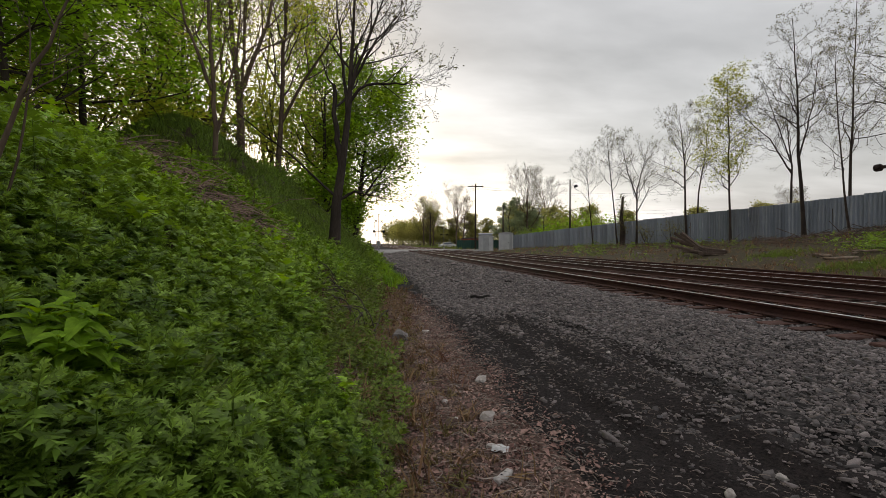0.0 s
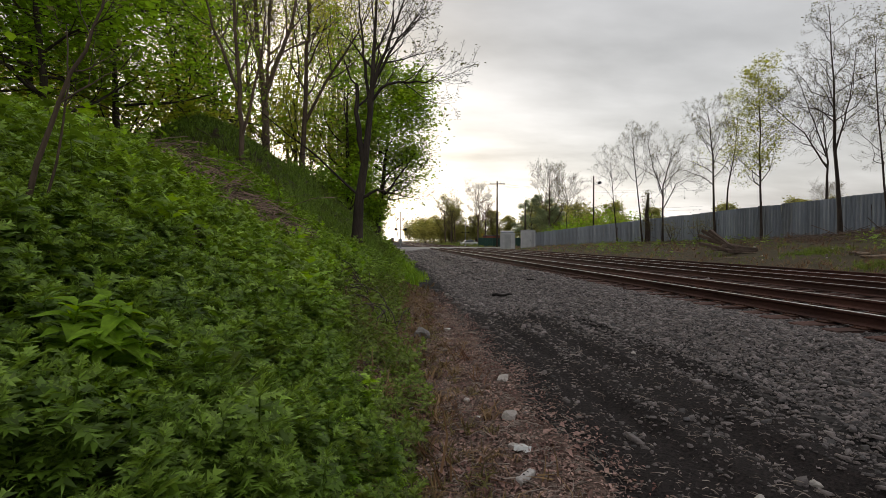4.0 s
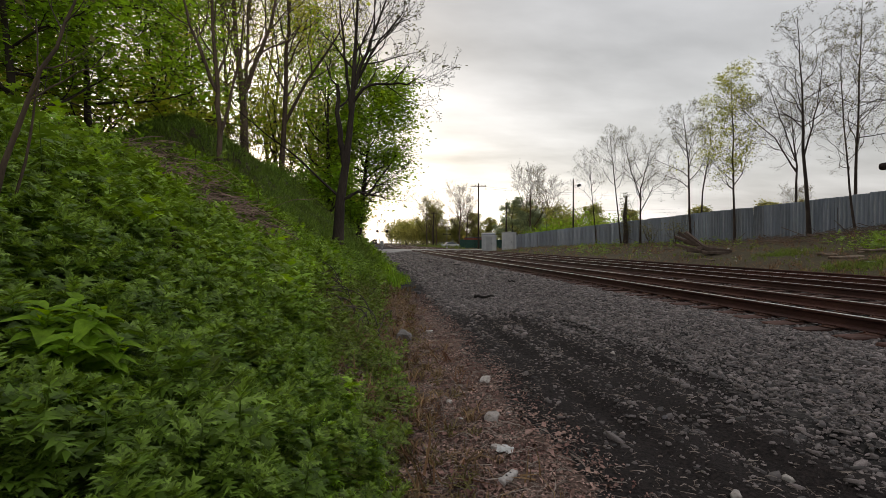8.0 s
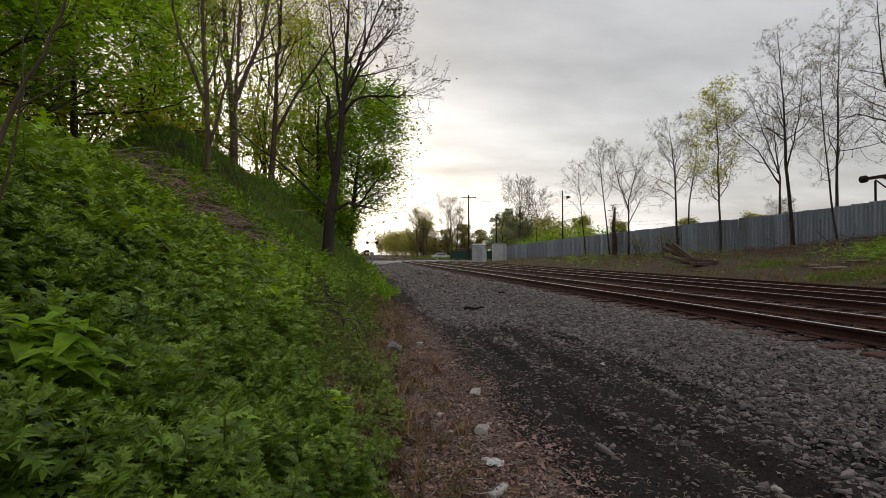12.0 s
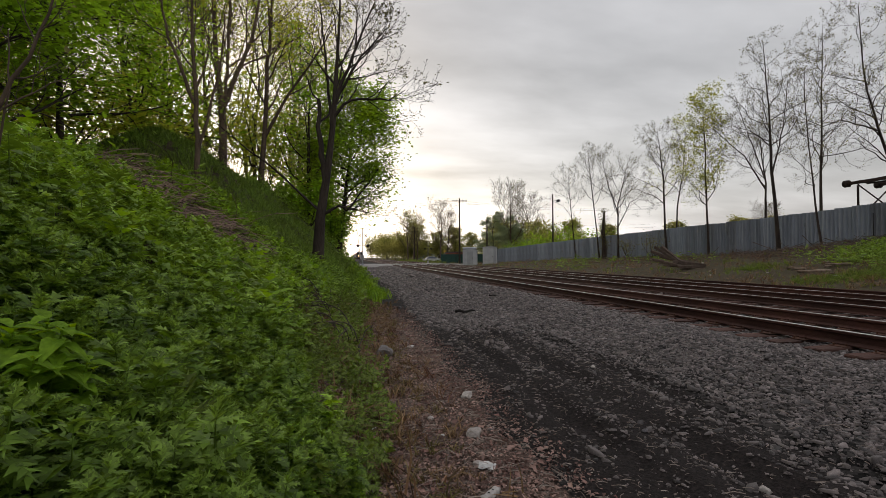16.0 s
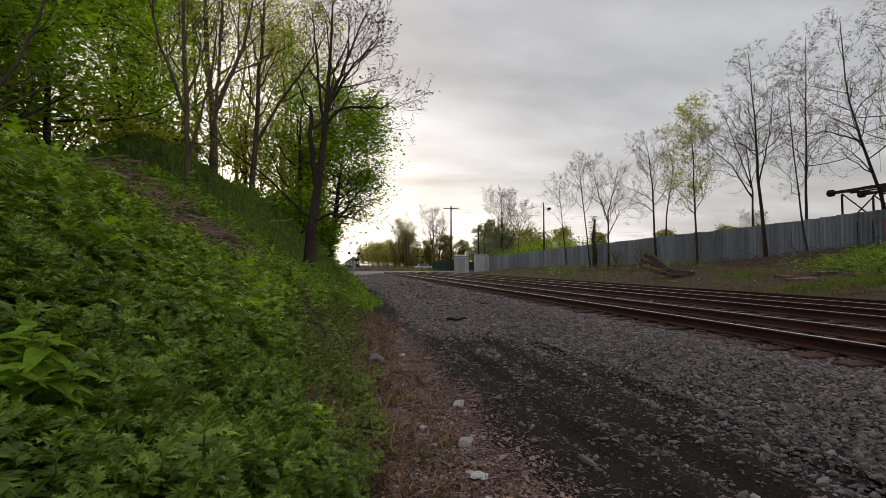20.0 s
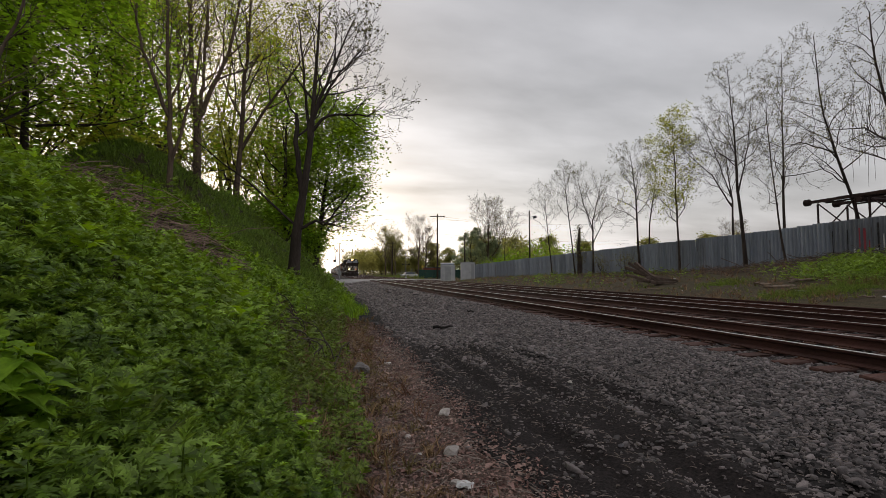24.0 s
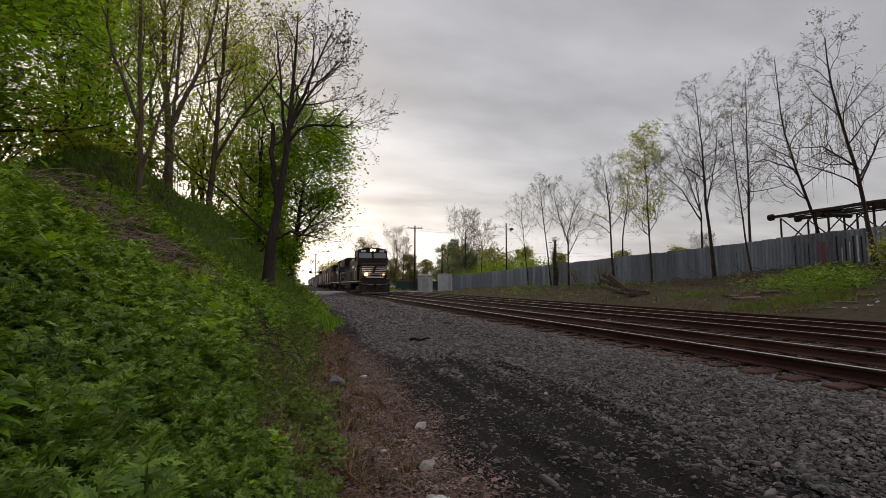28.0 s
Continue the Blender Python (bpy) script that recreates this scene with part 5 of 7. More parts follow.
def leaves(tips, per, size, seed, spread=0.25, droop=0.5, template=(LEAF_V, LEAF_F), share=1.0):
    rng = np.random.default_rng(seed)
    t = np.array([tuple(p) for p in tips])
    t = t[rng.uniform(0, 1, len(t)) < share]
    t = np.repeat(t, per, axis=0)
    t = t + rng.normal(0, spread, t.shape) * np.array([1, 1, 0.8])
    return scatter(*template, turns(rng, len(t), droop, size, 0.3), t)


def tree(name, label, x, y, seed, height, r, bark, leaf=None, per=2, size=0.09, spread=0.2, lean=None, z=None, turn=0.0, share=1.0, group="", **kw):
    rng = random.Random(seed)
    root = thing(name, label, "tree", group, at=pose(x, y, float(ground_z(x, y)) if z is None else z, 0, 0, turn))
    s, tips = grow(rng, height, r, lean, **kw)
    part("trunk", s, M[bark], root, smooth=True, fix=False)
    if leaf:
        V, F = leaves(tips, per, size, seed, spread, share=share)
        part("crown", array_mesh("crown", V, F, M[leaf]), M[leaf], root)
    return root


def build_left_trees():
    # the dark tree at the track side, its limbs nearly bare
    tree("tree", "dark leaning tree with bare broken limbs and few young leaves", -0.86, 13.0, 1, 6.0, 0.19, "bark", "leaf_bud", 4, 0.065, 0.05, share=0.12, kids=(9, 6, 4), ratio=(0.28, 0.45, 0.5), angle=(38, 42, 40), rise=0.14, sides=(9, 5, 4, 3), thin=0.004,
         stems=[([(0, 0, -0.3), (0.1, 0, 1.45), (0.27, 0, 2.56), (0.45, 0, 4.2), (0.55, 0, 5.9), (0.62, 0, 7.9)], 0.16, 0.02, 0.62, 6),
                ([(0.25, 0, 2.4), (0.07, 0.03, 3.66), (0.04, 0.05, 4.75)], 0.09, 0.05, 0.6, 2),
                ([(0.45, 0, 4.2), (0.8, -0.1, 4.65), (1.5, -0.25, 4.75), (2.0, -0.3, 4.7), (2.4, -0.35, 5.0)], 0.05, 0.008, 0.25, 8),
                ([(0.5, 0, 4.6), (0.95, -0.1, 5.9), (1.57, -0.18, 7.5)], 0.06, 0.015, 0.2, 10),
                ([(0.55, 0, 4.8), (1.2, -0.2, 5.9), (1.9, -0.3, 6.7)], 0.045, 0.01, 0.2, 8),
                ([(0.4, 0, 4.0), (0.25, 0.3, 5.6), (0.05, 0.5, 7.6)], 0.055, 0.015, 0.35, 5),
                ([(0.08, 0.01, 1.6), (-1.08, 0.2, 2.7), (-2.0, 0.4, 3.4), (-2.87, 0.55, 4.2)], 0.035, 0.008, 0.3, 6),
                ([(0.16, 0, 1.5), (0.6, -0.1, 1.74), (1.1, -0.2, 1.6)], 0.05, 0.02, 0.6, 3)])
    # the full green tree behind it
    tree("maple_tree", "bushy maple in bright green spring leaf", -0.5, 23.0, 2, 7.7, 0.15, "bark", "leaf_maple", 11, 0.145, 0.4, lean=[(0, 0, 0), (0.04, 0, 0.3), (0.12, 0, 1)],
         first=0.12, kids=(20, 7, 5), ratio=(0.34, 0.42, 0.45), angle=(64, 45, 42), rise=0.1)
    tree("maple_tree", "small green maple on the bank beside the track", -1.7, 21.5, 3, 7.5, 0.11, "bark", "leaf_bright", 4, 0.14, 0.3,
         first=0.12, kids=(15, 6, 4), ratio=(0.36, 0.42, 0.45), angle=(58, 45, 42), rise=0.1)
    # tall trunks behind and on the mound
    tree("tree", "slender brown forked tree growing out of the bank", -3.3, 11.25, 4, 5.5, 0.1, "bark_brown", "leaf_yellow", 2, 0.06, 0.12, share=0.2, kids=(9, 5, 4), ratio=(0.3, 0.45, 0.48), angle=(40, 40, 40),
         stems=[([(0, 0, -0.8), (-0.1, 0, 1.0), (-0.12, 0, 2.1), (-0.22, 0.1, 3.8), (-0.28, 0.1, 6.5)], 0.07, 0.02, 0.5, 6),
                ([(-0.12, 0, 2.0), (-0.55, 0.13, 3.0), (-0.9, 0.2, 4.1), (-1.0, 0.2, 5.5)], 0.045, 0.015, 0.35, 6),
                ([(-0.05, 0, 1.0), (0.22, 0, 2.1), (0.42, 0, 3.0), (0.5, 0, 4.2)], 0.04, 0.01, 0.35, 6)])
    tree("tree", "tall thick tree with upright limbs behind the mound", -4.5, 18.1, 5, 9.0, 0.22, "bark_brown", "leaf_yellow", 2, 0.1, 0.2, share=0.35, kids=(10, 6, 5), ratio=(0.3, 0.45, 0.48), angle=(42, 42, 40),
         stems=[([(0, 0, -1.5), (-0.04, 0, 1.5), (-0.08, 0, 2.7), (-0.4, 0.1, 5.1), (-0.6, 0.2, 9)], 0.17, 0.05, 0.55, 7),
                ([(-0.08, 0, 2.6), (0.47, 0, 4.1), (1.05, -0.1, 5.5), (1.5, -0.2, 8.5)], 0.1, 0.03, 0.35, 7),
                ([(-0.06, 0, 2.5), (0.1, 0, 4.3), (0.2, 0, 8.0)], 0.08, 0.03, 0.35, 6)])
    tree("tree", "tall slim tree with a long slanting limb on the bank", -3.4, 18.9, 6, 9.0, 0.14, "bark_brown", "leaf_yellow", 2, 0.1, 0.2, share=0.5, kids=(12, 6, 5), ratio=(0.28, 0.45, 0.48), angle=(45, 42, 40),
         stems=[([(-0.1, 0, -1.0), (0.18, 0, 2.0), (0.27, 0, 5.0), (0.4, 0, 6.5), (0.5, 0, 10)], 0.11, 0.03, 0.3, 14),
                ([(0.18, 0, 2.0), (1.1, -0.1, 3.8), (2.2, -0.3, 5.4), (2.9, -0.4, 6.6)], 0.07, 0.015, 0.3, 10)])
    # leafy maples over the crest
    for k, (x, y, h, label) in enumerate(((-6.3, 9.3, 4.6, "low spreading maple with layered fresh green leaves"), (-6.6, 12.2, 5.6, "spreading maple with fresh green leaves on the crest"),
                                          (-9.0, 13.0, 7.5, "taller maple with fresh green leaves behind the crest"), (-8.6, 8.0, 6.0, "spreading maple in young leaf over the bank"), (-7.4, 17.5, 6.5, "green maple behind the mound"), (-9.6, 10.6, 7.0, "tall leafy maple shading the crest"))):
        tree("maple_tree", label, x, y, 70 + k, h, 0.085, "bark", "leaf_bright", 5, 0.12, 0.3, first=0.16, kids=(16, 7, 5), ratio=(0.52, 0.42, 0.45), angle=(72, 45, 42), rise=0.03)
    tree("sapling", "thin pale leaning sapling on the bank", -1.93, 2.68, 9, 1.3, 0.035, "bark_brown", "leaf_bud", 1, 0.03, 0.04, share=0.3, z=1.48, wander=0.12, kids=(4, 3, 2), ratio=(0.22, 0.4, 0.4), thin=0.0018,
         stems=[([(-0.06, 0, -0.3), (0.07, 0, 0.27), (0.18, 0, 0.59), (0.27, 0, 0.82), (0.37, 0, 1.03), (0.43, 0, 1.22), (0.5, 0, 1.7)], 0.015, 0.004, 0.5, 5),
                ([(0.0, 0.05, -0.3), (0.16, 0.05, 0.42), (0.21, 0.06, 0.75), (0.2, 0.06, 1.1)], 0.008, 0.003, 0.5, 2),
                ([(0.2, 0, 0.66), (0.3, 0.02, 0.74), (0.4, 0.03, 0.82), (0.52, 0.05, 0.88)], 0.006, 0.002, 0.4, 2)])
    # woods behind
    protos = []
    for k, (leaf, h) in enumerate((("leaf_yellow", 13.0), ("leaf_bright", 11.0), ("leaf_yellow", 15.0))):
        protos.append(tree("wood_tree", ("tall thin woodland tree with yellow-green young leaves", "woodland tree in fresh green leaf",
                           "tall bare-limbed woodland tree with thin yellowish leaves")[k], -9 - 2 * k, 24 + 3 * k, 20 + k, h, 0.13, "bark_brown" if k != 1 else "bark", leaf, 2, 0.13, 0.3,
                           first=0.08, kids=(18, 6, 5), ratio=(0.34, 0.42, 0.45), angle=(46, 44, 42), group="woods on the bank"))
    rng = random.Random(77)
    spots = [(-6.5, 21), (-12, 17), (-13, 22), (-8, 28), (-5, 26.5), (-3.2, 29), (-15, 27), (-11, 31), (-6.5, 33), (-3.4, 34), (-18, 21), (-9.5, 38), (-4.5, 40), (-3.0, 43),
             (-20, 31), (-14, 36), (-16, 15.5), (-13, 10.5), (-17, 9), (-22, 14), (-3.5, 50), (-5, 48), (-3.6, 58), (-26, 22), (-24, 38)]
    for k, (x, y) in enumerate(spots):
        m = pose(x, y, float(ground_z(x, y)), rng.uniform(-3, 3), rng.uniform(-3, 3), rng.uniform(0, 360)) @ Matrix.Scale(rng.uniform(0.8, 1.15), 4)
        copy = copy_thing(protos[k % 3], m)
        copy.matrix_basis = m


def build_right_trees():
    # a row of locusts along the fence: place, stems (points, radii, first limb, limbs), leaves
    rows = [(27.2, 50.85, "thin leaning tree with few leaves before the fence", "leaf_bud", 1, [([(0, 0, -0.4), (-0.66, 0.2, 6.9), (-0.85, 0.3, 11)], 0.09, 0.02, 0.4, 16)]),
            (27.74, 46.44, "bare leaning tree with fine branches before the fence", "leaf_bud", 1, [([(0, 0, -0.4), (-0.85, 0.25, 8.3), (-1.15, 0.36, 13)], 0.11, 0.02, 0.4, 17)]),
            (28.1, 43.5, "spreading bare tree with buds before the fence", "leaf_bud", 1, [([(0, 0, -0.4), (0.07, 0.06, 5.7), (1.2, -0.06, 11.5)], 0.15, 0.02, 0.4, 13), ([(0.05, 0, 4.6), (-0.9, 0.2, 7.6), (-1.6, 0.3, 11)], 0.09, 0.02, 0.2, 12), ([(0.05, 0, 3.4), (1.5, 0, 6.0), (3.0, 0, 7.0)], 0.07, 0.015, 0.3, 9)]),
            (28.9, 37.05, "tall nearly bare tree with drooping twigs before the fence", "leaf_bud", 2, [([(0, 0, -0.4), (-0.14, 0.12, 7.5), (-0.58, 0.26, 13)], 0.15, 0.02, 0.35, 20)]),
            (31.8, 39.4, "slim curved tree with thin yellow-green leaves behind the fence", "leaf_yellow", 3, [([(0, 0, -2.8), (0.3, 0, 2.5), (0.9, 0, 5.4), (1.3, 0, 11.5)], 0.12, 0.02, 0.45, 16)]),
            (29.45, 32.6, "slim upright tree in yellow-green leaf before the fence", "leaf_yellow", 4, [([(0, 0, -0.4), (-0.05, 0.05, 3.4), (-0.1, 0.12, 7.0), (-0.11, 0.15, 10.2), (-0.2, 0.23, 13.6)], 0.13, 0.02, 0.34, 34)]),
            (30.13, 26.95, "many-branched bare tree with small buds before the fence", "leaf_bud", 1, [([(0.1, 0, -0.4), (-0.33, 0.14, 6.7), (-0.4, 0.2, 10), (-0.7, 0.33, 16.2)], 0.17, 0.025, 0.42, 18), ([(-0.3, 0.1, 5.6), (0.6, 0, 9.0), (1.1, 0, 13)], 0.08, 0.02, 0.2, 12)]),
            (32.9, 30.5, "bare tree with slanting limbs behind the fence", "leaf_bud", 1, [([(0, 0, -2.9), (0.09, 0, 2.8), (-0.4, 0.2, 9.3)], 0.15, 0.02, 0.55, 12), ([(0.05, 0, 2.4), (-1.6, 0.3, 5.0), (-4.2, 0.8, 8.0)], 0.09, 0.02, 0.25, 12), ([(0, 0, 3.2), (-1.4, 0, 6.5), (-2.6, 0, 10)], 0.07, 0.02, 0.25, 10)]),
            (30.46, 24.2, "bare curving tree before the fence", "leaf_bud", 1, [([(0.2, 0, -0.4), (-0.2, 0.1, 2.4), (-0.45, 0.14, 4.9), (-0.8, 0.26, 9.5), (-0.9, 0.2, 12)], 0.1, 0.02, 0.45, 15)]),
            (33.4, 26.6, "tall bare tree with fine twigs behind the fence", "leaf_bud", 2, [([(0, 0, -3), (0.28, 0, 4.75), (0.57, 0, 13.7)], 0.16, 0.02, 0.45, 20)]),
            (33.9, 21.9, "bare leaning tree behind the fence", "leaf_bud", 1, [([(0.4, 0, -2.6), (0, 0, 0), (-1.55, 0.13, 4.3), (-2.54, 0.21, 7.2), (-3.16, 0, 13.2)], 0.17, 0.03, 0.4, 17), ([(-1.5, 0.1, 4.2), (-4.0, 0.6, 4.9), (-6.5, 0.8, 3.6)], 0.07, 0.015, 0.2, 8)]),
            (30.4, 16.9, "leaning bare tree hung with vines before the fence", "leaf_bud", 1, [([(0.3, 0, -2.0), (0, 0, 0), (-0.85, 0, 4.1), (-2.3, 0, 8.2), (-2.8, 0, 12.5)], 0.2, 0.04, 0.45, 13), ([(-1.0, 0, 4.4), (-3.0, 0.3, 5.4), (-5.4, 0.4, 5.0)], 0.08, 0.02, 0.2, 8), ([(-0.7, 0, 3.4), (0.6, 0, 5.2), (1.6, 0, 7.5)], 0.08, 0.02, 0.2, 9)])]
    for k, (x, y, label, leaf, per, stems) in enumerate(rows):
        tall = {32.6: 1.0, 26.6: 1.0, 26.95: 0.86, 24.2: 0.95}.get(y, 0.78)
        stems = [([(p[0], p[1], p[2] if i < len(line) - 1 else line[-2][2] + (p[2] - line[-2][2]) * tall) for i, p in enumerate(line)], ra * 0.75, rb * 0.6, lo * 0.85, n + 1) for line, ra, rb, lo, n in stems]
        tree("tree", label, x, y, 40 + k, 11.0, 0.15, "bark", leaf, per + 1 if leaf == "leaf_bud" else per, 0.08 if leaf == "leaf_bud" else 0.12, 0.08 if leaf == "leaf_bud" else 0.24, wander=0.26, share=0.8 if leaf == "leaf_bud" else 0.95, stems=stems, thin=0.0055, kids=(10, 6, 4), ratio=(0.23 if y == 32.6 else 0.3, 0.46, 0.5), angle=(52, 45, 42), rise=0.13,
             z=(float(ground_z(x, y)) if x < fence_x(y) else {39.4: 4.3, 30.5: 4.5, 26.6: 4.75, 21.9: 5.0}[y]) if y != 16.9 else 3.6, group="trees along the fence")
    # vines that hang from the leaning trees
    rng = np.random.default_rng(71)
    s = Shape()
    for k in range(46):
        y = rng.uniform(16.0, 18.0)
        x, z0 = 28.2 + rng.normal(0, 0.9), rng.uniform(9.5, 13)
        L = rng.uniform(1.5, 4.0)
        s.tube([(x + 0.1 * math.sin(i * 1.3 + k), y + 0.1 * math.cos(i + k), z0 - L * i / 5) for i in range(6)], [0.009] * 5 + [0.005], 3, caps=False)
    tagged(new("hanging_vines", s.mesh("hanging_vines")), "thin bare vines hanging from the leaning trees", "vines", kind="stuff").data.materials.append(M["vine"])
    # an ivy-grown stump
    st = thing("stump", "broken trunk overgrown with ivy before the fence", "stump", at=pose(27.83, 45.8, float(ground_z(27.83, 45.8))))
    part("trunk", Shape().tube([(0, 0, -0.3), (0.05, 0, 1.5), (-0.1, 0, 3.0), (0.1, 0, 5.3)], [0.3, 0.26, 0.2, 0.1], 8), M["bark"], st, fix=False)
    rg = np.random.default_rng(5)
    c = np.stack([rg.normal(0, 0.3, 900), rg.normal(0, 0.3, 900), rg.uniform(1.0, 5.6, 900)], 1)
    part("ivy", array_mesh("ivy", *scatter(LEAF_V, LEAF_F, turns(rg, 900, 0.8, 0.14), c), M["leaf_bud"]), M["leaf_bud"], st, "brownish ivy leaves")


def bush(name, label, x, y, seed, size, n, leaf, mat_name, z=None, stems=7, group=""):
    rng = np.random.default_rng(seed)
    root = thing(name, label, "bush", group, at=pose(x, y, float(ground_z(x, y)) if z is None else z))
    s = Shape()
    pts = []
    for k in range(stems):
        a, t = rng.uniform(0, 6.28), rng.uniform(0.25, 0.9)
        e = np.array([math.cos(a) * size[0] * t, math.sin(a) * size[1] * t, size[2] * rng.uniform(0.6, 1.0)])
        s.tube([(0, 0, -0.1), tuple(e * (0.5, 0.5, 0.4)), tuple(e)], [0.03, 0.02, 0.008], 4, caps=False)
        for u in np.linspace(0.35, 1.0, 6):
            pts.append(e * (u, u, u ** 0.8))
    part("framework", s, M["bark"], root, fix=False)
    pts = np.array(pts)
    base = pts[rng.integers(0, len(pts), n)] + rng.normal(0, 0.22, (n, 3)) * np.array(size) * (0.8, 0.8, 0.6)
    base[:, 2] = np.maximum(base[:, 2], 0.05)
    part("foliage", array_mesh("foliage", *scatter(LEAF_V, LEAF_F, turns(rng, n, 0.7, leaf, 0.35), base), M[mat_name]), M[mat_name], root)
    return root


build_left_trees()
build_right_trees()
bush("bush", "tall sparse shrub with fine yellowish leaves beside the track", -0.55, 30.0, 84, (0.9, 1.2, 4.6), 1000, 0.1, "leaf_yellow", stems=12)
bush("bush", "yellow-green bush at the end of the fence", 28.3, 14.5, 81, (1.3, 1.3, 1.9), 2600, 0.13, "leaf_yellow")
bush("bush", "sparse green shrub before the fence", 27.8, 37.5, 82, (1.6, 1.6, 2.2), 900, 0.1, "leaf_bud")
bush("bush", "sparse shrub with thin leaves before the fence", 27.6, 41.0, 83, (1.3, 1.3, 2.0), 700, 0.1, "leaf_bud")
for k, (x, y, sz, mt) in enumerate([(-1.5, 28, 2.4, "leaf_bright"), (-1.9, 34, 2.8, "leaf_bright"), (-2.6, 42, 3.6, "leaf_yellow"), (-3.2, 52, 4.2, "leaf_bright"), (-3.0, 62, 5.0, "leaf_bright"), (-6.0, 15.8, 1.6, "leaf_yellow"), (-7.6, 14.2, 2.4, "leaf_yellow"), (-5.6, 20.5, 3.8, "leaf_yellow"), (-8.5, 18.5, 4.2, "leaf_yellow"), (-10.5, 15.0, 3.0, "leaf_yellow"), (-2.6, 25.5, 5.0, "leaf_yellow"), (-4.0, 24, 4.6, "leaf_yellow"), (-6.0, 26, 5.2, "leaf_yellow"), (-3.0, 31, 5.5, "leaf_yellow"), (-5.5, 31, 6.0, "leaf_bright"), (-8.5, 27, 5.5, "leaf_yellow"), (-1.6, 20.0, 2.4, "leaf_bright"), (-0.75, 22.6, 1.9, "leaf_bright"), (-0.6, 24.5, 1.9, "leaf_bright"), (-1.0, 30.0, 3.0, "leaf_yellow"), (-9.5, 10.5, 2.4, "leaf_yellow"), (-11.5, 12.0, 3.0, "leaf_yellow")]):
    bush("bush", "green undergrowth bush on the bank", x, y, 90 + k, (sz * 0.6, sz * 0.8, sz), (3000 if x > -5.2 else 1700) if sz > 2.2 else 1800, 0.14, mt, group="bank bushes")


# ---------------------------------------------------------------- corrugated fence
def build_fence():
    rng = random.Random(8)
    fence = thing("corrugated_fence", "long fence of weathered blue-grey corrugated metal sheets", "fence")
    meshes = []
    for k in range(3):
        w, h, n = 1.07, 2.6, 4
        v, f = [], []
        for i in range(n * 4 + 1):
            u = i / (n * 4)
            d = (0.0, 0.07, 0.07, 0.0)[i % 4] + rng.uniform(-0.003, 0.003)
            for z in (0, h * 0.5, h):
                v.append((d + (rng.uniform(-0.012, 0.012) if z else 0), u * w, z))
        for i in range(n * 4):
            for j in range(2):
                a = i * 3 + j
                f.append((a, a + 3, a + 4, a + 1))
        # a back skin gives the sheet its thickness
        m = len(v)
        v += [(x + 0.004, y, z) for x, y, z in v]
        f += [tuple(q + m for q in p)[::-1] for p in f]
        me = Shape().add(v, f).mesh("sheet")
        me.materials.append(M["fence"])
        meshes.append(me)
        me2 = me.copy()
        me2.materials.clear()
        me2.materials.append(M["fence_dark"])
        meshes.append(me2)
    y = 17.2
    k = 0
    post = Shape().box((0, 0, 1.2), (0.1, 0.1, 2.6), 0.01).mesh("post")
    post.materials.append(M["wood"])
    while y < 75.5:
        x, x2 = float(fence_x(y)), float(fence_x(y + 1))
        turn = math.degrees(math.atan2(x - x2, 1.0))
        z = min(float(fence_z(y)), float(fence_z(y + 1))) - 0.15
        tall = (0.5 * float(fence_top(y) + fence_top(y + 1)) - z) / 2.6
        dark = 18.9 < y < 21.4 or (rng.random() < 0.1 and y < 34)
        sh = part("sheet", meshes[rng.randrange(3) * 2 + (1 if dark else 0)], M["fence"], fence)
        sh.matrix_basis = pose(x, y, z + rng.uniform(-0.03, 0.03), rng.uniform(-0.5, 0.5), rng.uniform(-1, 1), turn) @ Matrix.Diagonal((1, 1, tall, 1))
        if k % 3 == 0:
            p = part("post", post, M["wood"], fence)
            p.matrix_basis = pose(x + 0.12, y, z - 0.3)
        y += 1.0 * math.cos(radians(turn))
        k += 1
    # faded smears of paint near the end, dark strips drawn for slots between sheets
    for (yy, zz, w, h, c) in ((20.42, 1.1, 0.13, 1.6, "graffiti_red"), (20.68, 1.35, 0.07, 1.2, "graffiti_red"), (19.75, 1.2, 0.1, 1.9, "dark_metal"), (19.3, 1.1, 0.08, 1.7, "dark_metal"), (18.9, 1.2, 0.1, 1.8, "dark_metal"), (18.5, 1.1, 0.07, 1.9, "dark_metal"), (18.1, 1.2, 0.09, 1.6, "dark_metal"), (21.3, 1.1, 0.06, 1.7, "dark_metal"), (22.1, 1.2, 0.05, 1.6, "dark_metal"), (18.7, 1.3, 0.1, 1.7, "graffiti_white"), (20.2, 0.7, 0.05, 0.9, "graffiti_red"), (19.9, 0.5, 0.3, 0.22, "graffiti_white"), (20.95, 0.45, 0.1, 0.5, "graffiti_white"), (19.5, 0.9, 0.07, 1.1, "graffiti_white"), (19.1, 1.1, 0.06, 1.3, "graffiti_white")):
        part("paint_smear", Shape().box((float(fence_x(yy)) - 0.045, yy, float(fence_z(yy)) + zz), (0.012, w, h), 0.004), M[c], fence, "streak on the sheets, faded paint or dark strip for a slot")


build_fence()


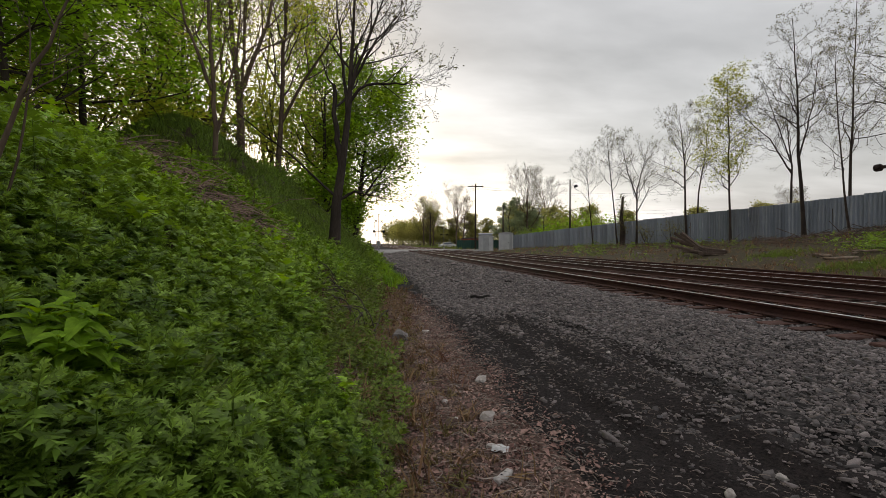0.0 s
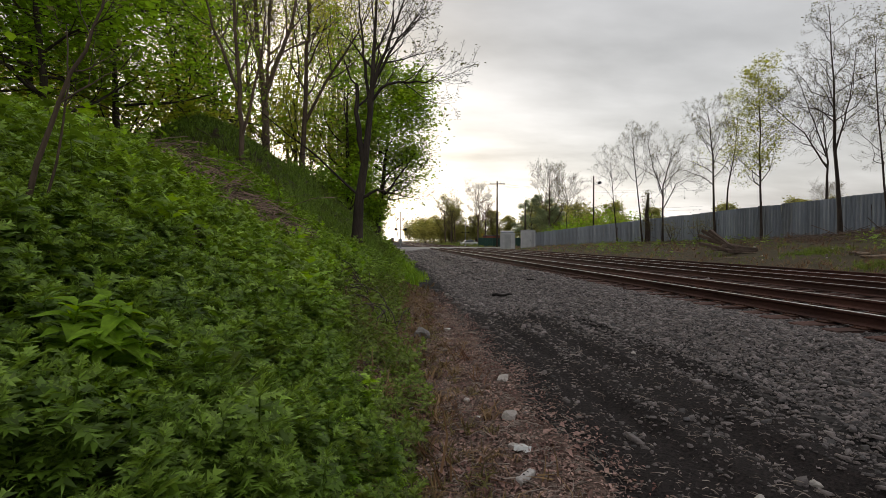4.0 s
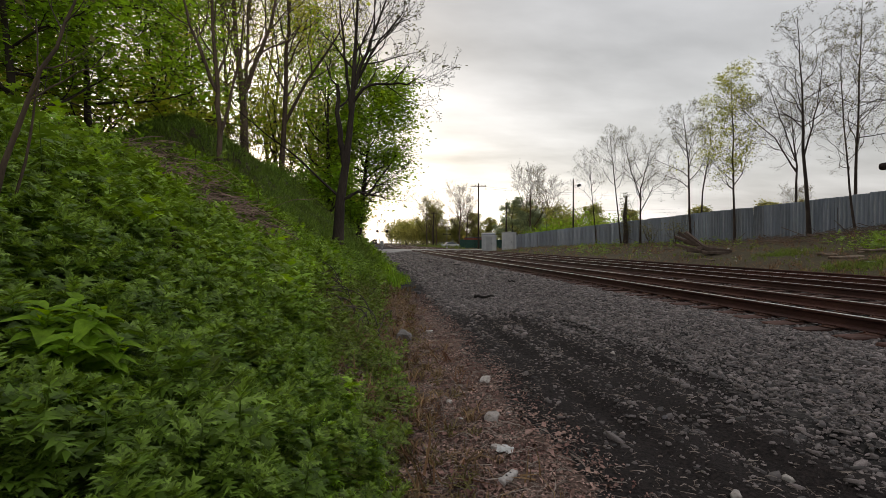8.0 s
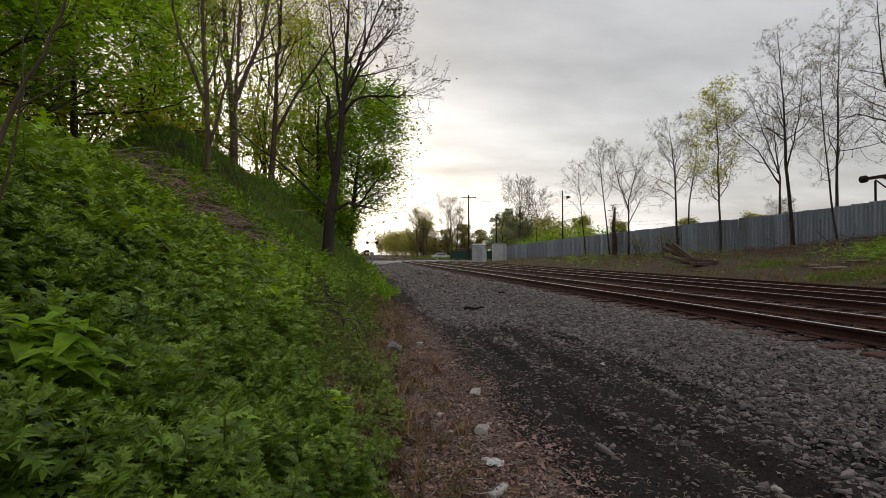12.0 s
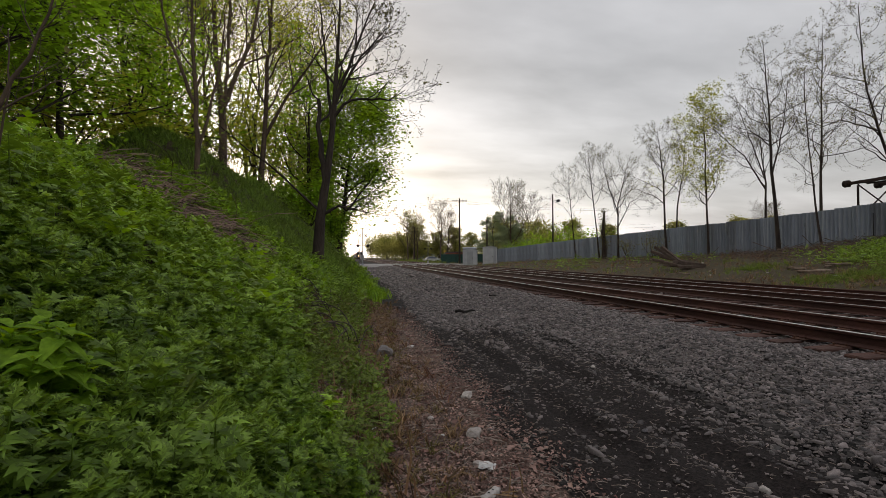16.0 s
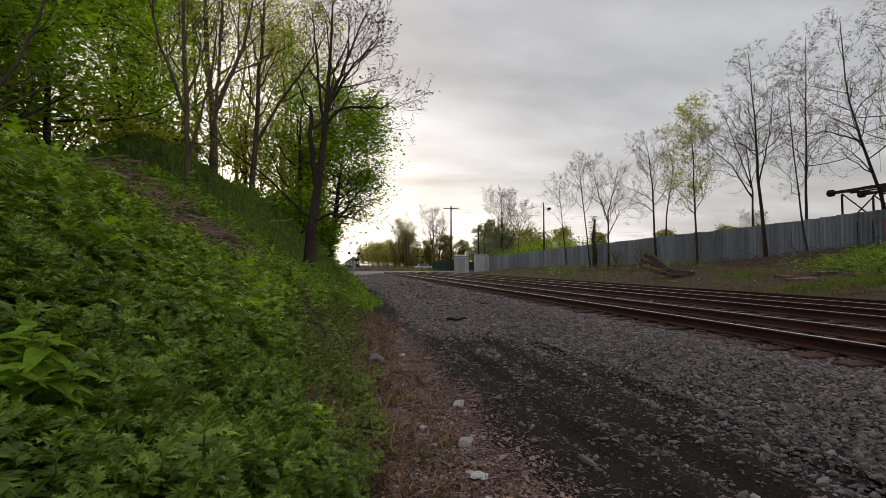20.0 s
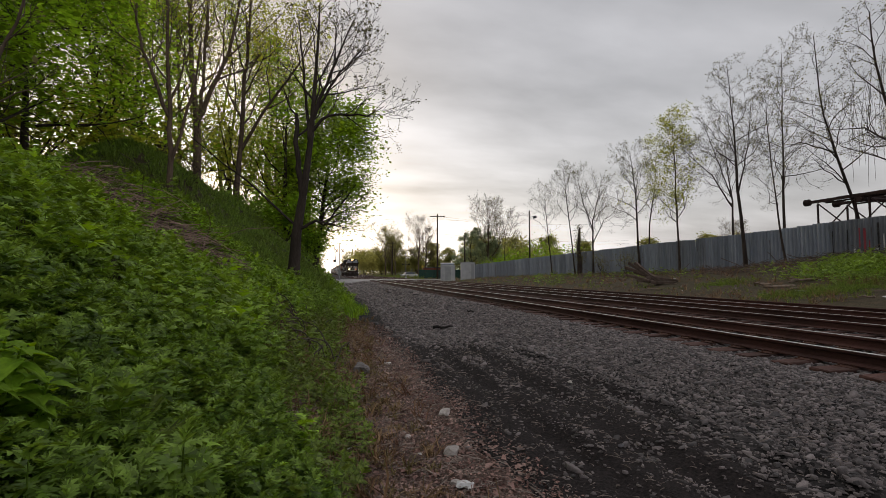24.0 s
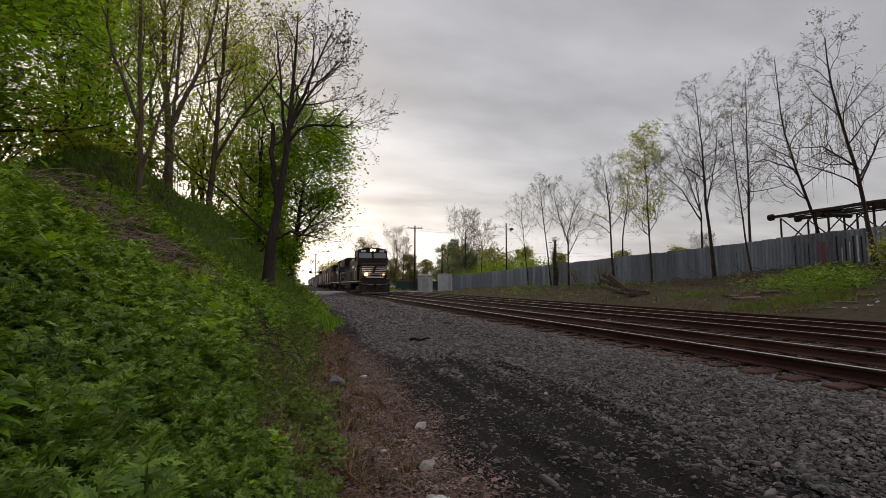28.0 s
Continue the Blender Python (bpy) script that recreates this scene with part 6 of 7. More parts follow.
# ---------------------------------------------------------------- debris on the far bank
def log(x, y, L, r, rz, label="grey fallen branch on the bank", lift=0.0, bark="bark_pale"):
    rng = random.Random(int(x * 100 + y * 10))
    s = Shape().tube([(L * (i / 5 - 0.5), rng.uniform(-0.06, 0.06) * L * 0.4, rng.uniform(0, 0.05)) for i in range(6)], [r, r, r * 0.9, r * 0.8, r * 0.7, r * 0.5], 7)
    ob = new("branch", s.mesh("branch", True))
    ob.data.materials.append(M[bark])
    ob.matrix_basis = pose(x, y, float(ground_z(x, y)) + r * 0.9 + lift, 0, 0, rz)
    return tagged(ob, label, "branch", "debris on the bank")


def old_tie(a, b, w=0.22, label="old weathered railway tie thrown on a heap"):
    """A worn square timber from the place a to the place b (heights above the ground at a)."""
    rng = random.Random(int(a[0] * 100 + b[1] * 10))
    z0 = float(ground_z(a[0], a[1]))
    p, q = Vector((a[0], a[1], z0 + a[2])), Vector((b[0], b[1], z0 + b[2]))
    s = Shape().box((0, 0, 0), (w, w * 0.8, (q - p).length), 0.02)
    s.v = [(u + rng.uniform(-0.02, 0.02), v + rng.uniform(-0.02, 0.02), c + rng.uniform(-0.05, 0.05)) for u, v, c in s.v]
    ob = new("railway_tie", s.mesh("railway_tie"))
    ob.data.materials.append(M["wood"])
    ob.matrix_basis = Matrix.Translation((p + q) / 2) @ (q - p).to_track_quat("Z", "Y").to_matrix().to_4x4()
    return tagged(ob, label, "railway tie", "heap of old ties")


for a, b in (((20.15, 23.95, 0.1), (18.75, 25.1, 1.35)), ((20.1, 23.9, 0.05), (18.5, 25.05, 0.6)), ((20.3, 24.2, 0.12), (19.75, 25.8, 1.4)), ((20.5, 24.2, 0.08), (19.0, 24.6, 0.25)), ((20.25, 24.1, 0.3), (19.2, 26.0, 1.1)),
             ((21.3, 23.9, 0.08), (19.5, 24.35, 0.3)), ((21.4, 24.6, 0.1), (20.2, 26.4, 0.6)), ((20.9, 23.6, 0.1), (19.4, 23.9, 0.12))):
    old_tie(a, b)
rngd = random.Random(17)
for x, y, L, r, rz in ((20.8, 17.8, 1.5, 0.05, 20), (20.3, 17.2, 1.1, 0.06, 65), (19.9, 16.1, 1.4, 0.07, 170), (19.4, 14.9, 0.9, 0.05, 10), (21.3, 16.6, 1.8, 0.05, 30), (22.4, 17.5, 1.6, 0.06, 40)):
    log(x, y, L, r, rz, "pale broken branch on the weedy bank", 0.03)
for x, y, L, r, rz in ((18.5, 10.9, 1.1, 0.035, 25), (18.3, 11.7, 0.5, 0.04, 95), (19.6, 11.9, 0.9, 0.035, 160), (20.4, 11.3, 1.0, 0.03, 20), (21.2, 12.1, 0.8, 0.035, 70), (19.9, 16.5, 1.3, 0.05, 12), (21.7, 16.3, 1.5, 0.06, 165)):
    log(x, y, L, r, rz, "pale broken branch on bare earth", 0.02)
for k in range(30):
    y = rngd.uniform(13, 46)
    x = rngd.uniform(18, float(fence_x(y)) - 1.5)
    log(x, y, rngd.uniform(0.5, 1.8), rngd.uniform(0.02, 0.055), rngd.uniform(0, 180))
for k in range(22):
    y = rngd.uniform(11, 24)
    rock("stone", rngd.uniform(18, 26), y, rngd.uniform(0.04, 0.1), M["stone_pale" if k % 3 == 0 else "stone_dark"], "broken stone among the weeds of the far bank", 300 + k)
# a long heap of dead branches below the fence
rgh = np.random.default_rng(19)
n = 800
hy = np.where(rgh.uniform(0, 1, n) < 0.5, rgh.normal(23.5, 3.0, n), rgh.uniform(14, 44, n))
hx = fence_x(hy) - 1.2 - np.abs(rgh.normal(0, 2.2, n)) - np.where(rgh.uniform(0, 1, n) < 0.25, 4.0, 0)
V, F = strips(rgh, hx, hy, ground_z(hx, hy) + rgh.uniform(0.0, 0.16, n), 0.7, 0.03, 0.22)
hy2, hx2 = rgh.normal(21.0, 1.8, 500), rgh.normal(0, 0.5, 500)
hx2 = fence_x(hy2) - 1.0 + hx2
V2, F2 = curls(rgh, hx2, hy2, ground_z(hx2, hy2) + rgh.uniform(0.0, 0.22, 500), 0.55, 0.028, 0.28)
tagged(new("brush_pile", array_mesh("brush_pile", V2, F2, M["vine"])), "dark tangled brush pile against the end of the fence", "brush", kind="stuff")
tagged(new("branch_heap", array_mesh("branch_heap", V, F, M["wood"])), "long low heap of dead branches below the fence", "brush", kind="stuff")
log(2.83, 10.9, 0.52, 0.036, 8, "black charred stick lying on the ballast", 0.02, "charred")
log(4.55, 13.9, 0.36, 0.025, 20, "small black charred stick lying on the ballast", 0.02, "charred")
for k, (x, y, s) in enumerate([(20.5, 34.5, 0.12), (22.0, 20.0, 0.1), (24.5, 17.5, 0.12), (25.5, 19.0, 0.1), (19.5, 21.5, 0.09), (23.0, 26.0, 0.1)]):
    rock("stone", x, y, s, M["stone_pale"], "pale stone among the weeds of the far bank", 200 + k)


def scrap(x, y, size, seed, label):
    """A crumpled piece of paper."""
    rng = random.Random(seed)
    s, n = Shape(), 5
    for i in range(n):
        for j in range(n):
            s.v.append(((i / (n - 1) - 0.5) * size, (j / (n - 1) - 0.5) * size * 0.7, rng.uniform(0, 0.28) * size))
    s.f += [(i * n + j, i * n + j + 1, (i + 1) * n + j + 1, (i + 1) * n + j) for i in range(n - 1) for j in range(n - 1)]
    ob = new("paper_scrap", s.mesh("paper_scrap"))
    ob.data.materials.append(M["white"])
    ob.matrix_basis = pose(x, y, float(ground_z(x, y)) + 0.012, 0, 0, rng.uniform(0, 360))
    return tagged(ob, label, "litter")


bottle = thing("crushed_bottle", "crushed pale plastic bottle with dark print, lying in dead leaves", "bottle", at=pose(0.81, 2.55, 0.035, 0, 0, 40))
part("bottle_body", Shape().tube([(-0.085, 0, -0.01), (-0.08, 0, -0.008), (-0.045, 0.004, -0.012), (-0.01, -0.006, -0.005), (0.03, 0.004, -0.011), (0.055, 0, -0.008), (0.07, 0, -0.01)], [0.018, 0.029, 0.021, 0.028, 0.023, 0.027, 0.012], 10), M["plastic"], bottle, smooth=True)
part("bottle_cap", Shape().tube([(0.07, 0, -0.01), (0.086, 0, -0.01)], 0.012, 10), M["plastic"], bottle)
for k in range(3):
    part("print_bar", Shape().box((-0.03 + k * 0.02, -0.004, 0.0165), (0.007, 0.013, 0.004), 0.001), M["dark_metal"], bottle, "dark print mark")
scrap(0.9, 2.91, 0.11, 1, "crumpled white paper in dead leaves")
scrap(0.72, 3.5, 0.035, 2, "small white paper scrap on the litter")
scrap(0.95, 7.05, 0.1, 3, "crumpled white paper beside dry weeds")
scrap(0.2, 3.75, 0.04, 4, "white paper scrap among low weeds")
scrap(20.8, 31.9, 0.35, 5, "white rubbish on the far bank")
scrap(18.75, 11.4, 0.22, 7, "crumpled white rubbish on bare earth")
scrap(19.4, 11.0, 0.2, 8, "crumpled white rubbish on bare earth")
scrap(19.2, 14.6, 0.4, 6, "white rubbish in the grass of the far bank")

# ---------------------------------------------------------------- crossing, sheds, poles
def build_crossing():
    z = RAIL_TOP - 0.02
    road = thing("road", "worn light grey road across the tracks", "road", kind="structure")
    part("carriageway", Shape().prism_x([(64.5, -0.2), (63.6, 0.05), (66.0, z), (73.0, z), (76, 0.05), (76, -0.2)], -3.0, 6.3), M["road"], road)
    part("carriageway", Shape().box((23, 69.5, z / 2 - 0.05), (15, 7, z), 0.05), M["road"], road)
    for x in TRACKS:
        part("crossing_panel", Shape().box((x, 69.5, z - 0.06), (1.36, 7, 0.14), 0.01), M["road"], road)
    for x in (8.92, 12.4):
        part("crossing_panel", Shape().box((x, 69.5, z - 0.06), (1.9 if x < 10 else 1.7, 7, 0.14), 0.01), M["road"], road)


def crossbuck(x, y, rz, h=5.2, gate=True, label="railway crossing signal with crossbucks, flashers and raised gate"):
    root = thing("crossing_signal", label, "crossing signal", at=pose(x, y, 0.25, 0, 0, rz))
    part("mast", Shape().tube([(0, 0, -0.2), (0, 0, h)], 0.06, 10), M["steel"], root)
    part("base", Shape().box((0, 0, 0.1), (0.35, 0.35, 0.4), 0.03), M["steel"], root)
    for sgn in (-1, 1):
        # boards take the dark pole material, so their backlit shade is in the colour
        sign = part("crossbuck_sign", Shape().box((0.4 * sgn, 0, 0), (0.1, 0.02, 0.66), 0.005, Matrix.Rotation(radians(40), 3, "Y")), M["pole"], root, "crossbuck boards, coloured dark as seen against the light")
        sign.location = (0, -0.08, h - 0.9)
        part("cross_board", Shape().box((0.4 * sgn, -0.012, 0), (0.1, 0.02, 0.66), 0.005, Matrix.Rotation(radians(-40), 3, "Y")), M["pole"], sign)
    arm = part("light_arm", Shape().tube([(-0.75, 0, h - 2.35), (0.75, 0, h - 2.35)], 0.035, 8), M["dark_metal"], root)
    for sgn in (-1, 1):
        part("flasher", Shape().tube([(0.7 * sgn, -0.06, h - 2.35), (0.7 * sgn, 0.02, h - 2.35)], 0.2, 18), M["dark_metal"], root, "round black flasher background")
        part("hood", Shape().tube([(0.7 * sgn, -0.3, h - 2.3), (0.7 * sgn, -0.06, h - 2.32)], [0.13, 0.12], 10), M["dark_metal"], root)
    part("bell", Shape().tube([(0, 0, h), (0, 0, h + 0.1), (0, 0, h + 0.16)], [0.11, 0.11, 0.03], 10), M["steel"], root)
    if gate:
        part("gate_motor", Shape().box((0, 0.2, 1.15), (0.5, 0.45, 0.7), 0.05), M["steel"], root)
        part("gate_arm", Shape().tube([(-0.3, 0.2, 1.0), (-0.55, 0.2, 3.2), (-0.9, 0.2, 6.2)], [0.06, 0.045, 0.03], 6), M["white"], root, "raised gate arm, white with worn bands")
    return root


def shed(x, y, w, d, h, label, door):
    root = thing("signal_cabinet", label, "cabinet", at=pose(x, y, 0.2, 0, 0, -15))
    part("body", Shape().box((0, 0, h / 2), (w, d, h), 0.03), M["shed"], root)
    part("roof", Shape().prism([(-w / 2 - 0.08, h), (w / 2 + 0.08, h), (w / 2 + 0.08, h + 0.06), (0, h + 0.2), (-w / 2 - 0.08, h + 0.06)], -d / 2 - 0.08, d / 2 + 0.08), M["shed"], root)
    dr = part("door", Shape().box((0, -d / 2 - 0.02, h * 0.48), (w * 0.42, 0.04, h * 0.88), 0.01), M["shed"], root)
    part("door_handle", Shape().box((w * 0.16, -d / 2 - 0.06, h * 0.5), (0.04, 0.05, 0.16), 0.01), M["dark_metal"], dr)
    for sx in (-0.33, 0.33):
        part("side_panel", Shape().box((sx * w, -d / 2 - 0.008, h * 0.5), (w * 0.2, 0.016, h * 0.9), 0.004), M["shed"], root)
    return root


def utility_pole(x, y, h, label, arms=1, lean=0.0, r=0.17, z=0.3):
    root = thing("utility_pole", label, "utility pole", at=pose(x, y, z, 0, lean, -10))
    part("pole", Shape().tube([(0, 0, -0.5), (0, 0, h * 0.5), (0, 0, h)], [r, r * 0.85, r * 0.65], 10), M["pole"], root, smooth=True)
    for k in range(arms):
        arm = part("crossarm", Shape().box((0, -0.15, h - 0.45 - 1.1 * k), (2.5, 0.12, 0.14), 0.01), M["pole"], root)
        for sx in (-1.1, -0.55, 0.55, 1.1):
            part("insulator", Shape().tube([(sx, -0.15, h - 0.38 - 1.1 * k), (sx, -0.15, h - 0.2 - 1.1 * k)], [0.05, 0.04], 6), M["steel"], arm)
    return root


def wire(a, b, sag, n=14, r=0.013):
    pts = []
    for i in range(n + 1):
        u = i / n
        p = Vector(a).lerp(Vector(b), u)
        p.z -= sag * 4 * u * (1 - u)
        pts.append(p)
    ob = new("overhead_wire", Shape().tube(pts, r, 4).mesh("overhead_wire"))
    ob.data.materials.append(M["dark_metal"])
    return tagged(ob, "thin dark overhead wire sagging across the crossing", "wire", "overhead wires")


build_crossing()
crossbuck(2.05, 66.0, 0)
crossbuck(17.3, 99.0, 0, 5.4, False, "railway crossing signal with black flashers beyond the road")
shed(17.25, 63.5, 2.1, 1.2, 2.2, "light silver signal cabinet with ribbed door beside the crossing", True)
shed(20.4, 64.0, 2.05, 1.2, 2.65, "taller silver signal cabinet beside the crossing", True)
utility_pole(18.3, 74.0, 11.0, "dark wooden utility pole with a crossarm", 1)
utility_pole(25.9, 83.0, 8.2, "dark short utility pole beside the pines", 0)
utility_pole(33.6, 82.0, 6.3, "pale thin pole beside the fence", 0, r=0.1)
utility_pole(21.0, 145.0, 11.0, "distant utility pole beyond the crossing", 2)
lamp_post = utility_pole(33.0, 69.5, 11.5, "tall pole with a street lamp behind the fence", 0, r=0.15)
part("lamp_bracket", Shape().tube([(0, 0, 10.2), (0.5, -0.1, 10.5), (0.9, -0.1, 10.5)], 0.04, 6), M["steel"], lamp_post)
part("lamp_head", Shape().tube([(0.8, -0.1, 10.62), (0.85, -0.1, 10.5), (0.95, -0.1, 10.2)], [0.12, 0.3, 0.36], 10), M["dark_metal"], lamp_post, "grey lamp head")
for a, b, sag in (((-30, 72, 9.0), (18.3, 74, 10.9), 0.8), ((-30, 72.5, 8.6), (18.3, 74, 10.6), 0.9), ((-30, 73, 6.6), (18.3, 74, 8.0), 0.7), ((-30, 73, 6.2), (18.3, 74, 7.6), 0.7),
                  ((18.3, 74, 10.9), (60, 78, 11.5), 0.9), ((18.3, 74, 10.6), (60, 78, 11.0), 0.9), ((18.3, 74, 8.0), (60, 80, 8.0), 0.7), ((18.3, 74, 7.6), (60, 80, 7.4), 0.7),
                  ((33, 69.5, 11.2), (18.3, 74, 10.4), 0.6)):
    wire(a, b, sag)


# ---------------------------------------------------------------- steel gantry behind the fence
def build_gantry():
    root = thing("steel_gantry", "rusted dark steel truss gantry behind the fence", "gantry", at=pose(33.6, 24.9, 1.9, 0, 0, -93))
    L, z = 22.0, 4.5
    for w in (0.0, 2.6):
        part("chord", Shape().box((L / 2, w, z), (L, 0.18, 0.2), 0.02), M["truss"], root)
        part("rail_angle", Shape().box((L / 2 + 0.6, w + 0.14, z - 0.16), (L - 1.2, 0.08, 0.1), 0.01), M["truss"], root)
        part("end_cap", Shape().tube([(-0.12, w, z), (0.16, w, z)], 0.24, 14), M["truss"], root)
    for k, x in enumerate((0.75, 3.2, 4.0, 6.6, 7.4, 10.0, 10.9, 13.5, 14.4, 17.0, 17.9, 20.6)):
        for w in (0.0, 2.6):
            part("post", Shape().box((x, w, z / 2 - 0.3), (0.1, 0.1, z + 0.2), 0.01), M["truss"], root)
            if k % 2 == 0 and x + 2.5 < L:
                part("brace", Shape().tube([(x, w, z - 0.15), (x + 2.45, w, z - 2.5)], 0.045, 5), M["truss"], root)
                part("brace", Shape().tube([(x, w, z - 2.5), (x + 2.45, w, z - 0.15)], 0.045, 5), M["truss"], root)
        part("cross_tie", Shape().box((x, 1.3, z + 0.02), (0.12, 2.7, 0.14), 0.01), M["truss"], root)
        if k % 2:
            part("roller", Shape().tube([(x + 0.3, -0.15, z - 0.28), (x + 0.3, 2.75, z - 0.28)], 0.15, 10), M["truss"], root)
            part("hanger", Shape().box((x + 0.3, 0.0, z - 0.18), (0.5, 0.12, 0.3), 0.02), M["truss"], root)
    for k in range(6):
        part("plank_deck", Shape().box((2.6 + k * 3.4, 1.3, z + 0.13), (1.5, 2.2, 0.06), 0.01), M["truss"], root)


build_gantry()


# ---------------------------------------------------------------- beyond the crossing
def build_distance():
    rng = random.Random(91)
    # tree line beside the far track
    a = tree("tree", "bare-topped tree beyond the crossing with yellowish leaves", 19.5, 150, 60, 15, 0.25, "bark_brown", "leaf_far", 2, 0.34, 0.5, share=0.7, first=0.2, thin=0.022, kids=(14, 7, 5), group="far trees")
    b = tree("tree", "wide bare tree with fine twigs beyond the crossing", 28.5, 140, 61, 16.5, 0.3, "bark_brown", "leaf_bud", 1, 0.22, 0.4, first=0.25, thin=0.022, kids=(17, 7, 6), angle=(60, 44, 42), ratio=(0.5, 0.46, 0.48), group="far trees")
    c = tree("tree", "round dense green tree in the distance", 26, 175, 62, 12, 0.22, "bark", "leaf_far", 5, 0.62, 0.7, first=0.03, kids=(18, 6, 4), angle=(60, 45, 42), rise=0.1, group="far trees")
    hedge = bush("hedge_tree", "dense leafy tree of the far tree line", 21.5, 178, 640, (4.5, 4.5, 10), 3400, 0.5, "leaf_far", 0.1, 16, "far trees")
    for x, y, s, p in ((25.5, 162, 0.6, hedge), (23.0, 190, 0.9, hedge), (21.0, 205, 1.0, hedge), (21.5, 222, 1.1, hedge), (20.5, 245, 1.15, hedge), (20.5, 275, 1.3, hedge), (20, 320, 1.45, hedge), (22.5, 262, 1.2, hedge), (24.5, 240, 1.1, hedge), (26.5, 228, 1.0, hedge), (21.5, 300, 1.35, hedge), (19.5, 380, 1.6, hedge),
                       (33, 185, 0.7, hedge), (38, 190, 0.7, hedge), (28, 195, 0.7, hedge), (44, 185, 0.8, hedge), (52, 170, 0.9, hedge), (60, 150, 0.8, hedge), (72, 130, 0.8, hedge), (-4, 95, 0.6, hedge), (-5, 110, 0.7, hedge), (-6, 140, 0.8, hedge), (-7, 180, 0.9, hedge),
                       (-8, 240, 1.0, hedge), (38, 102, 0.85, hedge), (44, 98, 0.8, hedge), (50, 95, 0.65, hedge), (41, 106, 0.9, hedge), (47.5, 101, 0.75, hedge), (26.5, 205, 1.0, hedge), (29, 190, 0.8, hedge), (24.5, 172, 0.7, hedge), (31.5, 178, 0.7, hedge), (35, 172, 0.75, hedge), (35, 95, 0.95, b), (23.5, 155, .9, a), (24, 168, 0.9, b),
                       (45, 110, 0.95, b), (33, 150, 0.9, b), (36, 130, 0.6, c), (44, 125, 0.75, c), (52, 120, 0.8, c), (33, 165, 0.75, c), (40, 170, 0.9, c), (60, 115, 0.8, c), (50, 150, 1.0, c), (68, 110, 0.7, c),
                       (80, 100, 0.7, c), (64, 64, 0.55, c), (76, 70, 0.6, b), (90, 82, 0.7, c), (-6, 120, 1.0, c), (-8, 150, 1.1, c), (-7, 90, 0.9, c), (-10, 200, 1.2, c), (-9, 260, 1.3, c), (-10, 105, 0.9, b), (70, 50, .45, c), (75, 38, .45, b), (80, 52, .5, c)):
        m = pose(x, y, 0.1, 0, 0, rng.uniform(0, 360)) @ Matrix.Scale(s, 4)
        copy_thing(p, m).matrix_basis = m
    # pines and a light green shrub behind the fence
    for k, (x, y, h) in enumerate(((31.2, 95, 10.0), (34.2, 96, 10.5), (37.5, 99, 8.5))):
        root = thing("pine_tree", "dark green spreading pine behind the cabinets", "tree", "pines", at=pose(x, y, 0.2))
        s, tips = grow(random.Random(300 + k), h, 0.2, first=0.12, kids=(18, 6, 4), ratio=(0.42, 0.35, 0.4), angle=(80, 40, 40), rise=0.05, sides=(7, 4, 3, 3))
        part("trunk", s, M["bark"], root, fix=False)
        part("crown", array_mesh("crown", *leaves(tips, 6, 0.26, 300 + k, 0.2), M["needle"]), M["needle"], root)
    for k, (x, y, s) in enumerate(((38, 73, 6.4), (41, 73, 5.4), (36, 80, 5.6), (33, 84, 4.4))):
        bush("bush", "fresh green shrub behind the fence", x, y, 400 + k, (s * 0.8, s * 0.8, s), 1800, 0.3, "leaf_bright", group="shrubs behind the fence")
    # grey house, red building, green fence, sign, parked car
    h = thing("house", "grey-blue house beyond the crossing", "house", at=pose(36.5, 212, 0.1, 0, 0, 12))
    part("wall", Shape().box((0, 0, 2.2), (9, 8, 4.4), 0.03), M["house"], h)
    part("roof", Shape().prism([(-5, 4.4), (5, 4.4), (0, 7.4)], -4.4, 4.4), M["roofing"], h)
    for wx, wz in ((-3, 1.5), (0, 1.5), (3, 1.5), (-1.5, 3.6), (1.5, 3.6)):
        w = part("window", Shape().box((wx, -4.03, wz), (1.1, 0.08, 1.2), 0.01), M["white"], h)
        part("pane", Shape().box((wx, -4.08, wz), (0.9, 0.02, 1.0)), M["glass"], w)
    r = thing("low_building", "low red building behind a green fence", "building", at=pose(28.8, 122, 0.1, 0, 0, 12))
    part("wall", Shape().box((0, 0, 1.3), (2.6, 7, 2.6), 0.03), M["brick_red"], r)
    part("roof", Shape().box((0, 0, 2.72), (3.0, 7.6, 0.24), 0.03), M["roofing"], r)
    part("window", Shape().box((-0.3, -3.53, 1.5), (1.2, 0.08, 0.9), 0.01), M["glass"], r)
    wb = thing("white_building", "low white building behind the signal cabinets", "building", at=pose(21.4, 79, 0.1, 0, 0, -16))
    part("wall", Shape().box((0, 0, 1.45), (2.3, 2.4, 2.9), 0.03), M["house"], wb)
    part("roof", Shape().box((0, 0, 3.0), (2.5, 2.6, 0.2), 0.03), M["white"], wb)
    g = thing("green_fence", "dark green mesh fence beyond the crossing", "fence")
    for k in range(8):
        part("fence_panel", Shape().box((19.5 + k * 1.25, 92 - k * 1.1, 1.1), (1.6, 0.05, 1.9), 0.01, Matrix.Rotation(radians(-41), 3, "Z")), M["green_mesh"], g)
        part("post", Shape().tube([(18.9 + k * 1.25, 92.5 - k * 1.1, 0), (18.9 + k * 1.25, 92.5 - k * 1.1, 2.15)], 0.05, 6), M["green_mesh"], g)
    sg = thing("warning_sign", "yellow diamond warning sign on a post", "sign", at=pose(20.0, 94, 0.1))
    part("post", Shape().tube([(0, 0, -0.2), (0, 0, 2.6)], 0.04, 6), M["steel"], sg)
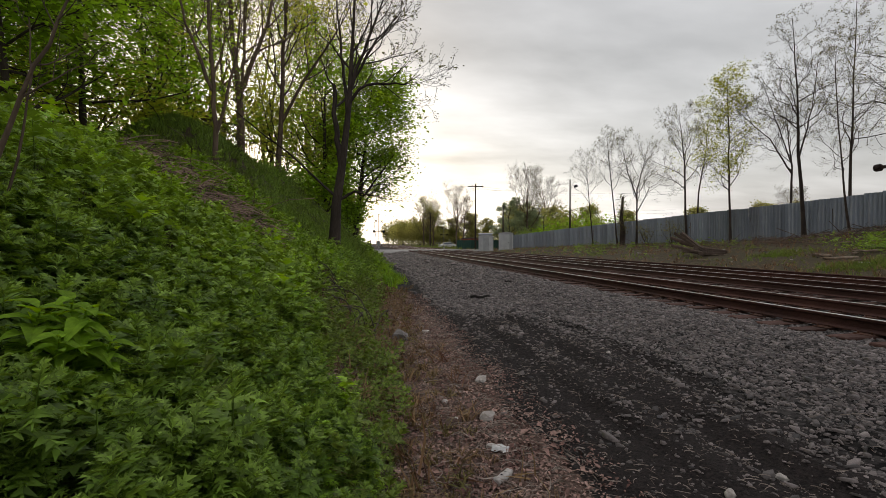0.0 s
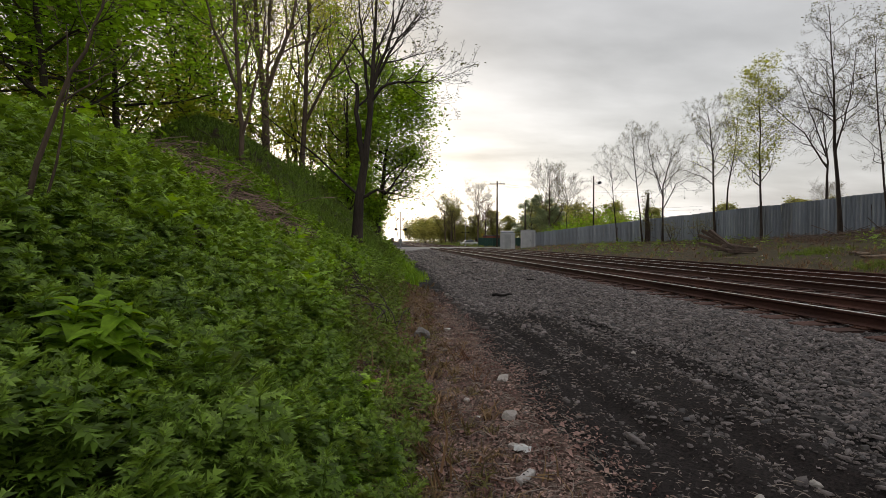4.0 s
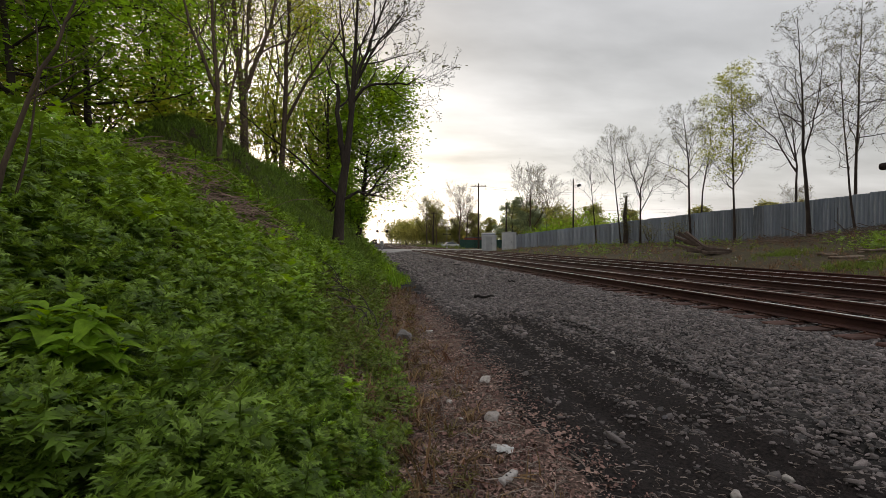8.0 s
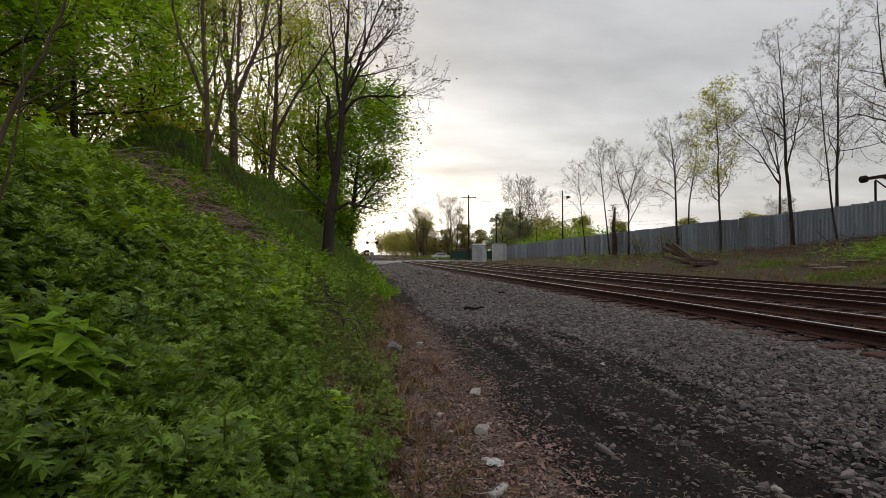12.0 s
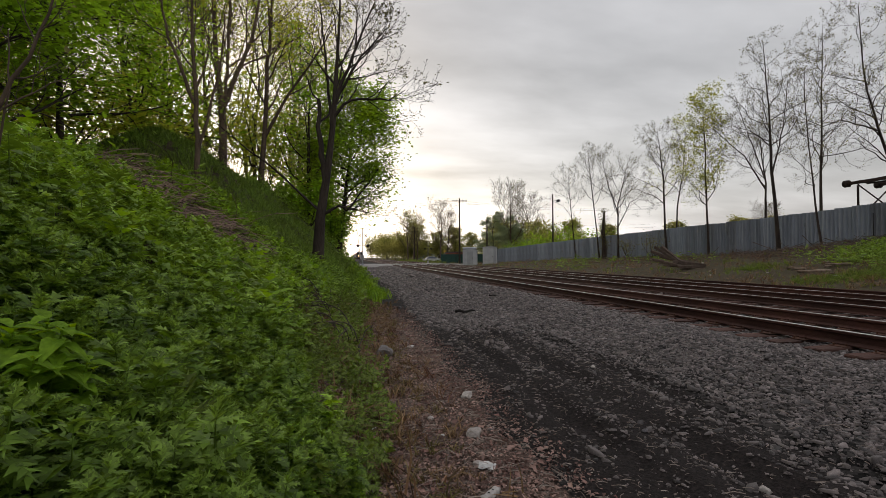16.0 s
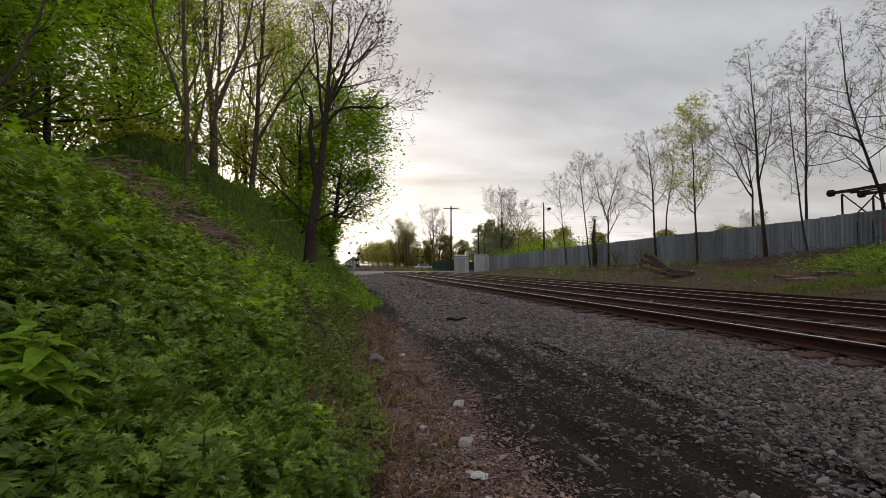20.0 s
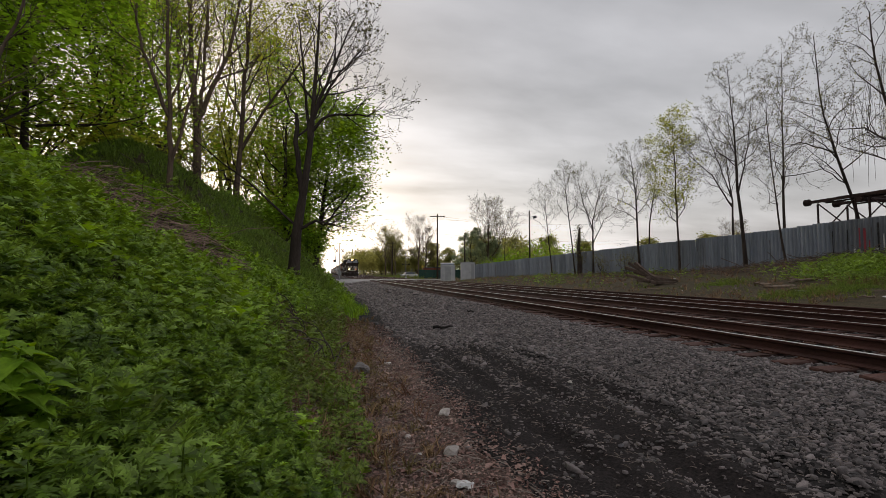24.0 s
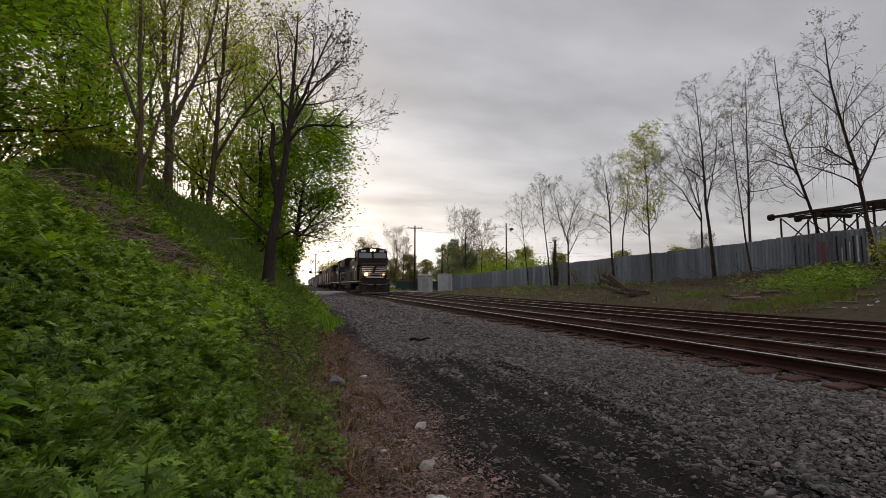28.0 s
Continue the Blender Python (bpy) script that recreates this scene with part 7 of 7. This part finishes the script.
    part("sign_board", Shape().box((0, -0.06, 2.6), (0.5, 0.02, 0.5), 0.005, Matrix.Rotation(radians(45), 3, "Y")), M["yellow"], sg)
    car = thing("parked_car", "white car parked beyond the crossing", "car", at=pose(21.5, 118, 0.15, 0, 0, 10))
    part("body", Shape().prism_x([(-0.9, 0.3), (0.9, 0.3), (0.9, 0.85), (0.75, 0.95), (-0.75, 0.95), (-0.9, 0.85)], -2.2, 2.2), M["car_white"], car)
    part("cabin", Shape().prism([(-1.5, 0.95), (1.3, 0.95), (0.8, 1.45), (-0.9, 1.45)], -0.75, 0.75), M["glass"], car)
    part("roof", Shape().box((-0.05, 0, 1.46), (1.6, 1.4, 0.05), 0.02), M["car_white"], car)
    for wx in (-1.4, 1.4):
        for wy in (-0.82, 0.82):
            part("wheel", Shape().tube([(wx, wy - 0.1, 0.32), (wx, wy + 0.1, 0.32)], 0.32, 14), M["rubber"], car)


build_distance()


# ---------------------------------------------------------------- train
def bogie(root, y, axles=3, r=0.5, name="truck", span=1.7):
    """A wheel set frame with its wheels, as parts of a vehicle."""
    fr = part(name, Shape().box((-1.0, y, 0.62), (0.16, span * (axles - 1) + 1.3, 0.3), 0.05).box((1.0, y, 0.62), (0.16, span * (axles - 1) + 1.3, 0.3), 0.05)
              .box((0, y, 0.6), (2.0, 0.5, 0.25), 0.04), M["dark_metal"], root, "grimy steel truck frame")
    for k in range(axles):
        yy = y + (k - (axles - 1) / 2) * span
        for sx in (-0.752, 0.752):
            part("wheel", Shape().tube([(sx - 0.07, yy, r), (sx + 0.07, yy, r)], [r, r], 20), M["rust"], fr)
    return fr


def locomotive(lead=True):
    """Front at y = 0, facing -y, rail head at z = 0."""
    L = 22.3
    root = thing("locomotive", "black diesel locomotive with white stripes and lit headlights" if lead else "second black diesel locomotive with white striping", "locomotive", "train")
    part("underframe", Shape().box((0, L / 2 + 0.3, 1.25), (2.9, L - 0.9, 0.35), 0.04), M["black_paint"], root)
    part("walkway", Shape().box((0, L / 2 + 0.6, 1.47), (3.08, L - 2.2, 0.08), 0.02), M["black_paint"], root)
    part("sill_stripe", Shape().box((-1.51, L / 2 + 0.5, 1.3), (0.02, L - 2.4, 0.1), 0.004), M["white"], root, "white stripe along the sill")
    part("sill_stripe", Shape().box((1.51, L / 2 + 0.5, 1.3), (0.02, L - 2.4, 0.1), 0.004), M["white"], root, "white stripe along the sill")
    part("pilot", Shape().prism_x([(0.25, 0.2), (0.05, 0.3), (0.05, 1.5), (0.5, 1.5), (0.5, 0.2)], -1.5, 1.5), M["nose_paint"], root)
    part("plow", Shape().prism_x([(-0.25, 0.1), (0.1, 0.12), (0.1, 0.75), (0.0, 0.75)], -1.35, 1.35), M["black_paint"], root)
    part("coupler", Shape().box((0, -0.25, 0.88), (0.3, 0.6, 0.3), 0.06), M["dark_metal"], root)
    part("anticlimber", Shape().box((0, 0.05, 1.68), (1.7, 0.3, 0.14), 0.03), M["white"], root, "pale anticlimber ledge")
    # nose with stripes
    nose = part("nose", Shape().prism_x([(0.75, 1.5), (0.55, 1.6), (0.58, 2.9), (0.95, 3.08), (2.2, 3.15), (2.2, 1.5)], -1.2, 1.2), M["nose_paint"], root)
    for z in (2.02, 2.2, 2.38, 2.56, 2.74):
        part("stripe", Shape().box((0, 0.55, z), (2.42, 0.03, 0.06), 0.004), M["white"], nose, "white nose stripe")
    part("emblem", Shape().add([(-0.25, 0.52, 2.1), (0.02, 0.52, 2.1), (0.28, 0.52, 2.75), (0.16, 0.52, 2.9), (-0.1, 0.52, 2.62), (-0.25, 0.535, 2.1), (0.02, 0.535, 2.1), (0.28, 0.535, 2.75), (0.16, 0.535, 2.9), (-0.1, 0.535, 2.62)],
                               [(0, 1, 2, 3, 4), (9, 8, 7, 6, 5), (0, 5, 6, 1), (1, 6, 7, 2), (2, 7, 8, 3), (3, 8, 9, 4), (4, 9, 5, 0)]), M["black_paint"], nose, "black emblem shape")
    part("visor_band", Shape().prism_x([(0.5, 2.88), (0.53, 3.0), (0.95, 3.16), (0.95, 3.02)], -1.2, 1.2), M["black_paint"], nose, "black rounded top of the nose")
    part("nose_door", Shape().box((0.0, 0.56, 2.0), (0.62, 0.04, 0.55), 0.02), M["black_paint"], nose)
    part("cut_lever", Shape().tube([(-1.4, -0.06, 1.05), (-0.4, -0.12, 0.98), (0.4, -0.12, 0.98), (1.4, -0.06, 1.05)], 0.022, 5), M["steel"], root)
    for hx in (-0.75, -0.55, 0.5, 0.68, 0.86):
        part("air_hose", Shape().tube([(hx, -0.04, 0.95), (hx + 0.02, -0.2, 0.7), (hx + 0.08, -0.16, 0.42)], 0.028, 6), M["rubber"], root)
    part("plow_edge", Shape().box((0, -0.23, 0.14), (2.6, 0.03, 0.07), 0.01), M["steel"], root)
    # cab
    cab = part("cab", Shape().prism_x([(1.55, 3.0), (1.7, 4.3), (2.0, 4.5), (4.3, 4.5), (4.3, 1.5), (2.0, 1.5), (2.0, 2.95)], -1.53, 1.53), M["nose_paint"], root)
    part("cab_roof", Shape().prism([(-1.55, 4.35), (1.55, 4.35), (1.25, 4.62), (0.6, 4.74), (-0.6, 4.74), (-1.25, 4.62)], 1.6, 4.4), M["black_paint"], cab)
    for sx in (-1, 1):
        w = part("windshield", Shape().prism_x([(1.6, 3.68), (1.665, 4.22), (1.70, 4.22), (1.635, 3.68)], sx * 0.75 - 0.64, sx * 0.75 + 0.64), M["glass"], cab)
        part("side_window", Shape().box((sx * 1.535, 3.0, 3.65), (0.03, 1.1, 0.7), 0.01), M["glass"], cab)
        part("number_board", Shape().box((sx * 0.95, 1.62, 4.4), (0.5, 0.05, 0.22), 0.01), M["white"], cab, "number board with plain bars")
        part("handrail", Shape().tube([(sx * 1.45, 0.2, 1.5), (sx * 1.45, 0.2, 2.6), (sx * 1.4, 0.7, 2.7)], 0.025, 5), M["white"], root)
        part("grab_rail", Shape().tube([(sx * 0.55, 0.15, 1.55), (sx * 0.55, 0.15, 2.5), (sx * 1.42, 0.15, 2.5)], 0.022, 5), M["white"], root)
        for k in range(4):
            part("step", Shape().box((sx * 1.38, 0.25, 0.4 + k * 0.28), (0.34, 0.4, 0.04), 0.008), M["white" if k == 3 else "dark_metal"], root)
        part("mirror", Shape().box((sx * 1.68, 2.3, 3.6), (0.18, 0.06, 0.4), 0.01), M["dark_metal"], cab)
        for k in range(12):
            yy = 4.8 + k * 1.42
            part("handrail_post", Shape().tube([(sx * 1.48, yy, 1.5), (sx * 1.48, yy, 2.5)], 0.02, 5), M["white" if k == 0 else "dark_metal"], root)
        part("side_handrail", Shape().tube([(sx * 1.48, 4.8, 2.5), (sx * 1.48, 20.5, 2.5)], 0.02, 5), M["dark_metal"], root)
    # lights
    hl = part("headlight_housing", Shape().box((0, 1.6, 4.5), (0.75, 0.22, 0.34), 0.04), M["dark_metal"], cab)
    for sx in (-0.16, 0.16):
        part("headlight", Shape().tube([(sx, 1.44, 4.5), (sx, 1.5, 4.5)], 0.115, 14), M["lamp"] if lead else M["glass"], hl, "lit warm headlight" if lead else "")
    for sx in (-1, 1):
        part("ditch_light", Shape().tube([(sx * 0.86, -0.02, 1.98), (sx * 0.86, 0.08, 1.98)], 0.15 if sx < 0 else 0.1, 14), (M["lamp"] if sx < 0 else M["lamp_dim"]) if lead else M["glass"], root, "lit ditch light" if lead else "")
    # long hood
    part("hood", Shape().prism([(-0.95, 1.5), (0.95, 1.5), (0.95, 3.75), (0.75, 4.2), (-0.75, 4.2), (-0.95, 3.75)], 4.3, 21.6), M["black_paint"], root)
    part("equipment_box", Shape().box((-1.15, 6.2, 2.6), (0.6, 3.4, 2.2), 0.05), M["black_paint"], root)
    part("inverter_cabinet", Shape().box((1.15, 6.2, 2.6), (0.6, 3.4, 2.2), 0.05), M["black_paint"], root)
    part("radiator", Shape().prism([(-1.5, 3.4), (1.5, 3.4), (1.5, 4.3), (1.2, 4.55), (-1.2, 4.55), (-1.5, 4.3)], 16.2, 20.8), M["black_paint"], root)
    part("exhaust_stack", Shape().box((0, 11.5, 4.35), (1.0, 1.6, 0.4), 0.08), M["dark_metal"], root)
    part("fan_housing", Shape().box((0, 8.2, 4.3), (1.5, 1.8, 0.35), 0.1), M["dark_metal"], root)
    for sx in (-1, 1):
        for k in range(7):
            part("hood_door", Shape().box((sx * 0.965, 8.6 + k * 1.05, 2.5), (0.03, 0.95, 1.7), 0.01), M["black_paint"], root)
        # lettering on the flank stays plain bars
        part("lettering_bar", Shape().box((sx * 1.465, 6.2, 2.9), (0.02, 2.4, 0.3), 0.004), M["white"], root, "plain white bar in place of lettering")
        part("number_bar", Shape().box((sx * 1.545, 3.2, 2.6), (0.02, 0.9, 0.3), 0.004), M["white"], root, "plain white bar in place of the number")
    part("fuel_tank", Shape().prism([(-1.35, 0.45), (1.35, 0.45), (1.5, 0.7), (1.5, 1.1), (-1.5, 1.1), (-1.5, 0.7)], 8.4, 14.0), M["black_paint"], root)
    bogie(root, 4.6)
    bogie(root, 17.9)
    return root


def wagon(kind, L):
    """A covered hopper, boxcar or gondola with ribs; front at y = 0."""
    mt = {"boxcar": "wagon_brown", "hopper": "wagon_grey", "gondola": "wagon_brown"}[kind]
    root = thing("freight_wagon", {"boxcar": "rusty brown boxcar with faded pale paint patches", "hopper": "grey covered hopper wagon with ribbed sides",
                                   "gondola": "low brown ribbed gondola wagon"}[kind], "freight wagon", "train")
    h = {"boxcar": 4.5, "hopper": 4.4, "gondola": 3.0}[kind]
    if kind == "hopper":
        prof = [(-0.7, 0.7), (0.7, 0.7), (1.55, 1.7), (1.55, h - 0.5), (1.0, h), (-1.0, h), (-1.55, h - 0.5), (-1.55, 1.7)]
    else:
        prof = [(-1.5, 1.05), (1.5, 1.05), (1.5, h - 0.15), (0.9, h), (-0.9, h), (-1.5, h - 0.15)]
    part("body", Shape().prism(prof, 0.6, L - 0.6), M[mt], root)
    part("sill", Shape().box((0, L / 2, 1.0), (2.8, L - 0.3, 0.25), 0.03), M["dark_metal"], root)
    n = int(L / 1.2)
    for sx in (-1, 1):
        for k in range(n):
            yy = 0.9 + k * (L - 1.8) / (n - 1)
            part("rib", Shape().box((sx * (1.59 if kind == "hopper" else 1.54), yy, (h + 1.3) / 2), (0.09, 0.12, h - 1.9), 0.01), M[mt], root)
        if kind != "gondola":
            for k, (yy, w, hh) in enumerate(((L * 0.22, 2.2, 1.3), (L * 0.42, 1.5, 1.7), (L * 0.62, 2.4, 1.1), (L * 0.82, 1.4, 1.5))):
                part("paint_patch", Shape().box((sx * (1.6 if kind == "hopper" else 1.55), yy, 2.2 + 0.3 * (k % 2)), (0.1, w, hh), 0.02, Matrix.Rotation(radians(15 * (k - 1.5)), 3, "X")),
                     M["white" if k % 2 else "dark_metal"], root, "faded painted shape on the wagon's side")
    if kind == "hopper":
        part("running_board", Shape().box((0, L / 2, h + 0.05), (1.2, L - 1.5, 0.06), 0.01), M["steel"], root)
    for k in (0, 1):
        part("ladder", Shape().box((-1.56, 0.75 + k * (L - 1.5), 2.4), (0.06, 0.45, 2.4), 0.01), M["steel"], root)
    bogie(root, 2.0, 2, 0.42)
    bogie(root, L - 2.0, 2, 0.42)
    return root


TRAIN = []          # things with their distance behind the train's front


def build_train():
    back = 0.0
    loco = locomotive(True)
    TRAIN.append((loco, back))
    back += 23.0
    TRAIN.append((locomotive(False), back))
    back += 23.2
    protos = {}
    for kind in ("boxcar", "hopper", "boxcar", "hopper", "boxcar", "gondola", "hopper", "boxcar", "boxcar", "hopper", "gondola", "hopper", "boxcar", "hopper"):
        L = {"hopper": 16.5, "boxcar": 17.0, "gondola": 17.5}[kind]
        if kind not in protos:
            protos[kind] = wagon(kind, L)
            ob = protos[kind]
        else:
            ob = copy_thing(protos[kind], Matrix())
        TRAIN.append((ob, back))
        back += L + 0.4


build_train()

FRONT_AT_END, SPEED = 45.2, 19.1        # the train's front at 28 s, metres a second


def motions():
    for ob, back in TRAIN:
        rows = []
        for t in (0, 4, 8, 12, 16, 20, 24, 28):
            rows.append((t, pose(TRACKS[0], FRONT_AT_END + SPEED * (28 - t) + back, RAIL_TOP)))
        walk(ob, rows)


motions()
